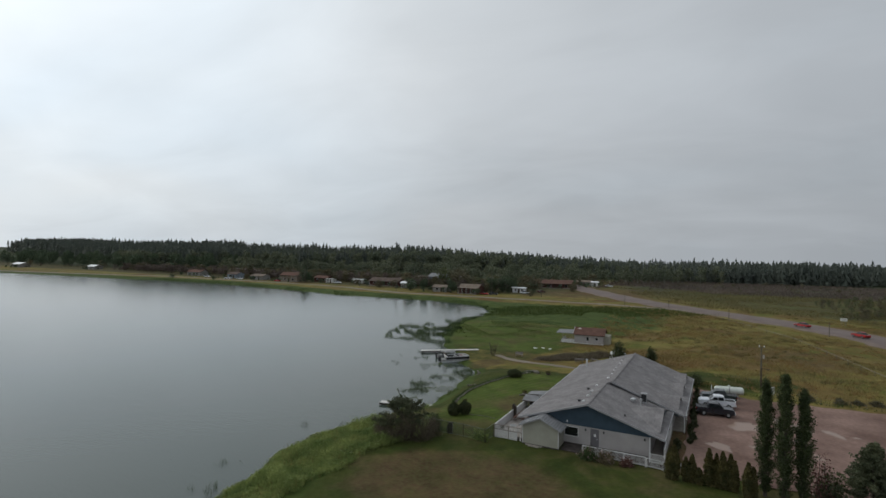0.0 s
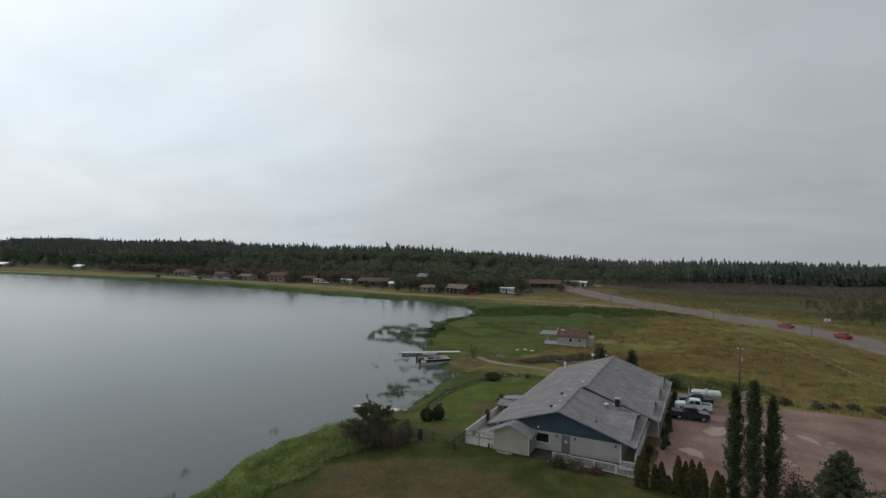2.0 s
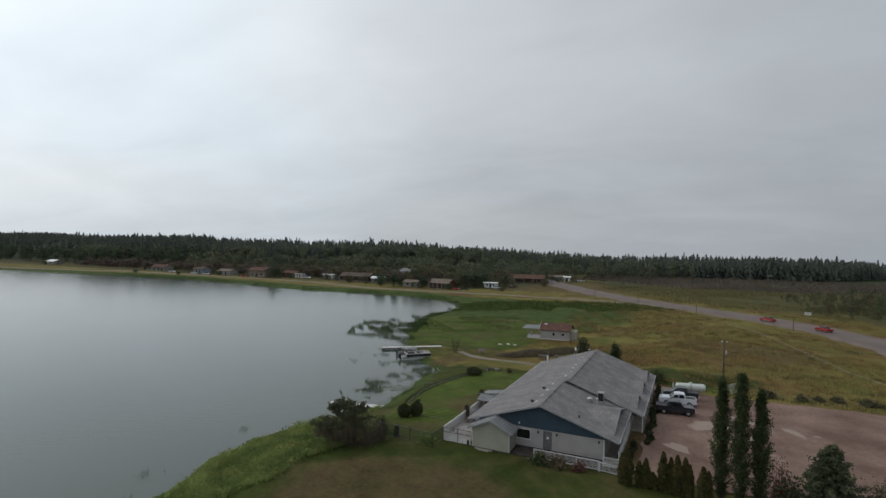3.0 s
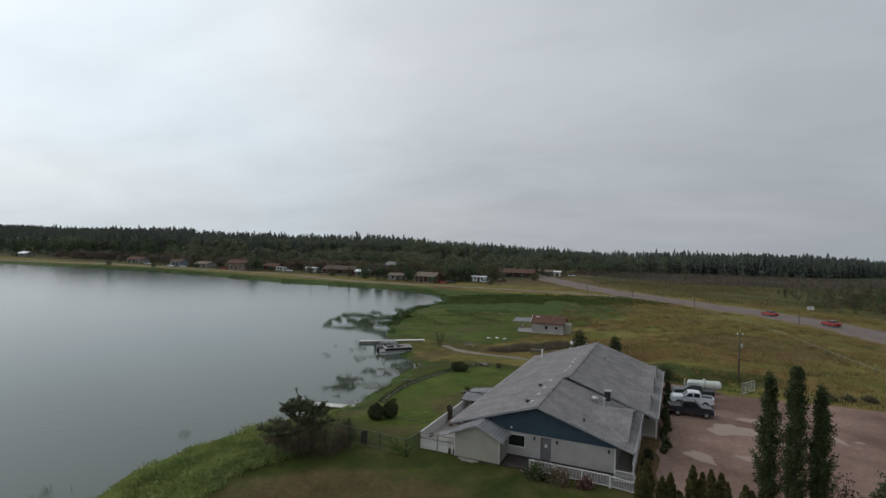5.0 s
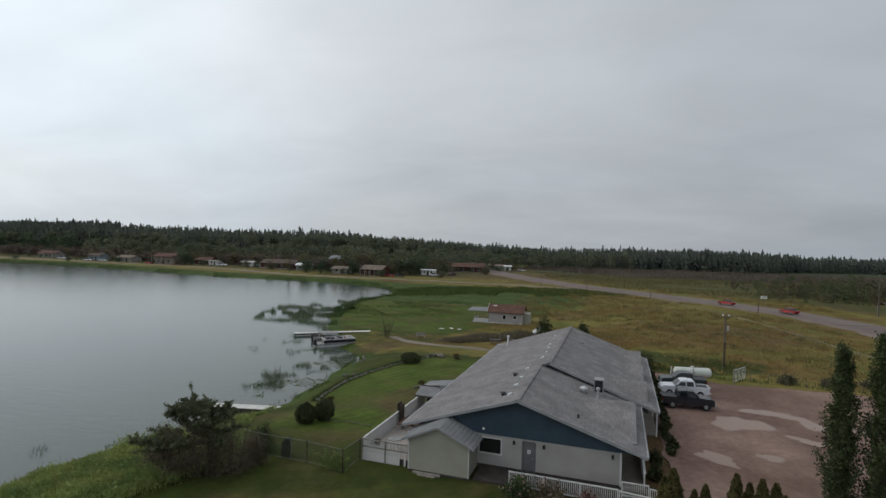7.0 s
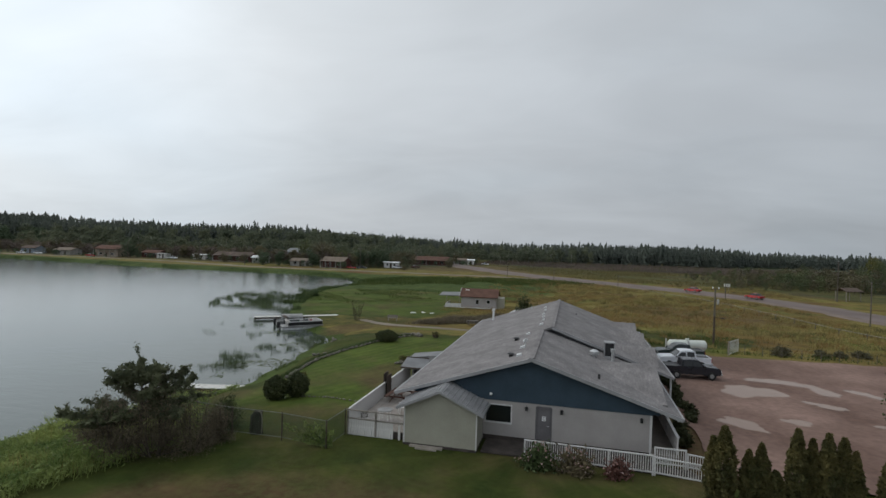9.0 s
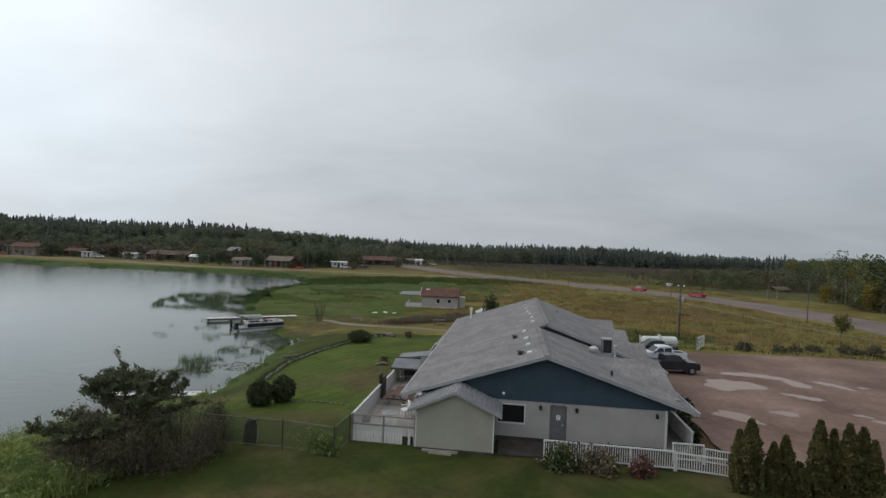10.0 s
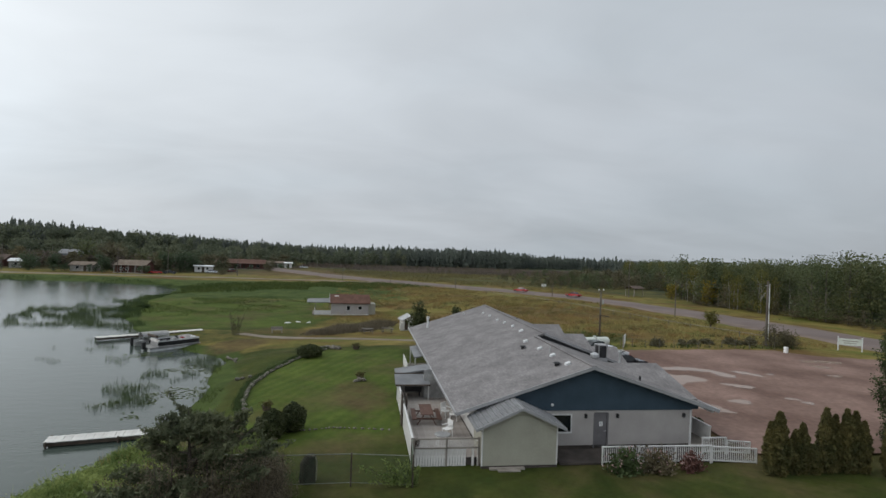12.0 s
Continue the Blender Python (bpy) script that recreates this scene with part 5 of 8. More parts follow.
def gable_house(m, w, d, h, rise, wall, roof, label, windows=(), doors=(), over=0.35, category="house", along="x", wall_name="wall"):
    """A plain house: four walls, two roof slopes, windows and doors on the side that faces -y."""
    t = thing("house", m, label, category)
    holes = sorted([(x - ww / 2, x + ww / 2, z0, z1) for x, ww, z0, z1 in list(windows) + list(doors)])
    bm = bmesh.new()
    a = -w / 2
    for h0 in holes:
        if h0[0] > a:
            box(bm, a, h0[0], -d / 2, -d / 2 + 0.15, 0, h)
        if h0[2] > 0.02:
            box(bm, h0[0], h0[1], -d / 2, -d / 2 + 0.15, 0, h0[2])
        box(bm, h0[0], h0[1], -d / 2, -d / 2 + 0.15, h0[3], h)
        a = h0[1]
    box(bm, a, w / 2, -d / 2, -d / 2 + 0.15, 0, h)
    box(bm, -w / 2, w / 2, d / 2 - 0.15, d / 2, 0, h)
    for s in (-1, 1):
        x0 = s * (w / 2 - 0.075)
        box(bm, x0 - 0.075, x0 + 0.075, -d / 2 + 0.15, d / 2 - 0.15, 0, h)
        if along == "x":
            prism(bm, [(-d / 2, h), (d / 2, h), (0, h + rise)], "x", x0 - 0.07, x0 + 0.07)
    if along == "y":
        for s in (-1, 1):
            prism(bm, [(-w / 2, h), (w / 2, h), (0, h + rise)], "y", s * (d / 2 - 0.145), s * d / 2 * 0.999)
    part(wall_name, bm, wall, t)
    for s in (-1, 1):
        bm = bmesh.new()
        if along == "x":
            k = rise / (d / 2)
            e = d / 2 + over
            slab(bm, [(-w / 2 - over, 0, h + rise + 0.12), (w / 2 + over, 0, h + rise + 0.12), (w / 2 + over, s * e, h + rise + 0.12 - k * e), (-w / 2 - over, s * e, h + rise + 0.12 - k * e)], 0.12)
        else:
            k = rise / (w / 2)
            e = w / 2 + over
            slab(bm, [(0, -d / 2 - over, h + rise + 0.12), (0, d / 2 + over, h + rise + 0.12), (s * e, d / 2 + over, h + rise + 0.12 - k * e), (s * e, -d / 2 - over, h + rise + 0.12 - k * e)], 0.12)
        part("roof", bm, roof, t)
    for x, ww, z0, z1 in windows:
        fr = part("window", boxes((x - ww / 2, x - ww / 2 + 0.07, -d / 2 - 0.03, -d / 2 + 0.1, z0, z1), (x + ww / 2 - 0.07, x + ww / 2, -d / 2 - 0.03, -d / 2 + 0.1, z0, z1), (x - ww / 2, x + ww / 2, -d / 2 - 0.031, -d / 2 + 0.1, z1 - 0.07, z1), (x - ww / 2, x + ww / 2, -d / 2 - 0.04, -d / 2 + 0.1, z0, z0 + 0.07)), M_WHITE, t)
        part("pane", boxes((x - ww / 2 + 0.07, x + ww / 2 - 0.07, -d / 2 + 0.05, -d / 2 + 0.07, z0 + 0.07, z1 - 0.07)), M_GLASS, fr)
    for x, ww, z0, z1 in doors:
        part("door", boxes((x - ww / 2, x + ww / 2, -d / 2 + 0.03, -d / 2 + 0.08, z0, z1)), M_DARKWOOD, t)
    return t


zc = -1.55
cabin = gable_house(pose(-15.95, 75.2, zc, 0, 0, 4), 7.0, 5.4, 2.5, 1.25, M_SIDING, M_BROWN_ROOF, "small white cabin with a red-brown roof by the marsh", [(-0.3, 0.75, 0.95, 1.95), (1.9, 0.8, 1.15, 1.9)], category="cabin")
part("veranda_floor", boxes((-7.0, -3.55, -2.9, 2.2, 0.2, 0.4)), M_GREYWOOD, cabin)
part("veranda_wall", boxes((-6.6, -3.52, -2.95, -2.85, 0.0, 1.0), (-6.65, -6.55, -2.85, 2.2, 0.0, 1.0), (-3.5, 3.5, -2.97, -2.71, 0.0, 0.35)), M_WHITE, cabin, "white board railing")
bm = bmesh.new()
slab(bm, [(-8.0, -2.9, 2.55), (-3.7, -2.9, 2.6), (-3.7, 1.6, 2.9), (-8.0, 1.6, 2.8)], 0.1)
part("awning", bm, M_SHEETROOF, cabin, "flat pale awning over the veranda")
for x in (-6.5, -3.9):
    part("post", boxes((x, x + 0.09, -2.85, -2.76, 0.2, 2.46)), M_GREYWOOD, cabin)
part("lean_to", boxes((3.52, 4.9, -1.9, 1.8, 0, 2.25)), M_BEIGE, cabin, "low pale side room")
part("gable_trim", beams(((-3.84, -3.0, 2.4), (-3.84, 0, 3.93), 0.06, 0.16), ((-3.84, 0, 3.93), (-3.84, 3.0, 2.4), 0.06, 0.16)), M_WHITE, cabin, "white verge board")
part("skylight", boxes((-2.9, -2.1, -0.8, -0.3, 3.4, 3.65)), M_PLASTIC, cabin, "white roof vent")

hut = gable_house(pose(-5.9, 55.2, gz(-5.9, 55.2) - 0.05, 0, 0, 12), 2.5, 2.3, 1.75, 0.65, M_WHITE, M_GREY_ROOF, "tiny white garden hut with a pale gabled roof", [(-0.1, 0.55, 0.8, 1.45), (0.7, 0.5, 0.8, 1.45)], [(-0.8, 0.55, 0.1, 1.6)], 0.3, "hut", "y")
part("side_board", boxes((-1.75, -1.3, -1.1, -1.0, 0, 1.3)), M_WHITE, hut)
for x, y, r in ((-12.6, 49.2, 20), (-9.6, 50.4, -12)):
    picnic_table(pose(x, y, gz(x, y) + 0.01, 0, 0, r), M_POLE, "grey weathered picnic table on the grass", "picnic tables on the grass")

# ---- docks and boats ----


def dock(a, b, width, z, label, planks):
    """A floating walkway of planks across two stringers, on piles."""
    d = Vector((b[0] - a[0], b[1] - a[1], 0))
    ang = math.degrees(math.atan2(d.y, d.x))
    t = thing("dock", pose(a[0], a[1], z, 0, 0, ang), label, "dock", "docks")
    L = d.length
    n = planks
    pl = None
    for i in range(n):
        x = L * i / n
        if pl is None:
            pl = part("plank", boxes((0, L / n - 0.015, -width / 2, width / 2, -0.05, 0)), M_PALEWOOD, t)
        else:
            o = new("plank", pl.data)
            o.parent, o.location = t, (x, 0.02 * math.sin(i * 1.9), 0.008 * math.sin(i * 2.7))
    for s in (-1, 1):
        part("stringer", boxes((0, L, s * (width / 2 - 0.12) - 0.05, s * (width / 2 - 0.12) + 0.05, -0.3, -0.052)), M_DARKWOOD, t)
    k = max(2, int(L / 3))
    for i in range(k + 1):
        for s in (-1, 1):
            x = 0.15 + (L - 0.3) * i / k
            part("pile", beams(((x, s * (width / 2 + 0.06), -1.2), (x, s * (width / 2 + 0.06), 0.04), 0.06), n=8), M_DARKWOOD, t)
    return t


dock((-47.15, 44.03), (-36.4, 51.95), 1.25, -1.33, "pale plank dock reaching into the lake", 44)
dock((-32.87, 7.1), (-25.0, 9.0), 1.2, -1.42, "weathered white plank pier near the shore weeds", 34)


def pontoon_boat(m):
    t = thing("pontoon_boat", m, "moored pontoon boat with black-striped side panels", "boat")
    for y in (-0.85, 0.85):
        part("pontoon", beams(((-3.2, y, 0.05), (2.7, y, 0.05), 0.33), ((2.7, y, 0.05), (3.4, y, 0.2), 0.33, 0.06), n=14), M_METAL, t, "aluminium float tube")
    part("deck", boxes((-3.2, 2.9, -1.2, 1.2, 0.4, 0.5)), M_VINYL, t)
    for y in (-1.18, 1.18):
        p = part("side_panel", boxes((-2.3, 2.7, y - 0.025, y + 0.025, 0.56, 1.15)), M_ALU, t)
        part("stripe", boxes((-2.3, 2.7, y - 0.035, y + 0.035, 0.60, 1.08)), M_BLACK, p, "black stripe")
        part("rail", beams(((-2.3, y, 1.2), (2.7, y, 1.2), 0.03), n=8), M_METAL, t)
    part("end_panel", boxes((2.68, 2.73, -1.15, 1.15, 0.56, 1.15)), M_ALU, t)
    part("bench", boxes((1.2, 2.6, -1.1, -0.5, 0.5, 0.95), (1.2, 2.6, 0.5, 1.1, 0.5, 0.95), bevel=0.04), M_WEATHERED, t, "pale cushioned bench")
    part("bench", boxes((-2.2, -1.5, -1.1, 1.1, 0.5, 1.0), bevel=0.04), M_VINYL, t)
    part("seat_box", boxes((-1.2, -0.75, -0.3, 0.3, 0.5, 1.1), bevel=0.05), M_BLACK, t, "black swivel seat")
    part("cooler_box", boxes((0.4, 0.95, 0.3, 0.8, 0.5, 0.92), bevel=0.04), M_GREYWOOD, t)
    part("console", boxes((-0.5, 0.1, -1.05, -0.35, 0.5, 1.35), bevel=0.06), M_VINYL, t)
    part("folded_canopy", beams(((-2.4, -1.15, 1.75), (-2.4, 1.15, 1.75), 0.16), ((-2.4, -1.15, 1.2), (-2.4, -1.15, 1.75), 0.025), ((-2.4, 1.15, 1.2), (-2.4, 1.15, 1.75), 0.025), n=8), M_DARKWOOD, t, "dark folded sun canopy")
    part("motor", boxes((-3.65, -3.2, -0.22, 0.22, 0.2, 1.1), bevel=0.08), M_BLACK, t, "black outboard motor")
    part("bow_rail", beams(((2.7, -1.18, 1.2), (2.7, 1.18, 1.2), 0.03), ((2.7, -1.18, 0.5), (2.7, -1.18, 1.2), 0.03), ((2.7, 1.18, 0.5), (2.7, 1.18, 1.2), 0.03), n=6), M_METAL, t)
    part("steering_wheel", beams(((0.12, -0.7, 1.2), (0.16, -0.7, 1.22), 0.19), n=14), M_BLACK, t)
    part("windscreen", boxes((0.05, 0.08, -1.05, -0.35, 1.36, 1.6)), M_GLASS, t)
    part("life_vest", boxes((1.35, 1.75, 0.55, 0.95, 0.96, 1.1), bevel=0.05), M_RED, t, "red life vest on the bench")
    for dims in ((-2.2, -2.05, -1.1, 1.1, 1.0, 1.35), (1.2, 2.6, -1.12, -1.0, 0.95, 1.3), (1.2, 2.6, 1.0, 1.12, 0.95, 1.3)):
        part("cushion", boxes(dims, bevel=0.03), M_WEATHERED, t, "pale seat back")
    return t


pontoon_boat(pose(-36.5, 40.0, WATER, 0, 0, 44))
skiff = thing("fishing_boat", pose(-39.6, 42.6, WATER, 0, 0, 38), "grey fishing boat with a pale tarpaulin canopy at the dock", "boat")
bm = bmesh.new()
n, ring = 9, []
for i in range(n):
    f = i / (n - 1)
    x = -2.4 + 4.9 * f
    w = 0.85 * (1 - max(0, (f - 0.55) / 0.45) ** 2 * 0.95)
    ring.append([bm.verts.new((x, s * w * k, zz2)) for s, k, zz2 in ((-1, 0.92, 0.62 + 0.16 * f), (-1, 1.0, 0.6 + 0.16 * f), (-1, 0.7, -0.12), (1, 0.7, -0.12), (1, 1.0, 0.6 + 0.16 * f), (1, 0.92, 0.62 + 0.16 * f), (1, 0.62, 0.1), (-1, 0.62, 0.1))])
for i in range(n - 1):
    for j in range(8):
        bm.faces.new((ring[i][j], ring[i][(j + 1) % 8], ring[i + 1][(j + 1) % 8], ring[i + 1][j]))
bm.faces.new(ring[0])
bm.faces.new(ring[-1][::-1])
bmesh.ops.recalc_face_normals(bm, faces=bm.faces[:])
part("hull", bm, M_VINYL, skiff)
for x in (-1.4, 0.0, 1.2):
    part("thwart", boxes((x - 0.15, x + 0.15, -0.6, 0.6, 0.42, 0.47)), M_ALU, skiff)
part("motor", boxes((-2.75, -2.42, -0.17, 0.17, 0.0, 1.05), bevel=0.06), M_BLACK, skiff, "black outboard motor")
part("cover", boxes((0.4, 1.9, -0.55, 0.55, 0.62, 0.85), bevel=0.1), M_VINYL, skiff, "grey cover over the bow")
bm = bmesh.new()
for k in range(6):
    a0, a1 = math.pi * k / 6, math.pi * (k + 1) / 6
    slab(bm, [(-1.6, 0.95 * math.cos(a0), 1.15 + 0.45 * math.sin(a0)), (1.5, 0.95 * math.cos(a0), 1.15 + 0.45 * math.sin(a0)), (1.5, 0.95 * math.cos(a1), 1.15 + 0.45 * math.sin(a1)), (-1.6, 0.95 * math.cos(a1), 1.15 + 0.45 * math.sin(a1))], 0.03)
part("tarpaulin", bm, M_VINYL, skiff, "pale grey tarpaulin canopy")
for x in (-1.5, 1.4):
    for y in (-0.9, 0.9):
        part("canopy_pole", beams(((x, y * 0.85, 0.55), (x, y, 1.18), 0.02), n=6), M_METAL, skiff)
for x in (-1.0, -0.2):
    part("seat", boxes((x - 0.22, x + 0.22, -0.25, 0.25, 0.48, 0.62), (x - 0.24, x - 0.16, -0.25, 0.25, 0.62, 1.0), bevel=0.03), M_BLACK, skiff, "black boat seat")

# ---- fences ----
chain = thing("chain_link_fence", pose(0, 0, 0), "green chain-link fence with thin metal posts", "fence")
FENCE = [(-21.5, -3.3), (-16.9, -3.75), (-13.7, -3.7), (-10.75, -4.1), (-10.62, -1.9)]
for i, (x, y) in enumerate(FENCE):
    part("post", beams(((x, y, gz(x, y) - 0.2), (x, y, 1.55 if i else 1.3), 0.04), n=8), M_DARKWOOD, chain)
wire = bmesh.new()
for a, b in zip(FENCE[:-1], FENCE[1:]):
    za, zb = 0.0, 0.0
    L = math.dist(a, b)
    part("top_rail", beams(((*a, 1.48), (*b, 1.48), 0.025), n=6), M_OLDWIRE, chain)
    part("foot_rail", beams(((*a, 0.1), (*b, 0.1), 0.02), n=6), M_OLDWIRE, chain)
    k = int(L / 0.16)
    for i in range(-9, k + 1):
        for s in (0, 1):
            x0, x1 = i * 0.16, i * 0.16 + 1.38
            z0, z1 = (0.1, 1.48) if s == 0 else (1.48, 0.1)
            f0, f1 = max(0.0, -x0 / 1.38), min(1.0, (L - x0) / 1.38)
            if f1 <= f0:
                continue
            p = [(x0 + 1.38 * f, z0 + (z1 - z0) * f) for f in (f0, f1)]
            q = [(a[0] + (b[0] - a[0]) * u / L, a[1] + (b[1] - a[1]) * u / L, zv) for u, zv in p]
            beam(wire, q[0], q[1], 0.007, n=3)
tagged(part("wire_mesh", wire, M_GREENWIRE, chain), kind="stuff")

field = thing("field_fence", pose(0, 0, 0), "long pale rail fence across the dry field", "fence")
FF = [(12, 137), (21, 116), (29, 95), (34, 72), (38.5, 54), (42, 47), (45.5, 40)]
for a, b in zip(FF[:-1], FF[1:]):
    L = math.dist(a, b)
    k = max(1, round(L / 4.5))
    for i in range(k):
        f, g2 = i / k, (i + 1) / k
        p = (a[0] + (b[0] - a[0]) * f, a[1] + (b[1] - a[1]) * f)
        q = (a[0] + (b[0] - a[0]) * g2, a[1] + (b[1] - a[1]) * g2)
        part("post", beams(((*p, gz(*p) - 0.1), (*p, gz(*p) + 0.95), 0.05), n=6), M_POLE, field)
        part("rail", beams(((*p, gz(*p) + 0.82), (*q, gz(*q) + 0.82), 0.05, 0.075)), M_PALERAIL, field)
lotf = thing("lot_fence", pose(0, 0, 0), "wire fence with thin posts behind the parking lot", "fence")
for i in range(13):
    x = 18.9 + i * 1.75
    y = 32.9 - 0.05 * i + 0.35 * math.sin(i)
    part("post", beams(((x, y, 0.0), (x, y, 1.2 + 0.12 * math.sin(i * 2.3)), 0.028), n=6), M_POLE, lotf)
    if i < 12:
        y2 = 32.9 - 0.05 * (i + 1) + 0.35 * math.sin(i + 1)
        for h2 in (0.5, 0.9, 1.28):
            part("wire", beams(((x, y, h2), (x + 1.75, y2, h2), 0.007), n=4), M_OLDWIRE, lotf)
gate = thing("farm_gate", pose(18.75, 31.9, 0.2, 0, 0, 58), "open pale tube gate at the lot edge", "gate")
part("gate_frame", beams(((0, 0, 0.15), (3.0, 0, 0.15), 0.035), ((0, 0, 1.45), (3.0, 0, 1.45), 0.035), ((0, 0, 0.15), (0, 0, 1.45), 0.035), ((3.0, 0, 0.15), (3.0, 0, 1.45), 0.035), n=8), M_ALU, gate)
for i in range(1, 8):
    part("bar", beams(((i * 0.375, 0, 0.15), (i * 0.375, 0, 1.45), 0.02), n=6), M_ALU, gate)
part("post", beams(((-0.1, 0, -0.2), (-0.1, 0, 1.6), 0.07), n=8), M_GREYWOOD, gate)

# ---- poles, wires and signs ----


def pole(x, y, h, r=0.13, arm=0.0, label="weathered wooden utility pole", cross=True):
    t = thing("utility_pole", pose(x, y, gz(x, y) - 0.1), label, "pole", "utility poles")
    part("shaft", beams(((0, 0, 0), (0, 0, h + 0.1), r, r * 0.7), n=10), M_POLE, t)
    if cross:
        part("crossarm", boxes((-0.9, 0.9, -0.05, 0.05, h - 0.6, h - 0.48)), M_POLE, t)
        for k in (-0.8, 0.0, 0.8):
            part("insulator", beams(((k, 0, h - 0.48), (k, 0, h - 0.32), 0.04), n=6), M_ALU, t)
    return t


def wire_line(a, b, sag, parent, r=0.012):
    bm = bmesh.new()
    A, B = Vector(a), Vector(b)
    last = A
    for i in range(1, 13):
        f = i / 12
        p = A.lerp(B, f) - Vector((0, 0, sag * 4 * f * (1 - f)))
        beam(bm, last, p, r, n=3)
        last = p
    return part("wire", bm, M_BLACK, parent)


big = pole(41.6, 35.6, 8.9, 0.17, label="tall brown wooden utility pole by the lot", cross=False)
part("bracket", beams(((0, 0, 8.3), (-0.5, -0.2, 8.45), 0.03), n=6), M_METAL, big)
mast2 = thing("metal_mast", pose(46.5, 41.0, gz(46.5, 41.0) - 0.1), "thin pale metal mast beside the highway", "mast")
part("shaft", beams(((0, 0, 0), (0, 0, 8.6), 0.06, 0.045), n=8), M_ALU, mast2)
POLES = [(49.8, 70.0, 7.4), (38.5, 110.5, 3.7), (15.5, 135.0, 3.7), (-20.7, 160.0, 4.5), (-4.0, 154.0, 4.0)]
for x, y, h in POLES:
    pole(x, y, h, 0.11, label="plain dark wooden pole beside the highway", cross=False)
tall = pole(66.7, 121.0, 10.2, 0.14, label="tall pale pole beside the roadside shelter", cross=False)
part("cap", beams(((0, 0, 10.2), (0, 0, 10.3), 0.11), n=8), M_ALU, tall)
lines = thing("power_lines", pose(0, 0, 0), "thin dark overhead wires strung between poles", "wires")
for dz in (0.0, 0.5):
    wire_line((41.6, 35.6, 8.7 - dz), (49.8, 70.0, 7.0 - dz), 0.3, lines)
    wire_line((41.6, 35.6, 8.7 - dz), (84, -30, 9.0 - dz), 1.0, lines)
    wire_line((49.8, 70.0, 7.0 - dz), (66.7, 121.0, 9.6 - dz), 0.6, lines)
wire_line((66.7, 121.0, 9.4), (20, 260, 9.0), 1.2, lines)
wire_line((41.6, 35.6, 6.4), (84, -28, 6.6), 1.2, lines)
wire_line((41.6, 35.6, 8.0), (18.9, 38.9, 6.6), 0.5, lines)
mast = thing("lamp_pole", pose(18.9, 38.9, gz(18.9, 38.9) - 0.1), "grey wooden pole with a lamp bracket by the field", "pole")
part("shaft", beams(((0, 0, 0), (0, 0, 3.4), 0.13, 0.12), n=10), M_DARKWOOD, mast, "dark lower shaft")
part("upper_shaft", beams(((0, 0, 3.4), (0, 0, 6.8), 0.12, 0.09), n=10), M_GREYBARK, mast, "pale grey upper shaft")
part("arm", beams(((0, 0, 3.35), (0.95, -0.1, 3.25), 0.035), n=6), M_BLACK, mast)
part("lamp_head", boxes((0.75, 1.2, -0.2, 0.0, 3.18, 3.28), bevel=0.03), M_BLACK, mast)
part("crossarm", boxes((-0.35, 0.45, -0.04, 0.04, 6.7, 6.78)), M_GREYBARK, mast)
for k in (-0.28, 0.38):
    part("insulator", beams(((k, 0, 6.78), (k, 0, 6.98), 0.08), n=8), M_PLASTIC, mast, "white insulator")
part("meter_box", boxes((0.2, 0.42, -0.15, 0.1, 4.9, 5.5), bevel=0.02), M_METAL, mast)

sg = thing("road_sign", pose(46.6, 140.5, gz(46.6, 140.5), 0, 0, 12), "small white road sign on two posts", "sign")
part("board", boxes((-0.9, 0.9, -0.03, 0.03, 1.35, 2.2)), M_PLASTIC, sg)
part("bars", boxes((-0.5, 0.5, -0.038, -0.031, 1.85, 1.93), (-0.4, 0.4, -0.038, -0.031, 1.6, 1.68)), M_BLACK, sg, "dark unreadable lines")
for x in (-0.5, 0.5):
    part("post", boxes((x - 0.05, x + 0.05, 0.031, 0.11, -0.1, 2.1)), M_GREYWOOD, sg)
ls = thing("notice_board", pose(51.5, 32.4, gz(51.5, 32.4), 0, 0, -28), "pale green notice board on two posts by the road", "sign")
part("board", boxes((-1.3, 1.3, -0.04, 0.04, 0.75, 1.62), bevel=0.01), M_TANK, ls)
part("bars", boxes((-0.9, 0.9, -0.052, -0.041, 1.28, 1.38), (-0.7, 0.7, -0.052, -0.041, 1.0, 1.08)), M_GREYWOOD, ls)
for x in (-1.35, 1.35):
    part("post", boxes((x - 0.06, x + 0.06, -0.06, 0.06, -0.1, 1.85)), M_ALU, ls)
drum = thing("barrel", pose(39.9, 30.2, 0.2), "white plastic barrel at the lot edge", "barrel")
part("shell", beams(((0, 0, 0), (0, 0, 0.75), 0.26), n=16), M_PLASTIC, drum)
part("hoop", beams(((0, 0, 0.5), (0, 0, 0.54), 0.27), n=16), M_ALU, drum)
sh = thing("road_shelter", pose(71.0, 125.5, gz(71.0, 125.5), 0, 0, 25), "open roadside shelter with a pitched brown roof", "shelter")
bm = bmesh.new()
for s in (-1, 1):
    slab(bm, [(-2.6, 0, 3.4), (2.6, 0, 3.4), (2.6, s * 1.9, 2.6), (-2.6, s * 1.9, 2.6)], 0.12)
part("roof", bm, M_DARK_ROOF, sh)
for x in (-2.2, 2.2):
    for y in (-1.5, 1.5):
        part("post", boxes((x - 0.07, x + 0.07, y - 0.07, y + 0.07, 0, 2.7)), M_GREYWOOD, sh)

# ---- stones, stump and small garden things ----


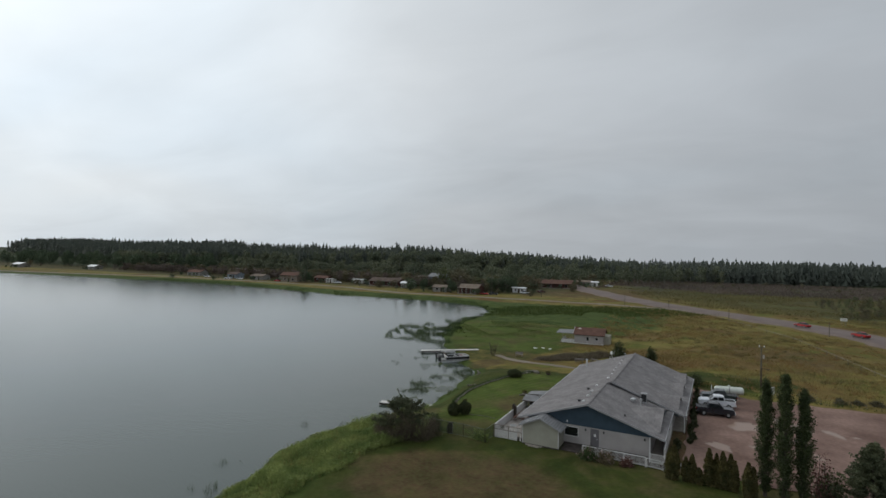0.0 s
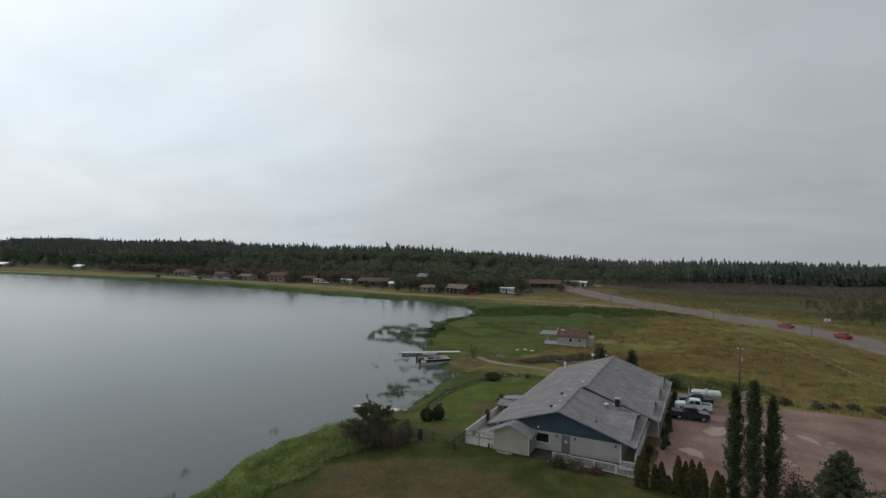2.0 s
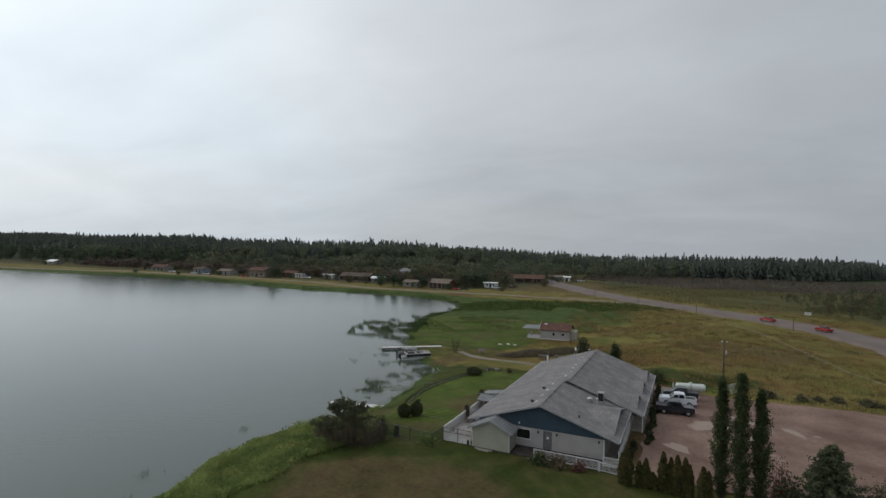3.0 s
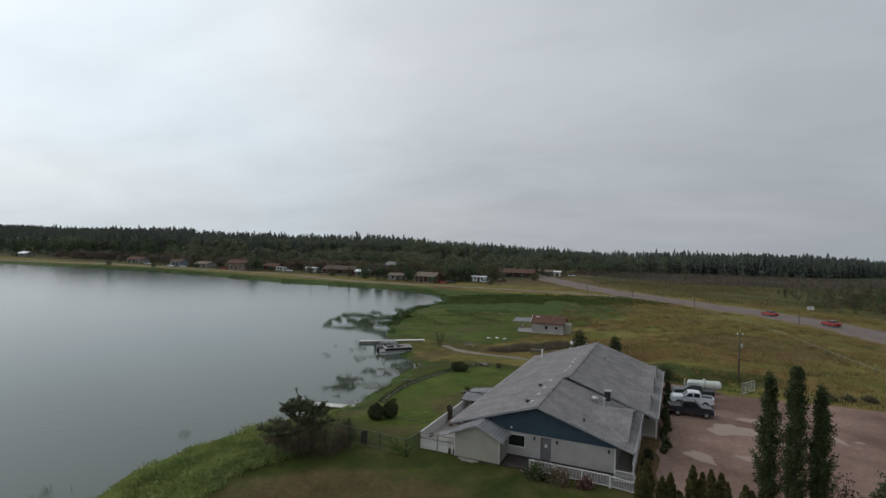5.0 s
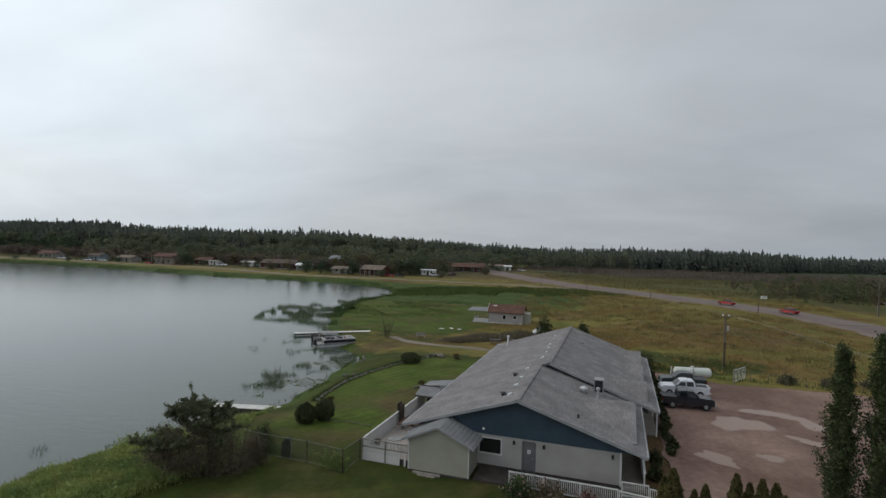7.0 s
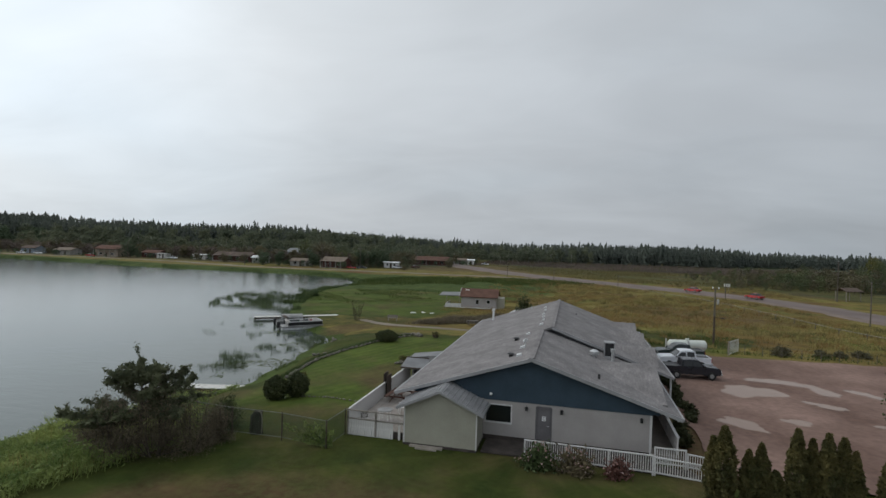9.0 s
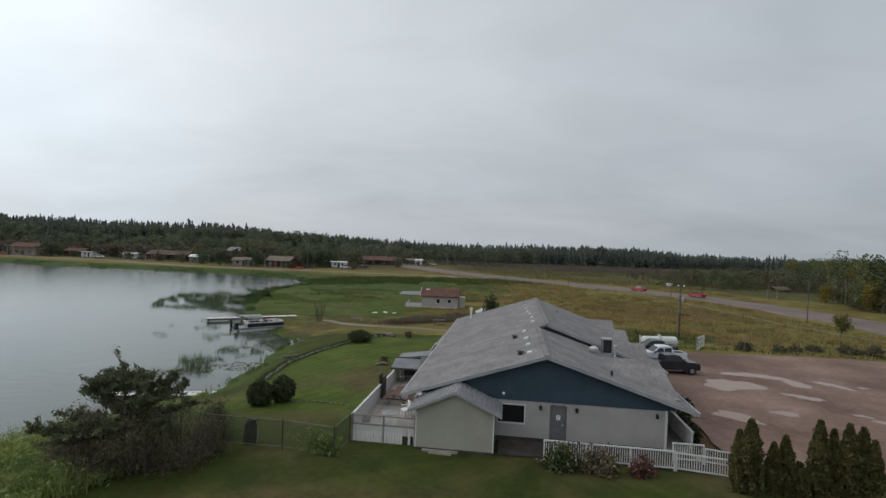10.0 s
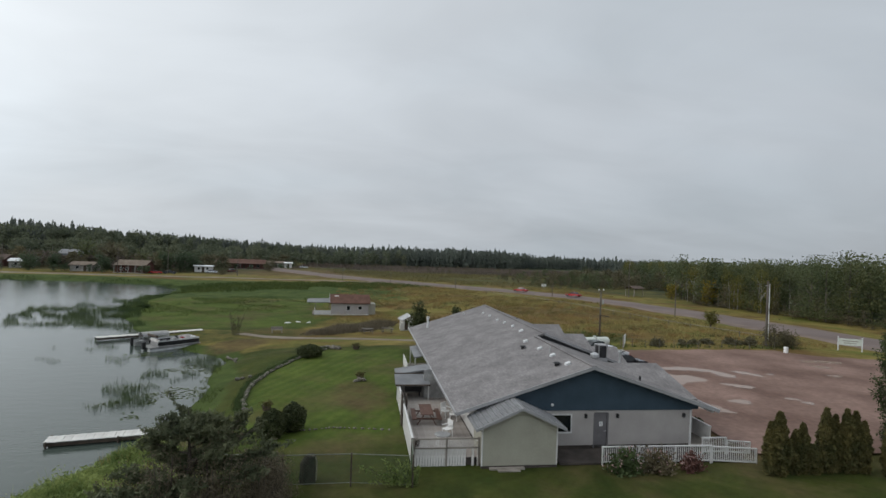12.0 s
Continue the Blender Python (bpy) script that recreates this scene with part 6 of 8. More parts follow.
def stone_mesh(seed):
    bm = bmesh.new()
    bmesh.ops.create_icosphere(bm, subdivisions=1, radius=0.5)
    rnd = random.Random(seed)
    for v in bm.verts:
        v.co *= rnd.uniform(0.72, 1.12)
    me = bpy.data.meshes.new("stone")
    bm.to_mesh(me)
    bm.free()
    me.materials.append(M_ROCK)
    return me


STONES = [stone_mesh(i) for i in range(6)]
rnd = random.Random(5)


def stone_row(label, line, step, size, z_lift=0.0):
    t = thing("stone_row", pose(0, 0, 0), label, "stone edging")
    for a, b in zip(line[:-1], line[1:]):
        L = math.dist(a, b)
        k = max(1, int(L / step))
        for i in range(k):
            f = (i + rnd.uniform(-0.2, 0.2)) / k
            x, y = a[0] + (b[0] - a[0]) * f + rnd.uniform(-0.08, 0.08), a[1] + (b[1] - a[1]) * f
            o = new("stone", rnd.choice(STONES))
            s = size * rnd.uniform(0.75, 1.3)
            o.parent = t
            o.matrix_local = pose(x, y, gz(x, y) + 0.22 * s, rnd.uniform(-20, 20), rnd.uniform(-20, 20), rnd.uniform(0, 360)) @ Matrix.Diagonal((s * 1.2, s, s * 0.75, 1))
    return t


stone_row("curved row of rough field stones edging the lawn", [(-21.6, 10.4), (-22.3, 13.2), (-22.6, 16), (-22.5, 18.8), (-22.1, 21.2), (-21.4, 23.6), (-20.5, 25.8), (-19.5, 28.0), (-18.2, 30.4), (-17.3, 32.4)], 0.27, 0.37)
stone_row("thin line of flat pale stones across the lawn", [(-17.5, 4.6), (-15, 4.9), (-13, 4.5), (-11.3, 4.1)], 0.24, 0.17)
stone_row("small heap of pale stones on the mown lawn", [(-13.9, 16.7), (-13.2, 17.4), (-13.5, 16.9), (-13.0, 16.8)], 0.16, 0.42)
stone_row("loose heap of stones beside the round bush", [(-18.2, 32.0), (-17.2, 33.4), (-16.6, 32.4), (-15.9, 32.2), (-16.6, 33.6)], 0.26, 0.52)
stone_row("few dark boulders near the water's edge", [(-24.4, 20.8), (-23.2, 21.4)], 0.4, 0.5)
stone_row("row of shoreline stones", [(-26.6, 29.2), (-27.1, 31.5), (-28.8, 34.0)], 0.6, 0.4)

stump = thing("carved_stump", pose(-15.8, -3.0, gz(-15.8, -3.0) - 0.02), "dark weathered upright tree stump behind the fence", "stump")
bm = bmesh.new()
bmesh.ops.create_cone(bm, cap_ends=True, segments=14, radius1=0.42, radius2=0.33, depth=1.35, matrix=Matrix.Translation((0, 0, 0.67)))
bmesh.ops.subdivide_edges(bm, edges=bm.edges[:], cuts=3, use_grid_fill=True)
for v in bm.verts:
    k = 1 + 0.14 * noise.noise(v.co * 2.2)
    v.co.x *= k
    v.co.y *= k * 0.8
    if v.co.z > 1.15:
        v.co.x *= 0.75
        v.co.x += 0.12
part("trunk", bm, M_STUMP, stump)
rim = [(0.42, -0.1, 0.1), (0.44, -0.1, 0.7), (0.42, -0.1, 1.1), (0.34, -0.1, 1.32), (0.12, -0.1, 1.4), (-0.12, -0.1, 1.38)]
part("pale_edge", beams(*[(a, b, 0.035) for a, b in zip(rim[:-1], rim[1:])], n=6), M_PALERAIL, stump, "pale strip up one edge and over the top")


def flower_tub(x, y, s, label):
    t = thing("planter", pose(x, y, gz(x, y)), label, "planter", "planters on the lawn")
    part("tub", beams(((0, 0, 0), (0, 0, 0.35 * s), 0.3 * s, 0.4 * s), n=14), M_DARKWOOD, t)
    g = np.random.default_rng(int(x * 10) % 97 + 3)
    c = g.normal(size=(230, 3)) * np.array([0.24, 0.24, 0.14]) * s + np.array([0, 0, 0.5 * s])
    raw("leaves", *leaves(c, 0.1, g), L_CEDAR, t)
    return t


flower_tub(-13.4, 17.5, 0.8, "small wooden tub with plants on the lawn")
flower_tub(-14.0, 32.0, 1.0, "wooden tub with plants by the stones")
flower_tub(-20.0, 10.0, 0.8, "small tub with a spiky plant")
for x, y, r in ((-25.6, 60.5, 20), (-24.0, 61.5, -30), (-22.2, 61.0, 60)):
    t = thing("canoe", pose(x, y, gz(x, y) + 0.02, 0, 0, r), "small white upturned rowing boat on the grass", "boat", "upturned boats")
    bm = bmesh.new()
    bmesh.ops.create_uvsphere(bm, u_segments=16, v_segments=8, radius=1.0, matrix=Matrix.Diagonal((0.55, 0.16, 0.14, 1)))
    bmesh.ops.bisect_plane(bm, geom=bm.verts[:] + bm.edges[:] + bm.faces[:], plane_co=(0, 0, 0), plane_no=(0, 0, -1), clear_outer=True)
    part("hull", bm, M_PLASTIC, t)
bench = thing("bench", pose(-25.4, 48.6, gz(-25.4, 48.6), 0, 0, 15), "low grey wooden bench beside the path", "bench")
part("seat", boxes((-0.8, 0.8, -0.2, 0.2, 0.42, 0.48)), M_GREYWOOD, bench)
part("backrest", boxes((-0.8, 0.8, 0.2, 0.25, 0.5, 0.9)), M_GREYWOOD, bench)
for x in (-0.65, 0.65):
    part("leg", boxes((x - 0.05, x + 0.05, -0.18, 0.2, 0, 0.42)), M_GREYWOOD, bench)

# ---- houses across the bay ----


HOUSES = []


def far_house(x, y, w, d, h, rise, wall, roof, label, turn=0.0, wins=3, porch=False, along="x"):
    HOUSES.append((x, y, w, d))
    w, h, rise = w * 0.92, h * 0.92, rise * 0.8
    span = w / (wins + 1)
    windows = [(-w / 2 + span * (i + 1), min(1.7, span * 0.55), 1.0, 2.1) for i in range(wins) if i != wins // 2]
    doors = [(-w / 2 + span * (wins // 2 + 1), 1.0, 0.05, 2.1)]
    t = gable_house(pose(x, y, gz(x, y) - 0.05, 0, 0, turn), w, d, h, rise, wall, roof, label, windows, doors, 0.5, along=along)
    if porch:
        for i in range(5):
            px = -w / 2 + 0.3 + (w - 0.6) * i / 4
            part("post", boxes((px - 0.1, px + 0.1, -d / 2 - 1.6, -d / 2 - 1.4, 0, h - 0.1)), M_FARWALL, t)
        bm = bmesh.new()
        slab(bm, [(-w / 2, -d / 2 - 1.7, h), (w / 2, -d / 2 - 1.7, h), (w / 2, -d / 2 - 0.05, h + 0.25), (-w / 2, -d / 2 - 0.05, h + 0.25)], 0.1)
        part("porch_roof", bm, roof, t)
        part("porch_floor", boxes((-w / 2, w / 2, -d / 2 - 1.7, -d / 2 - 0.02, 0, 0.3)), M_GREYWOOD, t)
    return t


far_house(-95.5, 176, 11, 7, 3.2, 2.0, M_MAROON, M_TAN_ROOF, "maroon house with a tan roof and white porch posts", -4, 4, True)
far_house(-112.5, 177, 8, 6, 2.6, 1.2, M_FARWALL, M_TAN_ROOF, "low dull white house with a tan roof", 0, 2)
far_house(-157.5, 195, 20, 9, 3.0, 2.0, M_MAROON, M_DARK_ROOF, "wide maroon house with a dark roof and porch", 6, 5, True)
far_house(-139.5, 188, 7, 5, 2.8, 1.0, M_FARWALL, M_WHITE_ROOF, "small shed with a white sheet roof", 10, 2)
far_house(-72.5, 238, 24, 9, 3.0, 2.2, M_MAROON, M_RUST_ROOF, "long dark red house with a red-brown roof", 10, 6, True)
far_house(-60, 262, 9, 5, 2.8, 1.0, M_FARWALL, M_TAN_ROOF, "pale trailer house beside the yard", 12, 3)
far_house(-53.5, 261, 4, 4, 2.9, 0.5, M_WHITE, M_WHITE_ROOF, "white box shed in the gravel yard", 12, 1)
far_house(-77.0, 194, 7.0, 3, 2.7, 0.3, M_WHITE, M_WHITE_ROOF, "white camper trailer by the shore road", 5, 3)
far_house(-223, 187, 14, 8, 4.4, 1.9, M_TAN, M_BROWN_ROOF, "tan house with a brown roof by the road", 4, 3, True)
far_house(-250, 186, 10.5, 7, 2.8, 1.4, M_FARWALL, M_TAN_ROOF, "small pale house with a tan roof", 4, 2)
far_house(-206, 196, 10, 7, 2.8, 1.4, M_MAROON, M_BROWN_ROOF, "low reddish house with a brown roof", 4, 3)
far_house(-181, 199, 7.5, 3, 2.5, 0.3, M_WHITE, M_WHITE_ROOF, "long white trailer parked behind the road", 4, 3)
far_house(-197, 192, 6.5, 3, 2.4, 0.3, M_WHITE, M_FARWALL, "white camper trailer in the yard", -4, 2)
far_house(-275, 188, 9, 7, 3.0, 1.6, M_BLUEHOUSE, M_DARK_ROOF, "blue-grey house with a dark roof", 4, 2)
far_house(-320, 193, 15, 7, 2.8, 1.8, M_FARWALL, M_BROWN_ROOF, "long pale house with a brown roof", 0, 3)
far_house(-456, 197, 11, 7, 2.6, 1.6, M_FARWALL, M_WHITE_ROOF, "house with a bright white roof before the woods", 0, 3)
far_house(-540, 180, 15, 8, 3.0, 1.6, M_FARWALL, M_WHITE_ROOF, "pale house with a white roof on the far shore", 0, 3)
far_house(-135, 216, 11, 8, 5.6, 2.0, M_BLUEHOUSE, M_SHEETROOF, "pale blue-grey house behind the dark trees", 0, 3)
for x, y, r, paint, what in ((-72.5, 189, 5, M_SILVER, "white car parked by the camper trailer"), (-87, 172, 0, M_RED, "red car parked before the house"), (-83, 174, 10, M_NAVY, "dark car parked beside the house"), (-190, 190, 3, M_SILVER, "white car parked in the yard"), (-170, 192, 0, M_NAVY, "dark car parked in the yard"), (-45.5, 262, 10, M_SILVER, "white car in the gravel yard"), (-228, 179, 0, M_RED, "red car parked by the tan house"), (-272, 179, 4, M_SILVER, "white car parked by the road"), (-262, 180, 4, M_SILVER, "white car parked by the road"), (-296, 182, 4, M_SILVER, "white car parked by the road"), (-67.5, 200, 60, M_MAROON, "dark red van parked in the yard")):
    sedan(pose(x, y, gz(x, y), 0, 0, r), paint, what)
for x, y in ((-133, 166), (-98, 168), (-83, 172), (-60, 176), (-165, 178), (-205, 178), (-250, 180), (-300, 180)):
    pole(x, y, 9.0, 0.14)


# ---- plants near the lodge ----
SPR, RUS, PINE = (24.7, -2.8, 5.9), (21.0, -3.0, 4.3), (-20.15, -7.2, 4.9)


def branch_points(rng, paths, per, spread):
    """Points scattered along branches given as (start, end) pairs."""
    out = []
    for a, b in paths:
        a, b = np.array(a, float), np.array(b, float)
        f = rng.uniform(0.25, 1.05, per)[:, None]
        out.append(a + (b - a) * f + rng.normal(size=(per, 3)) * spread)
    return np.concatenate(out)


def limbs(paths, r0, r1, sides=5):
    bm = bmesh.new()
    for a, b in paths:
        beam(bm, a, b, r0, r1, n=sides)
    return bm


def poplar(x, y, h, r, seed):
    g = np.random.default_rng(seed)
    t = thing("poplar_tree", pose(x, y, gz(x, y) - 0.05), "tall narrow dark green poplar at the lot edge", "tree", "poplars")
    part("trunk", beams(((0, 0, 0), (0.05, 0, h * 0.5), 0.17, 0.11), ((0.05, 0, h * 0.5), (0, 0, h * 0.95), 0.11, 0.03), n=9), M_BARK, t)
    paths = []
    for i in range(130):
        z = h * (0.02 + 0.92 * (i / 130))
        a = i * 2.4 + g.uniform(-0.4, 0.4)
        prof = min(1.0, (z / h) / 0.25 + 0.4) * min(1.0, (1.02 - z / h) / 0.66) ** 0.85
        q = r * prof * g.uniform(0.5, 1.18)
        paths.append(((0, 0, z), (q * math.cos(a), q * math.sin(a), min(h * 1.03, z + q * g.uniform(1.3, 3.2)))))
    part("branchwork", limbs(paths, 0.03, 0.008, 4), M_BARK, t)
    c = branch_points(g, paths, 150, 0.09 * r + 0.03)
    raw("crown", *leaves(c, 0.085, g), L_POPLAR, t)
    return t


poplar(16.75, -3.6, 11.0, 0.88, 11)
poplar(18.15, -4.4, 11.95, 0.92, 12)
poplar(19.6, -4.0, 10.5, 0.86, 13)


def cedar(x, y, stems, seed):
    """A dense columnar shrub of one to three stems (dx, dy, height, radius)."""
    g = np.random.default_rng(seed)
    t = thing("cedar_shrub", pose(x, y, gz(x, y) - 0.03), "dense columnar evergreen shrub on the lawn edge", "shrub", "cedar row")
    for dx, dy, h, r in stems:
        part("trunk", beams(((dx * 0.6, dy * 0.6, 0), (dx, dy, h * 0.85), 0.06, 0.02), n=6), M_BARK, t)
        n = int(4600 * h * r / 2)
        z = g.uniform(0.02, 1.0, n) ** 0.9
        prof = np.minimum(1, 0.72 + z / 0.3 * 0.28) * np.minimum(1, (1.03 - z) / 0.5) ** 0.75
        a = g.uniform(0, 2 * math.pi, n)
        bumpy = 1 + 0.18 * np.sin(5 * a + z * 9 + seed) + 0.12 * np.sin(11 * z * h + 2 * a)
        q = 0.7 * r * prof * bumpy * np.sqrt(g.uniform(0.4, 1.05, n))
        c = np.stack([dx + q * np.cos(a), dy + q * np.sin(a), z * h], 1)
        raw("foliage", *leaves(c, 0.095, g, 0.0, 2.0), L_CEDAR, t)
    return t


cedar(9.15, -3.95, [(0, 0, 3.45, 0.72), (-0.45, 0.1, 2.9, 0.5)], 21)
cedar(10.45, -3.85, [(-0.25, 0, 2.45, 0.5), (0.3, 0.1, 2.75, 0.55)], 22)
cedar(11.35, -3.8, [(0, 0, 1.6, 0.6)], 23)
cedar(12.2, -3.75, [(0, 0, 3.6, 0.62), (0.62, 0.05, 3.2, 0.5)], 24)
cedar(13.65, -3.9, [(-0.3, 0, 3.55, 0.6), (0.35, 0.1, 3.4, 0.6), (0.7, -0.1, 2.9, 0.5)], 25)
cedar(15.4, -4.7, [(0, 0, 3.2, 0.65), (0.4, 0.2, 2.8, 0.5)], 26)


def shrub(x, y, rx, ry, h, seed, leaf, label, n=900, size=0.15, name="bush", group="", blossom=None, lift=0.0):
    """A round shrub: stems from the base, leaves in clumps over them."""
    g = np.random.default_rng(seed)
    t = thing(name, pose(x, y, gz(x, y) - 0.03 + lift), label, "bush", group)
    paths = []
    for i in range(26):
        a, e = g.uniform(0, 2 * math.pi), g.uniform(0.15, 1.45)
        k = g.uniform(0.75, 1.1)
        paths.append(((0.15 * rx * math.cos(a), 0.15 * ry * math.sin(a), 0.05), (rx * k * math.cos(a) * math.cos(e), ry * k * math.sin(a) * math.cos(e), max(0.15, h * k * math.sin(e)))))
    tagged(part("stemwork", limbs(paths, 0.025, 0.008, 4), M_BARK, t), kind="stuff")
    c = branch_points(g, paths, n // 26, min(rx, h) * 0.17)
    c[:, 2] = np.maximum(c[:, 2], 0.04)
    raw("leaves", *leaves(c, size, g), leaf, t)
    if blossom:
        b = branch_points(g, [(p[1], (p[1][0] * 1.08, p[1][1] * 1.08, p[1][2] * 1.06)) for p in paths], 3, 0.12)
        raw("blossoms", *leaves(b, 0.12, g, 0.0, 1.0), blossom, t)
    return t


def round_bush(x, y, rx, ry, h, seed, label, group=""):
    """A clipped-looking ball of foliage: stems inside, small leaves thick towards the outside."""
    g = np.random.default_rng(seed)
    t = thing("bush", pose(x, y, gz(x, y) - 0.03), label, "bush", group)
    d = g.normal(size=(5200, 3))
    d /= np.linalg.norm(d, axis=1)[:, None]
    lump = 1 + 0.10 * np.sin(4 * d[:, 0] + seed) * np.cos(5 * d[:, 1]) + 0.06 * np.sin(9 * d[:, 2] + 7 * d[:, 0])
    q = (g.uniform(0.45, 1.0, 5200) ** 0.4 * lump)[:, None] * d * np.array([rx, ry, h * 0.56]) + np.array([0, 0, h * 0.5])
    q = q[q[:, 2] > 0.03]
    raw("leaves", *leaves(q, 0.085, g), L_SHRUB, t)
    paths = [((0, 0, 0), (0.6 * rx * math.cos(i), 0.6 * ry * math.sin(i), h * 0.7)) for i in range(9)]
    tagged(part("stemwork", limbs(paths, 0.03, 0.01, 4), M_BARK, t), kind="stuff")
    return t


round_bush(-18.74, 27.7, 1.35, 1.25, 1.3, 31, "round dark green bush on the lawn")
round_bush(-18.6, 3.7, 0.86, 0.86, 1.65, 32, "rounded dark bush on the lawn")
round_bush(-17.5, 4.8, 0.82, 0.82, 1.7, 33, "rounded dark bush beside another on the lawn")
shrub(-57.6, 77.6, 1.1, 1.0, 0.8, 37, L_REED, "dark round bush at the water edge", 1400, 0.16, "bush", "shore bushes")
shrub(-54.9, 78.8, 1.4, 1.1, 0.85, 38, L_REED, "dark round bush at the water edge", 1800, 0.16, "bush", "shore bushes")
shrub(0.75, -3.15, 1.05, 0.7, 1.25, 34, L_WEED_DARK, "flowering rose bush before the ramp railing", 1300, 0.12, "rose_bush", "rose bushes", L_PINK)
shrub(2.45, -3.2, 1.0, 0.65, 1.2, 35, L_BROWN, "flowering rose bush before the ramp railing", 1200, 0.12, "rose_bush", "rose bushes", L_PINK)
shrub(4.75, -3.1, 0.75, 0.6, 0.85, 36, L_RUST, "small reddish flowering bush before the railing", 700, 0.12, "rose_bush", "rose bushes", L_PINK)
rng_h = np.random.default_rng(8)
for i in range(15):
    yy = 7.2 + i * 1.6
    shrub(10.1 + 0.2 * math.sin(i * 1.7), yy, 0.4, 0.95, (0.45 if yy < 14 else 0.85) + 0.35 * rng_h.uniform(), 40 + i, L_HEDGE, "dark leafy hedge bush beside the lodge", 700, 0.17, "hedge_bush", "hedge along the lodge")
shrub(8.7, 2.4, 0.5, 0.7, 0.9, 58, L_HEDGE, "dark bush at the porch corner", 600, 0.15, "hedge_bush", "hedge along the lodge")
shrub(8.9, 4.8, 0.5, 0.9, 1.0, 59, L_HEDGE, "dark bush beside the porch", 600, 0.15, "hedge_bush", "hedge along the lodge")
for i, (x, y, rx, h) in enumerate(((24.5, 34.0, 1.1, 1.0), (28.5, 34.6, 0.8, 0.7), (9.5, 35.8, 1.5, 1.8), (6.5, 37.5, 1.2, 1.2), (33, 36.2, 0.9, 0.7), (36.4, 35.9, 1.3, 0.9), (38.9, 35.5, 1.5, 1.1), (30.7, 35.4, 0.8, 0.6), (42.0, 34.6, 2.2, 3.0), (43.9, 34.2, 1.7, 2.2), (2.5, 44, 1.0, 1.1), (-1.0, 47.0, 1.1, 1.2))):
    shrub(x, y, rx, rx, h, 60 + i, L_SHRUB if i in (2, 3, 10, 11) else L_FAR_OLV, "unkempt green bush at the edge of the field", 1500, 0.14, "bush", "field bushes")


def conifer(x, y, h, r, seed, label, gaps=0.0, leaf=None, per=60):
    """A spruce: whorls of boughs, shorter towards the top, each hung with needle sprays."""
    g = np.random.default_rng(seed)
    t = thing("spruce_tree", pose(x, y, gz(x, y) - 0.05), label, "tree")
    part("trunk", beams(((0, 0, 0), (0, 0, h), 0.12, 0.02), n=8), M_BARK, t)
    paths = []
    k = int(h * 16)
    for i in range(k):
        z = h * (0.1 + 0.88 * i / k)
        a = i * 2.4 + g.uniform(-0.3, 0.3)
        q = r * (1.04 - z / h) ** 0.85 * g.uniform(0.6, 1.15)
        if g.uniform() < gaps:
            continue
        paths.append(((0, 0, z), (q * math.cos(a), q * math.sin(a), z + 0.12 * q + g.uniform(-0.05, 0.4))))
    tagged(part("bough_frame", limbs(paths, 0.025, 0.006, 4), M_BARK, t), kind="stuff")
    c = branch_points(g, paths, per, 0.05 + 0.02 * r)
    raw("needles", *leaves(c, 0.13, g, 0.2, 2.2), leaf or L_NEEDLE, t)
    return t


conifer(SPR[0], SPR[1], SPR[2], 3.3, 71, "broad dark spruce beside the parking lot", per=130)
shrub(RUS[0], RUS[1], 1.3, 1.3, RUS[2], 72, L_RUST, "open russet-leaved small tree by the lot", 700, 0.14, "russet_tree")
shrub(SPR[0] + 3.4, SPR[1] + 0.6, 1.6, 1.6, SPR[2] * 0.62, 73, L_BROWN, "brownish open shrub beside the spruce", 1000, 0.16)
shrub(SPR[0] - 2.9, SPR[1] - 0.4, 1.4, 1.4, SPR[2] * 0.5, 74, L_SHRUB, "low dark shrub beside the spruce", 1000, 0.16)
shrub(-5.0, 50.2, 1.5, 1.5, 4.6, 75, L_SHRUB, "tall dark green bush behind the garden hut", 2200, 0.22, "tall_bush")
shrub(1.0, 51.4, 1.4, 1.4, 3.6, 76, L_SHRUB, "tall dark green bush at the field edge", 1800, 0.22, "tall_bush")

# the ragged pine on the shore, with brown brush at its foot
g = np.random.default_rng(81)
px, py, ph = PINE
pine = thing("shore_pine", pose(px, py, gz(px, py) - 0.05), "ragged dark pine leaning over the lake shore", "tree")
base = gz(px, py)
part("trunk", beams(((0, 0, 0), (0.1, 0.1, ph * 0.55), 0.13, 0.08), ((0.1, 0.1, ph * 0.55), (0.0, 0.0, ph), 0.08, 0.02), n=8), M_BARK, pine)
ARMS = [(232, 0.46, 3.3, 0.18), (222, 0.38, 2.7, 0.10), (246, 0.42, 2.4, 0.2), (205, 0.5, 2.1, 0.25), (18, 0.66, 2.7, 0.42), (6, 0.55, 3.0, 0.28), (-8, 0.46, 2.6, 0.2), (30, 0.76, 2.0, 0.45), (100, 0.5, 1.8, 0.3), (280, 0.48, 1.9, 0.28),
        (60, 0.6, 2.0, 0.4), (150, 0.58, 1.6, 0.3), (200, 0.72, 1.3, 0.5), (330, 0.66, 1.5, 0.4), (80, 0.8, 1.0, 0.6), (170, 0.82, 0.9, 0.6), (260, 0.84, 0.9, 0.7), (20, 0.88, 0.9, 0.6), (140, 0.92, 0.7, 0.7), (95, 0.86, 1.0, 0.35), (215, 0.84, 1.2, 0.35), (335, 0.84, 1.2, 0.4), (285, 0.9, 0.8, 0.5)]
paths, tips = [], [((0, 0, ph * 0.85), (0, 0, ph))]
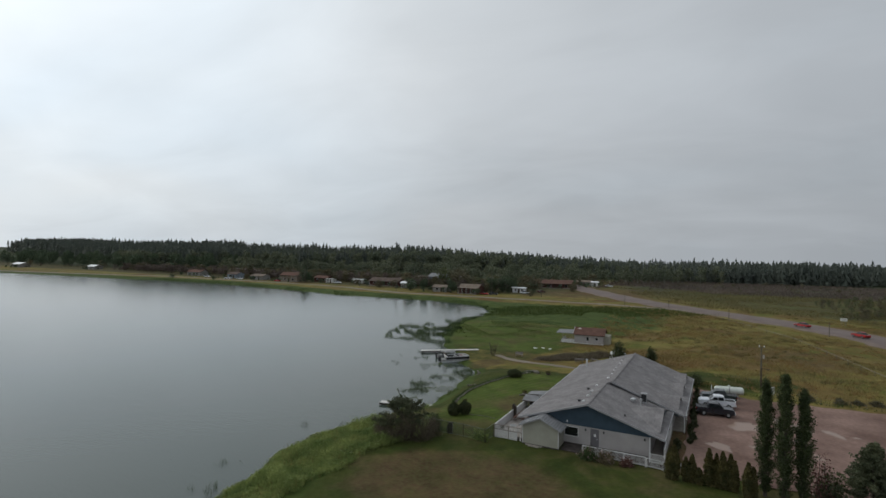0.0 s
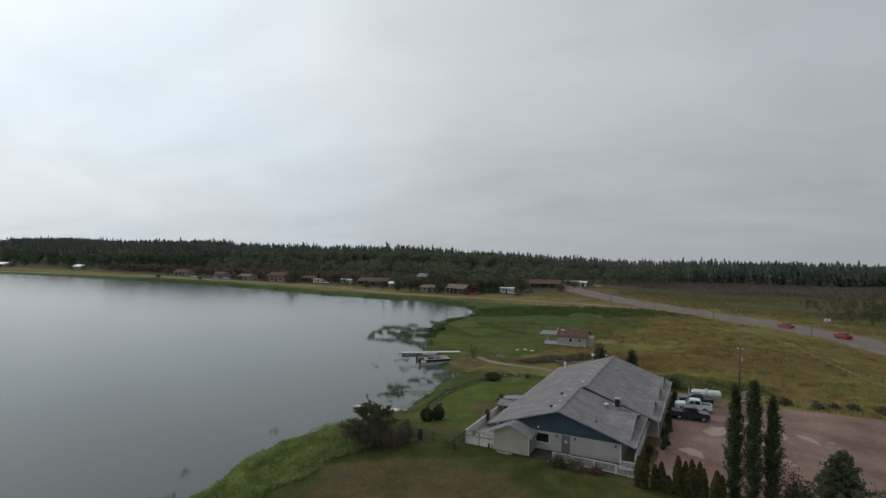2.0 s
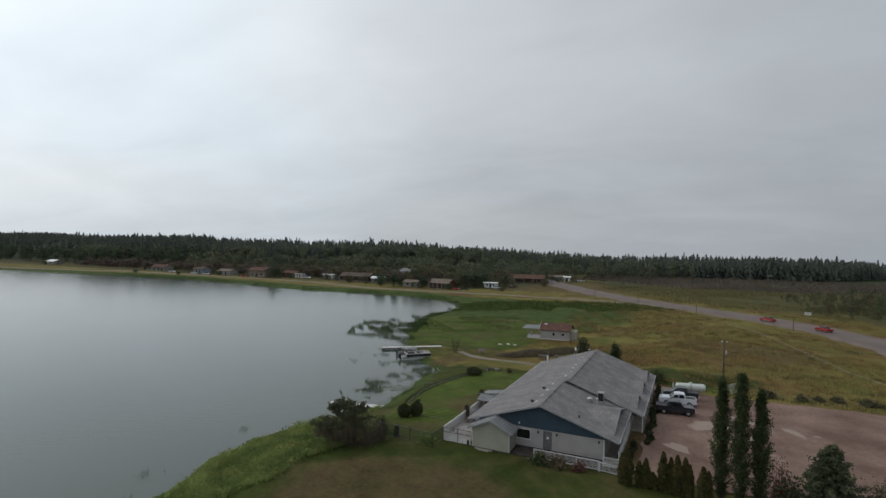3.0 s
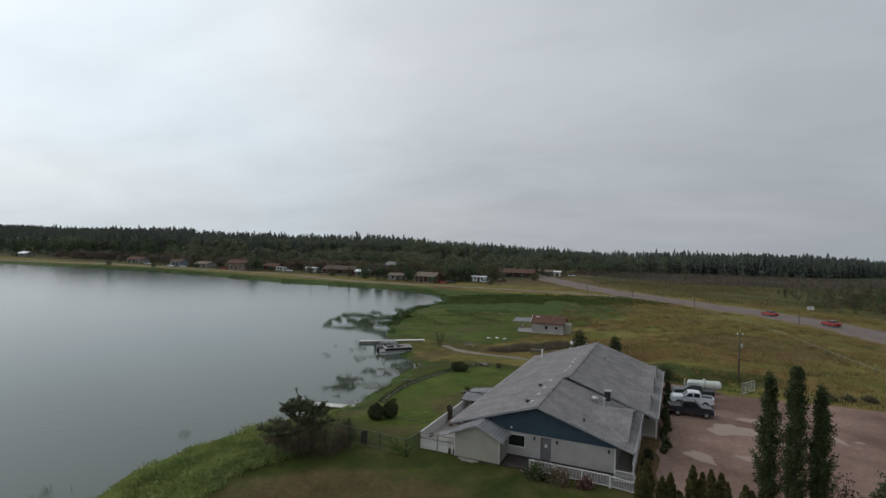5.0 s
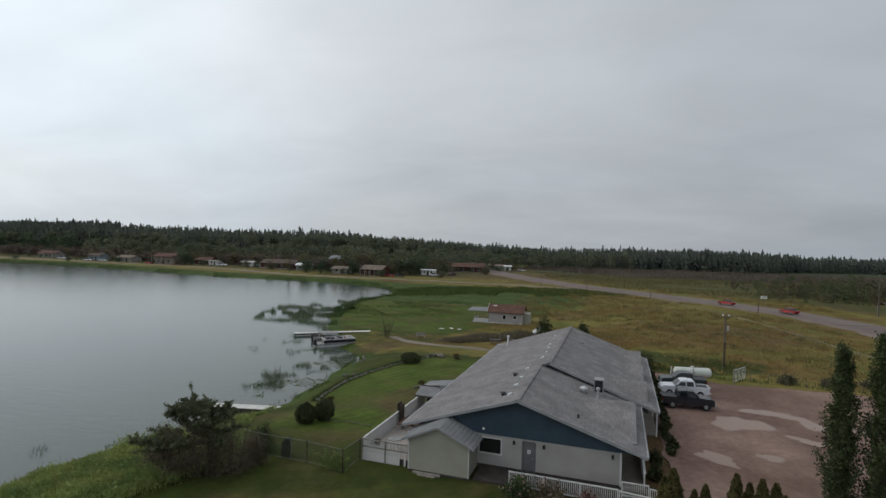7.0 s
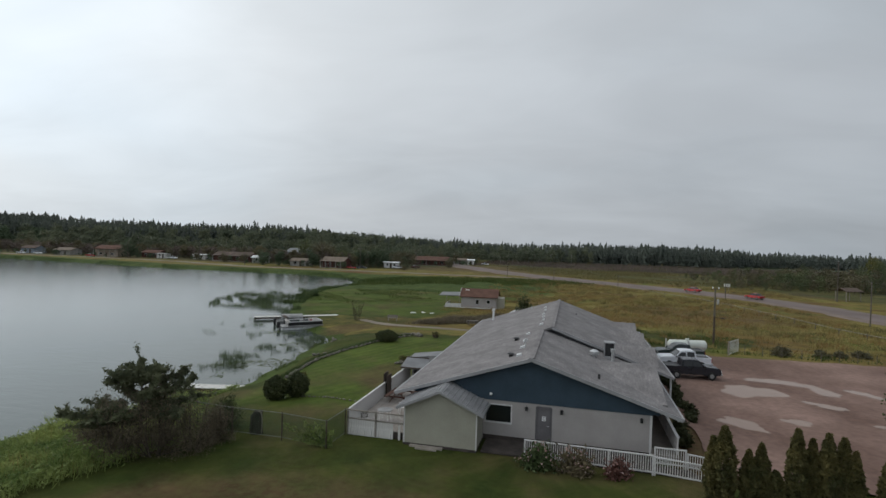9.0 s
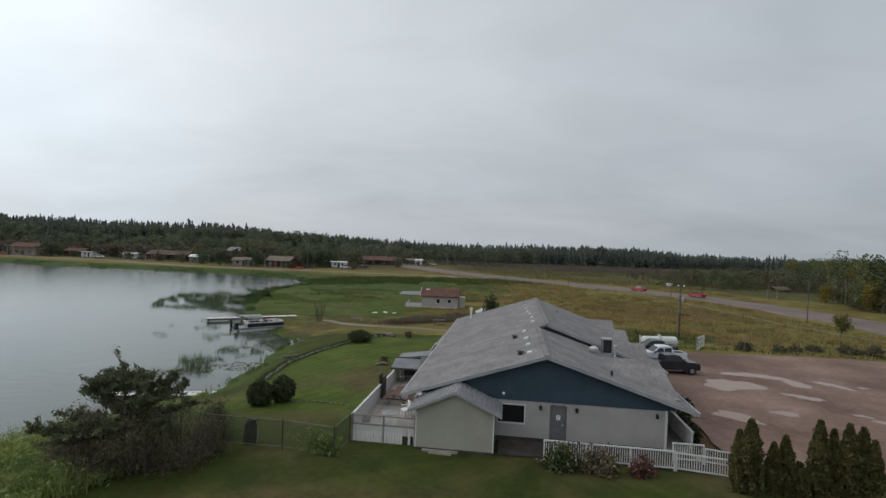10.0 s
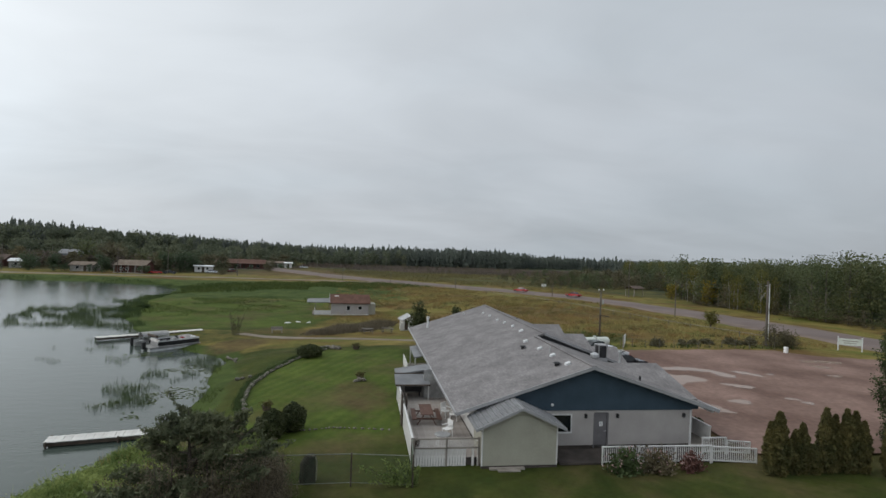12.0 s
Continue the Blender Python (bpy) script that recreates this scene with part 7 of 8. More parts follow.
for a, f, q, rise in ARMS:
    a = radians(a)
    root = np.array((0.08, 0.08, ph * (f - 0.08)))
    mid = root + np.array((0.55 * q * math.cos(a), 0.55 * q * math.sin(a), 0.35 * q * rise))
    tip = root + np.array((q * math.cos(a), q * math.sin(a), q * rise))
    paths += [(tuple(root), tuple(mid)), (tuple(mid), tuple(tip))]
    for k in range(int(9 + 7 * q)):
        u = g.uniform(0.12, 1.05)
        p = root + (mid - root) * min(1, u / 0.55) + (tip - mid) * max(0, (u - 0.55) / 0.45)
        d = np.array((g.normal(0, 0.32), g.normal(0, 0.32), abs(g.normal(0.12, 0.22)))) + 0.25 * np.array((math.cos(a), math.sin(a), 0.2))
        tips.append((tuple(p), tuple(p + d)))
tagged(part("bough_frame", limbs(paths, 0.05, 0.02, 5), M_BARK, pine), kind="stuff")
tagged(part("twigs", limbs(tips, 0.014, 0.006, 3), M_BARK, pine), kind="stuff")
raw("needles", *leaves(branch_points(g, tips, 52, 0.06), 0.075, g, 0.0, 2.8), L_NEEDLE, pine)
for i, (dx, dy, rx, h, leaf) in enumerate(((-1.6, -0.7, 1.7, 2.7, L_BRUSH), (-0.2, -1.1, 1.9, 3.3, L_BRUSH), (1.3, -0.4, 2.0, 3.5, L_BRUSH), (2.6, 0.9, 1.7, 3.0, L_BRUSH), (0.6, 1.0, 1.9, 3.7, L_BRUSH), (2.3, 4.3, 1.0, 2.1, L_SHRUB), (3.0, 2.4, 1.0, 2.0, L_BRUSH), (-2.9, 0.4, 1.2, 1.5, L_BROWN))):
    shrub(px + dx, py + dy, rx, rx * 0.9, h, 90 + i, leaf, "tangled dark brown brush on the lake bank" if leaf is not L_SHRUB else "dark green bush behind the brush", 6200, 0.052, "brush", "brush under the pine")

sap = thing("bare_sapling", pose(-30.6, 46.5, gz(-30.6, 46.5)), "thin half-bare sapling beside the path", "tree")
paths = [((0.1 * i - 0.4, 0.05 * (i % 3), 0), (0.22 * i - 0.9 + g.uniform(-0.2, 0.2), g.uniform(-0.6, 0.6), g.uniform(1.8, 3.1))) for i in range(9)]
part("stemwork", limbs(paths, 0.03, 0.008, 5), M_BARK, sap)
raw("leaves", *leaves(branch_points(g, paths, 44, 0.15), 0.11, g), L_FAR_OLV, sap)

# creeper on the wire fence
vine = thing("creeper", pose(-10.9, -4.0, 0), "bright green creeper climbing the wire fence", "plant")
paths = [((0.2, 0, 0.05), (g.uniform(-2.4, 0.6), g.uniform(-0.1, 0.1), g.uniform(0.2, 1.35))) for i in range(20)]
part("stemwork", limbs(paths, 0.012, 0.006, 4), M_BARK, vine)
raw("leaves", *leaves(branch_points(g, paths, 90, 0.07), 0.075, g), L_WEED, vine)

# ---- weeds, reeds and grass that nobody could count ----
g = np.random.default_rng(101)


def scatter(n, x0, x1, y0, y1):
    return g.uniform(x0, x1, n), g.uniform(y0, y1, n)


def on_ground(x, y, lift=0.0):
    return np.stack([x, y, ground_z(x, y) + lift], 1)


EDGE_Y = np.array([-70, -40, -24, -17, -12, -9, -6, -3, 1, 5, 9])
EDGE_X = np.array([-18.0, -20.5, -21.7, -21.1, -20.9, -19.8, -18.6, -19.8, -22.5, -25.0, -25.6])
x, y = scatter(21000, -34, -17, -62, 9)
d = inland(x, y)
keep = (d > -0.25) & (x < np.interp(y, EDGE_Y, EDGE_X) + 0.5 * wobble(x, y, 0.9))
x, y, d = x[keep], y[keep], d[keep]
swell = 0.5 + 0.5 * wobble(x + 0.6 * y, y - 0.4 * x, 0.62, 5)
height = (0.16 + 1.35 * swell ** 2.6 + 0.30 * np.maximum(0, wobble(x, y, 2.3, 7))) * np.clip(0.18 + d / 3.6, 0.18, 1.0)
chunks = []
for k in range(10):
    c = on_ground(x, y)
    c[:, 0] += g.normal(0, 0.2, len(x))
    c[:, 1] += g.normal(0, 0.2, len(x))
    c[:, 2] = np.maximum(c[:, 2], WATER) + height * g.uniform(0.1, 1.05, len(x))
    chunks.append(leaves(c, 0.07, g, 0.0, 3.6))
tagged(raw("bank_sedge", *blades(on_ground(np.repeat(x, 3) + g.normal(0, 0.25, 3 * len(x)), np.repeat(y, 3) + g.normal(0, 0.25, 3 * len(x))), np.repeat(height, 3) * 1.1 + 0.1, 0.35, 0.05, g), L_WEED), "long green sedge over the bank weeds", "grass", kind="stuff")
tagged(raw("shore_weeds", *merge(chunks), L_WEED), "rank green weeds along the lake bank", "weeds", kind="stuff")
x, y = scatter(11000, -34, -17, -62, 9)
d = inland(x, y)
keep = (d > 0.4) & (x < np.interp(y, EDGE_Y, EDGE_X)) & (wobble(x, y, 0.8, 2) > 0.1)
tagged(raw("tall_weeds", *blades(on_ground(x[keep], y[keep], 0.0), 0.85, 0.22, 0.045, g), L_STRAW), "straw-coloured tall grass among the bank weeds", "grass", kind="stuff")


def reed_bed(name, n, xr, yr, lo, hi, height, width, thr, freq, leaf, label, seed=0.0, shape=None):
    x, y = scatter(n, *xr, *yr)
    d = inland(x, y)
    keep = (d > lo) & (d < hi) & (wobble(x, y, freq, seed) > thr)
    if shape is not None:
        keep &= spot(x, y, *shape) > g.uniform(0.0, 1.0, n)
    x, y = x[keep], y[keep]
    b = on_ground(x, y)
    b[:, 2] = np.maximum(b[:, 2], WATER - 0.3)
    h = height * (0.75 + 0.35 * wobble(x, y, 0.7, 3)) + np.maximum(0, WATER - b[:, 2])
    return tagged(raw(name, *blades(b, h, 0.12, width, g), leaf), label, "reeds", kind="stuff")


reed_bed("reeds", 34000, (-74, -42), (50, 94), -9, 1.5, 1.0, 0.04, 0.2, 0.5, L_REED, "dark reeds standing in the shallows", 1.0)
reed_bed("reeds", 9000, (-38, -28), (12, 26), -9.5, 0.3, 0.85, 0.035, 0.05, 1.3, L_REED, "dark clumps of reeds before the dock", 2.0, (-33.2, 18.5, 2.8, 4.4, 20))
reed_bed("reeds", 12000, (-38, -26), (18, 36), -7.0, 0.2, 0.65, 0.04, 0.0, 0.8, L_REED, "low reeds along the shallows by the boat", 2.6, (-31.6, 27.0, 2.6, 8.0, -14))
reed_bed("reeds", 5000, (-50, -38), (30, 48), -14, -1.0, 0.8, 0.035, 0.35, 0.8, L_REED, "thin reeds in front of the dock", 2.2)
reed_bed("reeds", 9000, (-40, -28), (-30, 8), -5, -0.6, 0.7, 0.04, 0.62, 0.8, L_REED, "few reed clumps off the bank", 3.0)
reed_bed("reeds", 14000, (-74, -52), (56, 78), -16, 1.0, 1.0, 0.05, -0.1, 0.6, L_REED, "dark reed spit off the grassy shore", 4.0)
reed_bed("reeds", 9000, (-72, -55), (90, 136), -1.5, 3, 0.8, 0.09, 0.1, 0.4, L_REED, "scattered reeds at the head of the bay", 4.4)
reed_bed("reeds", 16000, (-66, -46), (66, 108), -2.0, 2.2, 0.85, 0.07, -0.3, 0.5, L_REED, "thick green reeds fringing the bay", 4.9)
reed_bed("reeds", 42000, (-340, -66), (126, 164), -1.6, 4.5, 0.8, 0.15, -0.2, 0.2, L_REED, "reed fringe along the far shore", 5.0)
reed_bed("marsh_grass", 52000, (-72, 20), (94, 168), 2, 80, 0.85, 0.16, -0.5, 0.10, L_MARSH, "lush green marsh grass", 6.0, (-32, 133, 44, 14, 27))
reed_bed("reeds", 5000, (-56, -28), (80, 96), 1, 60, 0.7, 0.09, -0.9, 0.4, L_REED, "dark line of sedge along a ditch", 3.3, (-42, 88, 11, 0.7, 24))
reed_bed("marsh_grass", 26000, (-66, -20), (66, 104), 0.5, 60, 0.3, 0.07, -0.1, 0.3, L_MARSH, "green rough grass behind the reeds", 7.0, (-44, 84, 20, 14, 40))
x, y = scatter(6500, -44, -26.5, 12, 37)
d = inland(x, y)
keep = (d < -0.1) & (d > -7.0) & (wobble(x, y, 0.6, 1.3) + 0.5 * wobble(x, y, 2.4, 2) > 0.25 - 0.12 * np.minimum(0, d + 4))
c = np.stack([x[keep], y[keep], np.full(keep.sum(), WATER + 0.006)], 1)
n = len(c)
r = g.uniform(0.05, 0.15, n)
ang = np.arange(6) * math.pi / 3
v = c[:, None, :] + np.stack([np.cos(ang)[None] * r[:, None], np.sin(ang)[None] * r[:, None], np.zeros((n, 6))], -1)
tagged(raw("lily_pads", v.reshape(-1, 3), np.arange(6 * n).reshape(-1, 6), L_MARSH), "floating lily pads in the shallows", "water plants", kind="stuff")

row = np.array([(-21.9, 10.4), (-22.6, 13.2), (-22.9, 16), (-22.8, 18.8), (-22.4, 21.3), (-21.7, 23.8), (-20.8, 26.0), (-19.8, 28.2), (-18.5, 30.6), (-17.6, 32.6)])
f = g.uniform(0, 9, 5200)
x, y = np.interp(f, np.arange(10), row[:, 0]) + g.normal(0, 0.22, 5200), np.interp(f, np.arange(10), row[:, 1]) + g.normal(0, 0.22, 5200)
tagged(raw("edging_grass", *blades(on_ground(x, y), 0.34, 0.35, 0.045, g), L_REED), "uncut dark grass along the stone edging", "grass", kind="stuff")
x, y = scatter(26000, -45, -17, 4, 56)
d = inland(x, y)
keep = (d > -0.9) & (d < 0.6 + 1.3 * wobble(x, y, 0.5, 2)) & (wobble(x, y, 1.2, 5) > -0.4)
b = on_ground(x[keep], y[keep])
b[:, 2] = np.maximum(b[:, 2], WATER - 0.05)
tagged(raw("bank_grass", *blades(b, 0.42, 0.3, 0.05, g), L_MARSH), "rough green grass fringing the water edge", "grass", kind="stuff")
x, y = scatter(150000, -22, 62, 34, 158)
keep = (wobble(x, y, 0.16, 8) + 0.5 * wobble(x, y, 0.6, 9) > -0.2) & ((x > -6) | (y > 62)) & (inland(x, y) > 3) & (to_line(x, y, np.array(HIGHWAY, float))[0] > 10.5)
brown = 0.6 * np.maximum(spot(x, y, 12, 62, 20, 11, 12), np.maximum(0.6 * spot(x, y, 36, 78, 12, 9, -40), 0.6 * spot(x, y, -2, 92, 12, 6, 10))) > g.uniform(0.0, 1.0, len(x))
lush = (spot(x, y, 13, 40.0, 12, 7.0, 8) > 0.4) | ((y > 100) & (x < -2)) | ((y < 36) & (x < 20))
tall = 0.16 + 0.42 * np.maximum(0, wobble(x, y, 0.33, 8) + 0.4 * wobble(x, y, 1.1, 3))
k1, k2 = keep & ~brown & ~lush, keep & brown & ~lush
tagged(raw("field_grass", *blades(on_ground(x[k1], y[k1]), tall[k1], 0.45, 0.085, g), L_STRAW), "dry yellowish tall grass over the field", "grass", kind="stuff")
tagged(raw("brown_grass", *blades(on_ground(x[k2], y[k2]), tall[k2] + 0.12, 0.45, 0.10, g), L_TUSSOCK), "reddish-brown dead grass in the field", "grass", kind="stuff")
x, y = scatter(11000, 0, 46, 32.6, 44)
keep = (spot(x, y, 13, 40, 11, 5, 8) > g.uniform(0.1, 1.0, 11000)) & (wobble(x, y, 0.5, 4) > -0.3) | (smooth(35.2, 33.4, y) * (0.6 + 0.4 * wobble(x, y, 0.5, 4)) > g.uniform(0.2, 1.0, 11000))
tagged(raw("edge_weeds", *blades(on_ground(x[keep], y[keep]), 0.25 + 0.3 * (wobble(x[keep], y[keep], 0.9, 6) > 0.2), 0.35, 0.08, g), L_MARSH), "green weeds behind the parking lot", "weeds", kind="stuff")
x, y = scatter(26000, -24, -4, 44, 65)
keep = spot(x, y, -14.2, 54.5, 10.5, 2.9, 52) > g.uniform(0.1, 0.9, 26000)
tagged(raw("dark_scrub", *blades(on_ground(x[keep], y[keep]), 0.3 + 0.75 * spot(x[keep], y[keep], -14.2, 54.5, 10.5, 2.9, 52) * (0.75 + 0.4 * wobble(x[keep], y[keep], 0.6, 2)), 0.4, 0.10, g), L_BRUSH), "low dark brown scrub before the cabin", "scrub", kind="stuff")
x, y = scatter(26000, -50, 190, 246, 345)
keep = wobble(x, y, 0.05, 3) + smooth(255, 300, y) > 0.2
x, y = x[keep], y[keep]
tagged(raw("meadow_scrub", *blades(on_ground(x, y), 1.4, 0.4, 0.4, g), L_PURPLE), "greyish purple-brown scrub over the far meadow", "scrub", kind="stuff")

x, y = scatter(40000, -60, 150, 160, 262)
keep = (to_line(x, y, np.array(HIGHWAY, float))[0] > 10) & (x + 0.55 * y > 95) & (wobble(x, y, 0.06, 5) + 0.5 * wobble(x, y, 0.21, 2) > -0.35)
x, y = x[keep], y[keep]
tagged(raw("meadow_grass", *blades(on_ground(x, y), 0.75 + 0.4 * wobble(x, y, 0.1, 1), 0.5, 0.22, g), L_MEADOW), "rough olive grass beyond the highway", "grass", kind="stuff")
# tussocks over the field
cx, cy = scatter(1500, -20, 60, 36, 152)
keep = (to_line(cx, cy, np.array(HIGHWAY, float))[0] > 11) & ((cx > -6) | (cy > 62)) & (inland(cx, cy) > 4) & (wobble(cx, cy, 0.12, 4) > -0.5)
cx, cy = cx[keep], cy[keep]
rr = g.uniform(0.25, 0.95, len(cx))
x = np.repeat(cx, 42) + g.normal(0, 1, 42 * len(cx)) * np.repeat(rr, 42)
y = np.repeat(cy, 42) + g.normal(0, 1, 42 * len(cx)) * np.repeat(rr, 42)
for k, (leaf, what) in enumerate(((L_MEADOW, "olive weed tussocks over the field"), (L_STRAW, "straw-yellow grass tussocks over the field"), (L_TUSSOCK, "brown dock and weed tussocks over the field"))):
    m3 = np.repeat(np.arange(len(cx)) % 3 == k, 42)
    tagged(raw("tussocks", *blades(on_ground(x[m3], y[m3]), np.repeat(0.35 + 0.4 * rr, 42)[m3], 0.4, 0.07, g), leaf), what, "grass", kind="stuff")


# ---- woods ----
g = np.random.default_rng(202)


def conifer_proto(layers=9, boughs=5):
    """A spruce of unit height: tiers of drooping pointed boughs round a stem."""
    tris = []
    for i in range(layers):
        f = i / layers
        z = 0.12 + 0.86 * f
        r = 0.17 * (1.06 - f) ** 0.62 * g.uniform(0.75, 1.2)
        for k in range(boughs):
            a = 2 * math.pi * (k + g.uniform(-0.3, 0.3)) / boughs + i
            q = r * g.uniform(0.55, 1.25)
            top = (0, 0, z + 0.10)
            l = (q * math.cos(a - 0.42), q * math.sin(a - 0.42), z - 0.035)
            s = (q * math.cos(a + 0.42), q * math.sin(a + 0.42), z - 0.035)
            tris.append((top, l, s))
    tris.append(((0, 0, 1.0), (0.024, 0, 0.88), (-0.024, 0, 0.88)))
    tris += [((0.015, 0, 0), (-0.008, 0.012, 0), (0, 0, 0.5)), ((-0.008, 0.012, 0), (-0.008, -0.012, 0), (0, 0, 0.5)), ((-0.008, -0.012, 0), (0.015, 0, 0), (0, 0, 0.5))]
    v = np.array(tris, float).reshape(-1, 3)
    return v, np.arange(len(v)).reshape(-1, 3)


def plant(protos, pts, heights, widths):
    """Copies of the prototypes, turned and sized, joined into one pair of arrays."""
    chunks = []
    for p, h, w in zip(pts, heights, widths):
        v, f = protos[g.integers(len(protos))]
        a = g.uniform(0, 2 * math.pi)
        c, s = math.cos(a), math.sin(a)
        q = np.stack([(v[:, 0] * c - v[:, 1] * s) * w, (v[:, 0] * s + v[:, 1] * c) * w, v[:, 2] * h], 1) + p
        chunks.append((q, f))
    return merge(chunks)


def along(line, n, depth, back=1.0):
    """Random places in a belt that begins at the line and reaches back to its left."""
    line = np.array(line, float)
    seg = np.diff(line, axis=0)
    L = np.hypot(seg[:, 0], seg[:, 1])
    i = g.choice(len(L), n, p=L / L.sum())
    f = g.uniform(0, 1, n)[:, None]
    nrm = np.stack([-seg[i, 1], seg[i, 0]], 1) / L[i][:, None]
    dd = (g.uniform(0, 1, n) ** 1.3 * depth * back)[:, None]
    p = line[i] + seg[i] * f + nrm * dd
    return p[:, 0], p[:, 1]


CON = [conifer_proto() for i in range(5)]
BACK = [(-900, 320), (-520, 255), (-440, 232), (-330, 265), (-250, 305), (-170, 335), (-100, 348), (-40, 345), (20, 340), (85, 352), (130, 400), (260, 490), (520, 620)]
x, y = along(BACK, 8200, 90)
hh = g.uniform(10.0, 13.8, len(x)) + 1.2 * smooth(-60, 0, x) * smooth(160, 90, x) + 5.2 * smooth(-130, -330, x) + g.uniform(0.5, 3.2, len(x)) * (g.uniform(0, 1, len(x)) > 0.9) + 1.8 * wobble(x, y, 0.021, 1) - 2.5 * (g.uniform(0, 1, len(x)) > 0.7)
tagged(raw("conifer_forest", *plant(CON, on_ground(x, y, -0.3), hh, hh * g.uniform(0.75, 1.35, len(x))), L_HAZED_CON), "dense dark spruce forest on the horizon", "forest", kind="stuff")

x, y = g.uniform(-1100, 700, 1500), g.uniform(0, 1, 1500) * 260 + 440
hh = g.uniform(11, 17, len(x))
tagged(raw("distant_forest", *plant(CON[:2], on_ground(x, y, -0.3), hh, hh * g.uniform(0.9, 1.5, len(x))), L_HAZED_CON), "dark spruce forest behind the first rows", "forest", kind="stuff")


def broad_proto(n=260, size=0.075, low=0.25, lumps=11, loose=0.075):
    """A broadleaf tree of unit height: stem and limbs as thin blades, leaves in uneven clumps."""
    cl = []
    for k in range(lumps):
        a, e = g.uniform(0, 2 * math.pi), g.uniform(0, 1)
        z = low + (0.93 - low) * e
        r = 0.20 * math.sin(math.pi * min(1, 0.25 + 0.72 * e)) * g.uniform(0.4, 1.1)
        cl.append((r * math.cos(a), r * math.sin(a), z))
    cl = np.array(cl)
    c = cl[g.integers(len(cl), size=n)] + g.normal(size=(n, 3)) * np.array([loose, loose, 0.07])
    c[:, 2] = np.clip(c[:, 2], 0.08, 1.02)
    return leaves(c, size, g)


def stem_proto():
    quads = []
    for a in (0, math.pi / 2):
        dx, dy = 0.012 * math.cos(a), 0.012 * math.sin(a)
        quads.append(((-dx, -dy, 0), (dx, dy, 0), (dx * 0.3, dy * 0.3, 0.85), (-dx * 0.3, -dy * 0.3, 0.85)))
    for k in range(5):
        a, z = g.uniform(0, 6.28), g.uniform(0.25, 0.6)
        e = (0.16 * math.cos(a), 0.16 * math.sin(a), z + 0.22)
        quads.append(((0, 0, z), (0, 0, z + 0.015), (e[0], e[1], e[2] + 0.004), e))
    v = np.array(quads, float).reshape(-1, 3)
    return v, np.arange(len(v)).reshape(-1, 4)


BROAD = [broad_proto(280, 0.055) for i in range(9)]
FINE = [broad_proto(620, 0.033, 0.12, 15, 0.09) for i in range(8)]
STEM = [stem_proto() for i in range(3)]


def broad_wood(name, x, y, hh, ww, leaf, label, bark=None, protos=None):
    p = on_ground(x, y, -0.1)
    tagged(raw(name, *plant(protos or BROAD, p, hh, ww), leaf), label, "woods", kind="stuff")
    tagged(raw(name + "_stems", *plant(STEM, p, hh, ww), bark or M_BIRCH), "pale stems of " + label, "woods", kind="stuff")


RIGHT = [(150, 290), (122, 205), (100, 152), (82, 118), (77, 96), (81, 76), (86, 55), (92, 20), (98, -60)]
DENSE = [broad_proto(2100, 0.0175, 0.04, 16, 0.1) for i in range(7)]
for leaf, count, lift_h, label in ((L_WOOD, 120, 0.4, "dark green broadleaf wood beyond the highway"), (L_FAR_DEC, 120, 0.0, "mixed green broadleaf wood beyond the highway")):
    x, y = along(RIGHT[::-1], count, 24, -1.0)
    hh = g.uniform(9.5, 13.0, len(x)) + lift_h + 2.6 * smooth(92, 66, y) - 2.0 * smooth(118, 170, y)
    ww = hh * g.uniform(0.8, 1.1, len(x))
    near = y < 98
    broad_wood("broadleaf_forest", x[near], y[near], hh[near], ww[near], leaf, label, M_GREYBARK, DENSE)
    broad_wood("broadleaf_forest", x[~near], y[~near], hh[~near], ww[~near], leaf, label, M_GREYBARK, FINE)
x, y = along(RIGHT[::-1], 34, 12, -1.0)
hh = g.uniform(7, 12, len(x))
broad_wood("broadleaf_forest", x, y, hh, hh * g.uniform(0.6, 0.9, len(x)), L_LIME, "yellowing aspens at the wood edge", M_BIRCH, FINE)
x, y = along(RIGHT[::-1], 60, 5, -1.0)
x = x - 1.0
p = on_ground(x, y, -0.1)
hh = g.uniform(5, 9, len(x))
tagged(raw("bare_aspens", *plant(STEM, p, hh, hh * 0.6), M_BIRCH), "pale bare aspen stems along the wood edge", "woods", kind="stuff")
x, y = along(RIGHT[::-1], 230, 45, -1.0)
x = x + 14
hh = g.uniform(11.0, 13.8, len(x)) + 2.4 * smooth(92, 66, y) - 2.0 * smooth(118, 170, y)
broad_wood("broadleaf_forest", x, y, hh, hh * g.uniform(0.9, 1.2, len(x)), L_WOOD, "dark green inner wood beyond the highway", M_GREYBARK, FINE)
x, y = along(RIGHT[::-1], 130, 7, -1.0)
hh = g.uniform(2.5, 6.5, len(x))
broad_wood("edge_trees", x, y, hh, hh * g.uniform(0.9, 1.4, len(x)), L_FAR_OLV, "olive young trees along the wood edge", M_GREYBARK, [broad_proto(360, 0.04, 0.02) for i in range(5)])
x, y = along(RIGHT[::-1], 110, 6, -1.0)
x = x - 1.5
hh = g.uniform(1.0, 2.6, len(x))
broad_wood("edge_scrub", x, y, hh, hh * g.uniform(1.5, 2.4, len(x)), L_BROWN, "brownish undergrowth along the wood edge", M_BARK, FINE[:3])
x, y = g.uniform(48, 126, 210), g.uniform(148, 222, 210)
hh = g.uniform(2.5, 8.0, 210) * (0.45 + 0.55 * smooth(50, 90, x))
SCRUB = [broad_proto(420, 0.042, 0.02) for i in range(6)]
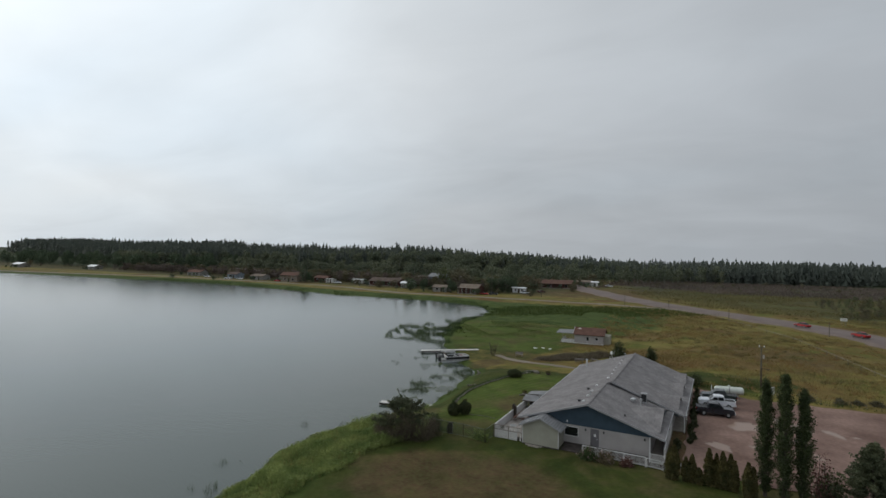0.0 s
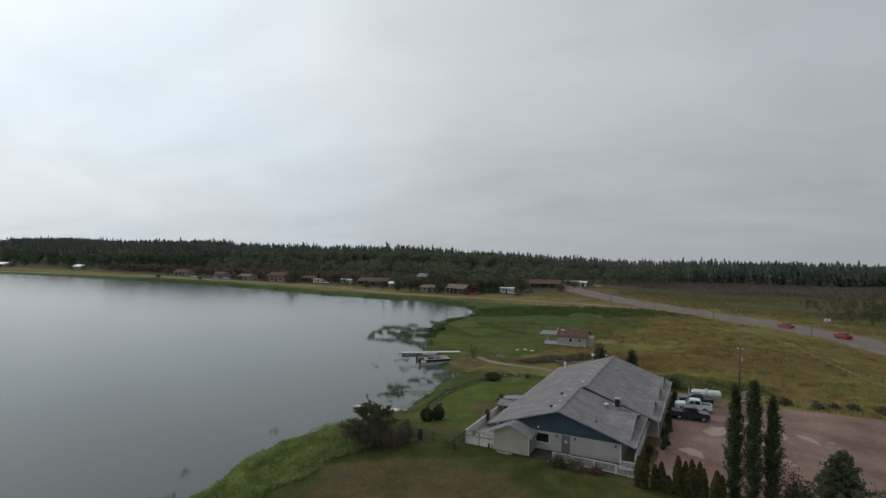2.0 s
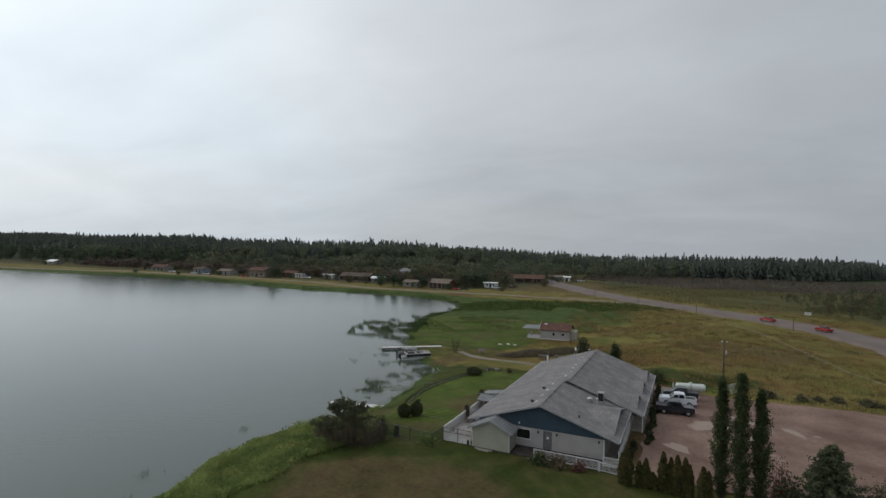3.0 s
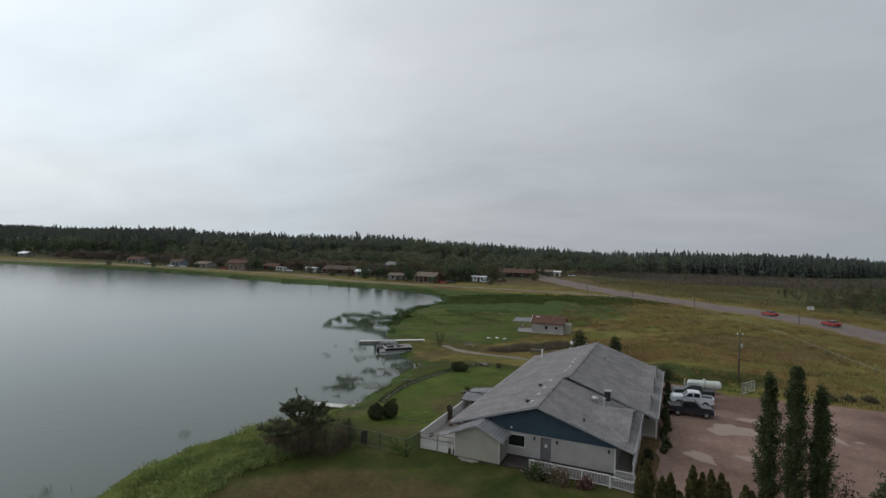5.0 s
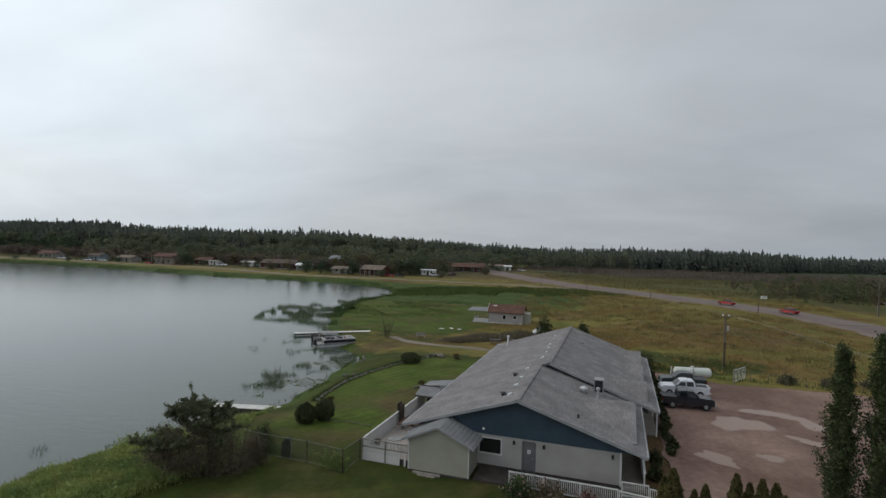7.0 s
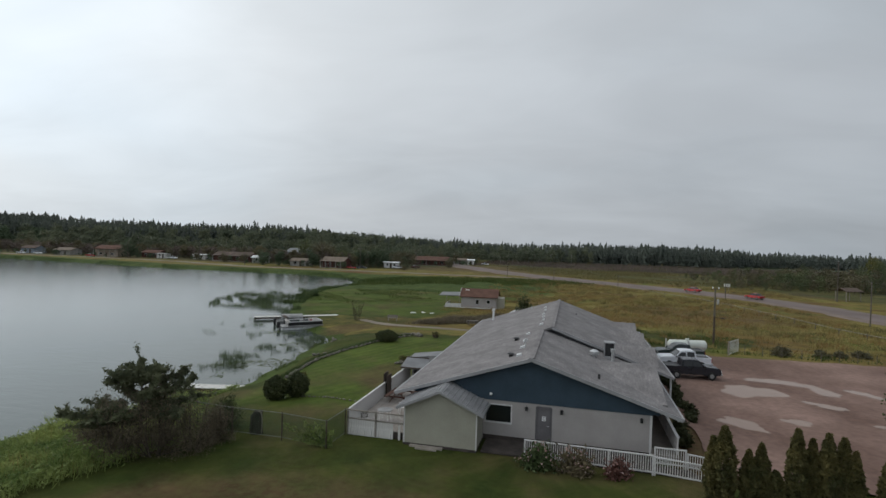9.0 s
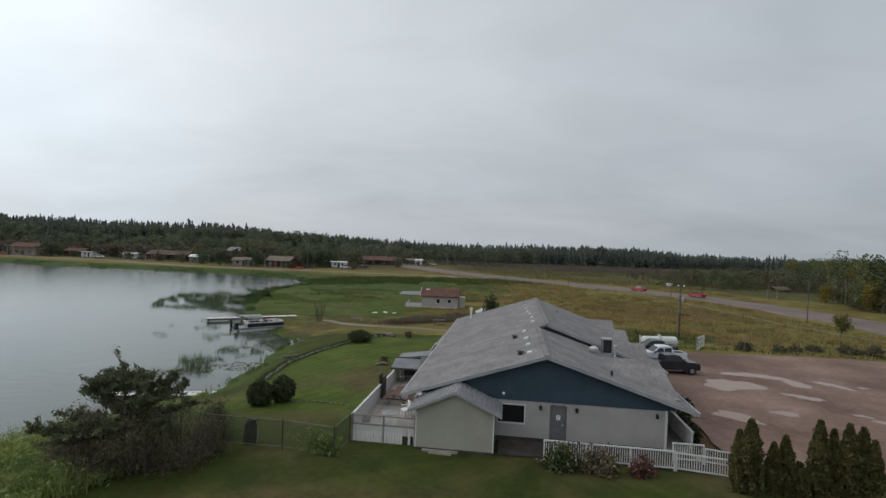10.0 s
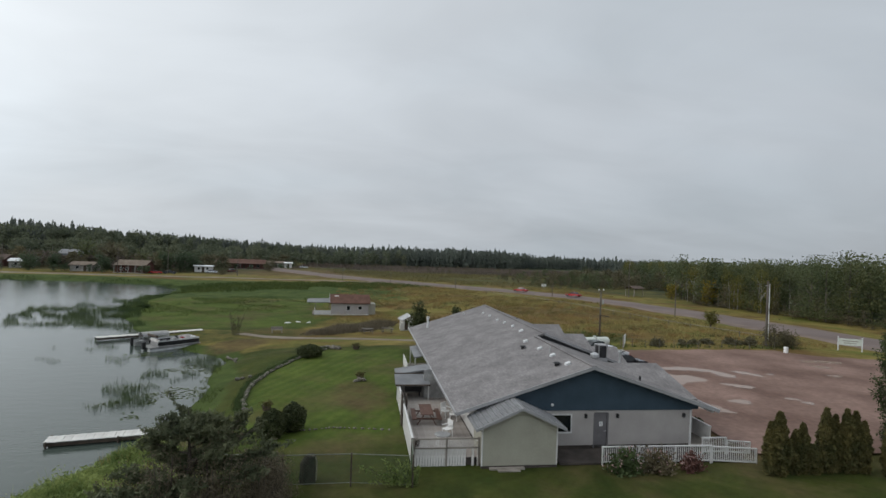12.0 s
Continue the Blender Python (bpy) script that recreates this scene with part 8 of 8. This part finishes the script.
broad_wood("roadside_scrub", x[:110], y[:110], hh[:110], hh[:110] * g.uniform(1.1, 1.7, 110), L_FAR_OLV, "olive brown scrub trees beyond the road bend", M_GREYBARK, SCRUB)
broad_wood("roadside_scrub", x[110:], y[110:], hh[110:] * 1.1, hh[110:] * g.uniform(1.0, 1.5, 100), L_WOOD, "soft green scrub trees beyond the road bend", M_GREYBARK, SCRUB)
x, y = along([(-330, 222), (-250, 238), (-190, 250), (-150, 246), (-118, 236), (-98, 228), (-80, 256), (-30, 300), (10, 315)], 560, 95)
hh = g.uniform(4.5, 10.5, len(x)) + 3.5 * smooth(-110, -180, x) * g.uniform(0, 1, len(x))
broad_wood("village_trees", x, y, hh, hh * g.uniform(0.9, 1.4, len(x)), L_HAZED_MIX, "green trees between the houses and the spruces")
x, y = along(BACK[1:9], 760, 60)
keep = (x < -60) | (g.uniform(0, 1, len(x)) > 0.6)
x, y = x[keep], y[keep]
hh = g.uniform(8.6, 12.2, len(x)) + 3.4 * smooth(-60, -240, x)
broad_wood("mixed_wood", x, y - 5, hh, hh * g.uniform(0.8, 1.2, len(x)), L_HAZED_MIX, "dull green broadleaf trees among the spruces", M_GREYBARK, [broad_proto(210, 0.06, 0.15) for i in range(6)])
x, y = along([(-430, 205), (-330, 212), (-250, 200), (-190, 208), (-150, 204), (-120, 190), (-95, 200), (-70, 210)], 420, 40)
hh = g.uniform(2.5, 7, len(x))
THIN = [broad_proto(170, 0.07) for i in range(6)]
broad_wood("village_scrub", x, y, hh, hh * g.uniform(1.1, 1.7, len(x)), L_FAR_OLV, "brownish shrubs round the houses", M_BARK, THIN)
x, y = along([(-700, 205), (-520, 205), (-440, 210), (-330, 225)], 200, 45)
hh = g.uniform(8, 14, len(x))
broad_wood("shore_wood", x, y, hh, hh * g.uniform(0.8, 1.2, len(x)), L_FAR_DARK, "dark green trees behind the far shore", M_BARK)
x, y = g.uniform(-40, 110, 90), g.uniform(250, 338, 90)
hh = g.uniform(1.2, 3, 90)
broad_wood("meadow_bushes", x, y, hh, hh * g.uniform(1.2, 2.0, 90), L_FAR_OLV, "low bushes over the far meadow", M_BARK, THIN)

spots = []
for hx, hy, hw, hd in HOUSES:
    for k in range(int(3 + hw / 4)):
        spots.append((hx + g.uniform(-0.75, 0.75) * hw, hy - hd * 0.5 - g.uniform(2.0, 6.0)))
    for k in range(3):
        spots.append((hx + g.choice((-1, 1)) * hw * g.uniform(0.55, 0.8), hy + g.uniform(-3, 3)))
x, y = np.array(spots).T
hh = g.uniform(0.9, 3.2, len(x))
broad_wood("garden_shrubs", x, y, hh, hh * g.uniform(1.1, 1.9, len(x)), L_FAR_DARK, "dark shrubs and hedges round the houses", M_BARK)
x, y = along([(-430, 196), (-320, 200), (-250, 194), (-200, 202), (-160, 205), (-130, 194), (-100, 186), (-80, 200)], 430, 22)
hh = g.uniform(3.0, 6.4, len(x))
broad_wood("village_brush", x, y, hh, hh * g.uniform(1.3, 2.0, len(x)), L_PURPLE, "greyish brown brush behind the houses", M_BARK, THIN)
x, y = np.array(spots[::2]).T
y = y + 11
hh = g.uniform(3.5, 8.0, len(x))
broad_wood("house_trees", x, y, hh, hh * g.uniform(1.0, 1.5, len(x)), L_FAR_OLV, "olive brown trees behind the houses", M_BARK)


def broad_tree(x, y, h, w, leaf, label, seed, group=""):
    global g
    g = np.random.default_rng(seed)
    t = thing("tree", pose(x, y, gz(x, y) - 0.1), label, "tree", group)
    paths = []
    for i in range(16):
        a, z = i * 2.4, h * g.uniform(0.06, 0.55)
        q = w * 0.38 * g.uniform(0.5, 1.1)
        paths.append(((0, 0, z), (q * math.cos(a), q * math.sin(a), z + h * g.uniform(0.15, 0.42))))
    part("trunk", beams(((0, 0, 0), (0, 0, h * 0.8), 0.03 * h, 0.008 * h), n=8), M_BARK, t)
    part("branchwork", limbs(paths, 0.012 * h, 0.004 * h, 4), M_BARK, t)
    raw("crown", *leaves(branch_points(g, paths, 75, 0.10 * w), 0.045 * h, g), leaf, t)
    return t


for i, (x, y, h, w, leaf, what) in enumerate((
        (-211.5, 186, 9.5, 10.0, L_FAR_DARK, "broad dark tree by the shore road"), (-128, 172, 6.6, 8.0, L_FAR_DARK, "dark round tree on the far bank"), (-121.0, 173, 6.6, 6.0, L_FAR_DARK, "dark round tree on the far bank"),
        (-104.5, 172, 7.4, 6.5, L_FAR_DARK, "dark tree beside the maroon house"), (-152, 178, 5.0, 6.0, L_FAR_OLV, "olive tree before the houses"), (-112, 196, 11.5, 12.0, L_FAR_OLV, "wide yellowish tree behind the houses"),
        (-123, 200, 11.5, 12.0, L_FAR_DEC, "wide green tree behind the houses"), (-84.5, 190, 9.0, 8.0, L_FAR_DARK, "dark tree beside the white camper"), (-88, 184, 8.5, 7.0, L_FAR_DARK, "dark tree between the houses"), (-81.5, 196, 8.5, 8.0, L_FAR_DARK, "dark tree beside the white camper"), (-91, 190, 9.5, 8.0, L_FAR_DEC, "tall green tree behind the maroon house"), (-69.0, 190, 2.6, 4.0, L_FAR_DARK, "low dark bush by the white car"), (-99, 190, 8.0, 8.0, L_FAR_DEC, "wide green tree behind the maroon house"), (-116, 204, 11.5, 11.0, L_FAR_OLV, "wide yellowish tree behind the houses"), (-106, 178, 4.5, 4.5, L_FAR_DARK, "dark tree between the houses"), (-134, 181, 5.6, 6.0, L_FAR_DARK, "dark tree before the wide house"), (-146, 184, 4.4, 5.0, L_FAR_OLV, "olive tree before the houses"), (-74, 206, 6.0, 8.0, L_FAR_DARK, "dark tree behind the shed"), (-58, 228, 4.0, 5.0, L_FAR_OLV, "olive tree before the long red house"), (-176, 190, 4.0, 6.0, L_FAR_OLV, "olive tree by the low houses"), (-230, 184, 4.0, 5.0, L_FAR_DARK, "dark tree between the houses"), (-258, 182, 4.0, 6.0, L_FAR_OLV, "olive tree by the shore road"), (-66, 178, 3.0, 5.0, L_FAR_OLV, "low bush by the road"), (-56, 216, 5.0, 6.0, L_FAR_OLV, "bare-looking olive tree in the yard"),
        (-310, 166, 3.2, 5.0, L_FAR_DARK, "round bush on the far bank"), (-272, 168, 3.0, 4.0, L_FAR_DARK, "round bush on the far bank"), (78.5, 99.5, 7.2, 4.5, L_AUTUMN, "small tree turning yellow at the wood edge"), (79, 118, 5.0, 4.0, L_AUTUMN, "small tree turning yellow by the road"),
        (45.4, 52.6, 3.6, 2.6, L_LIME, "thin yellowing sapling beside the field fence"))):
    broad_tree(x, y, h, w, leaf, what, 300 + i)
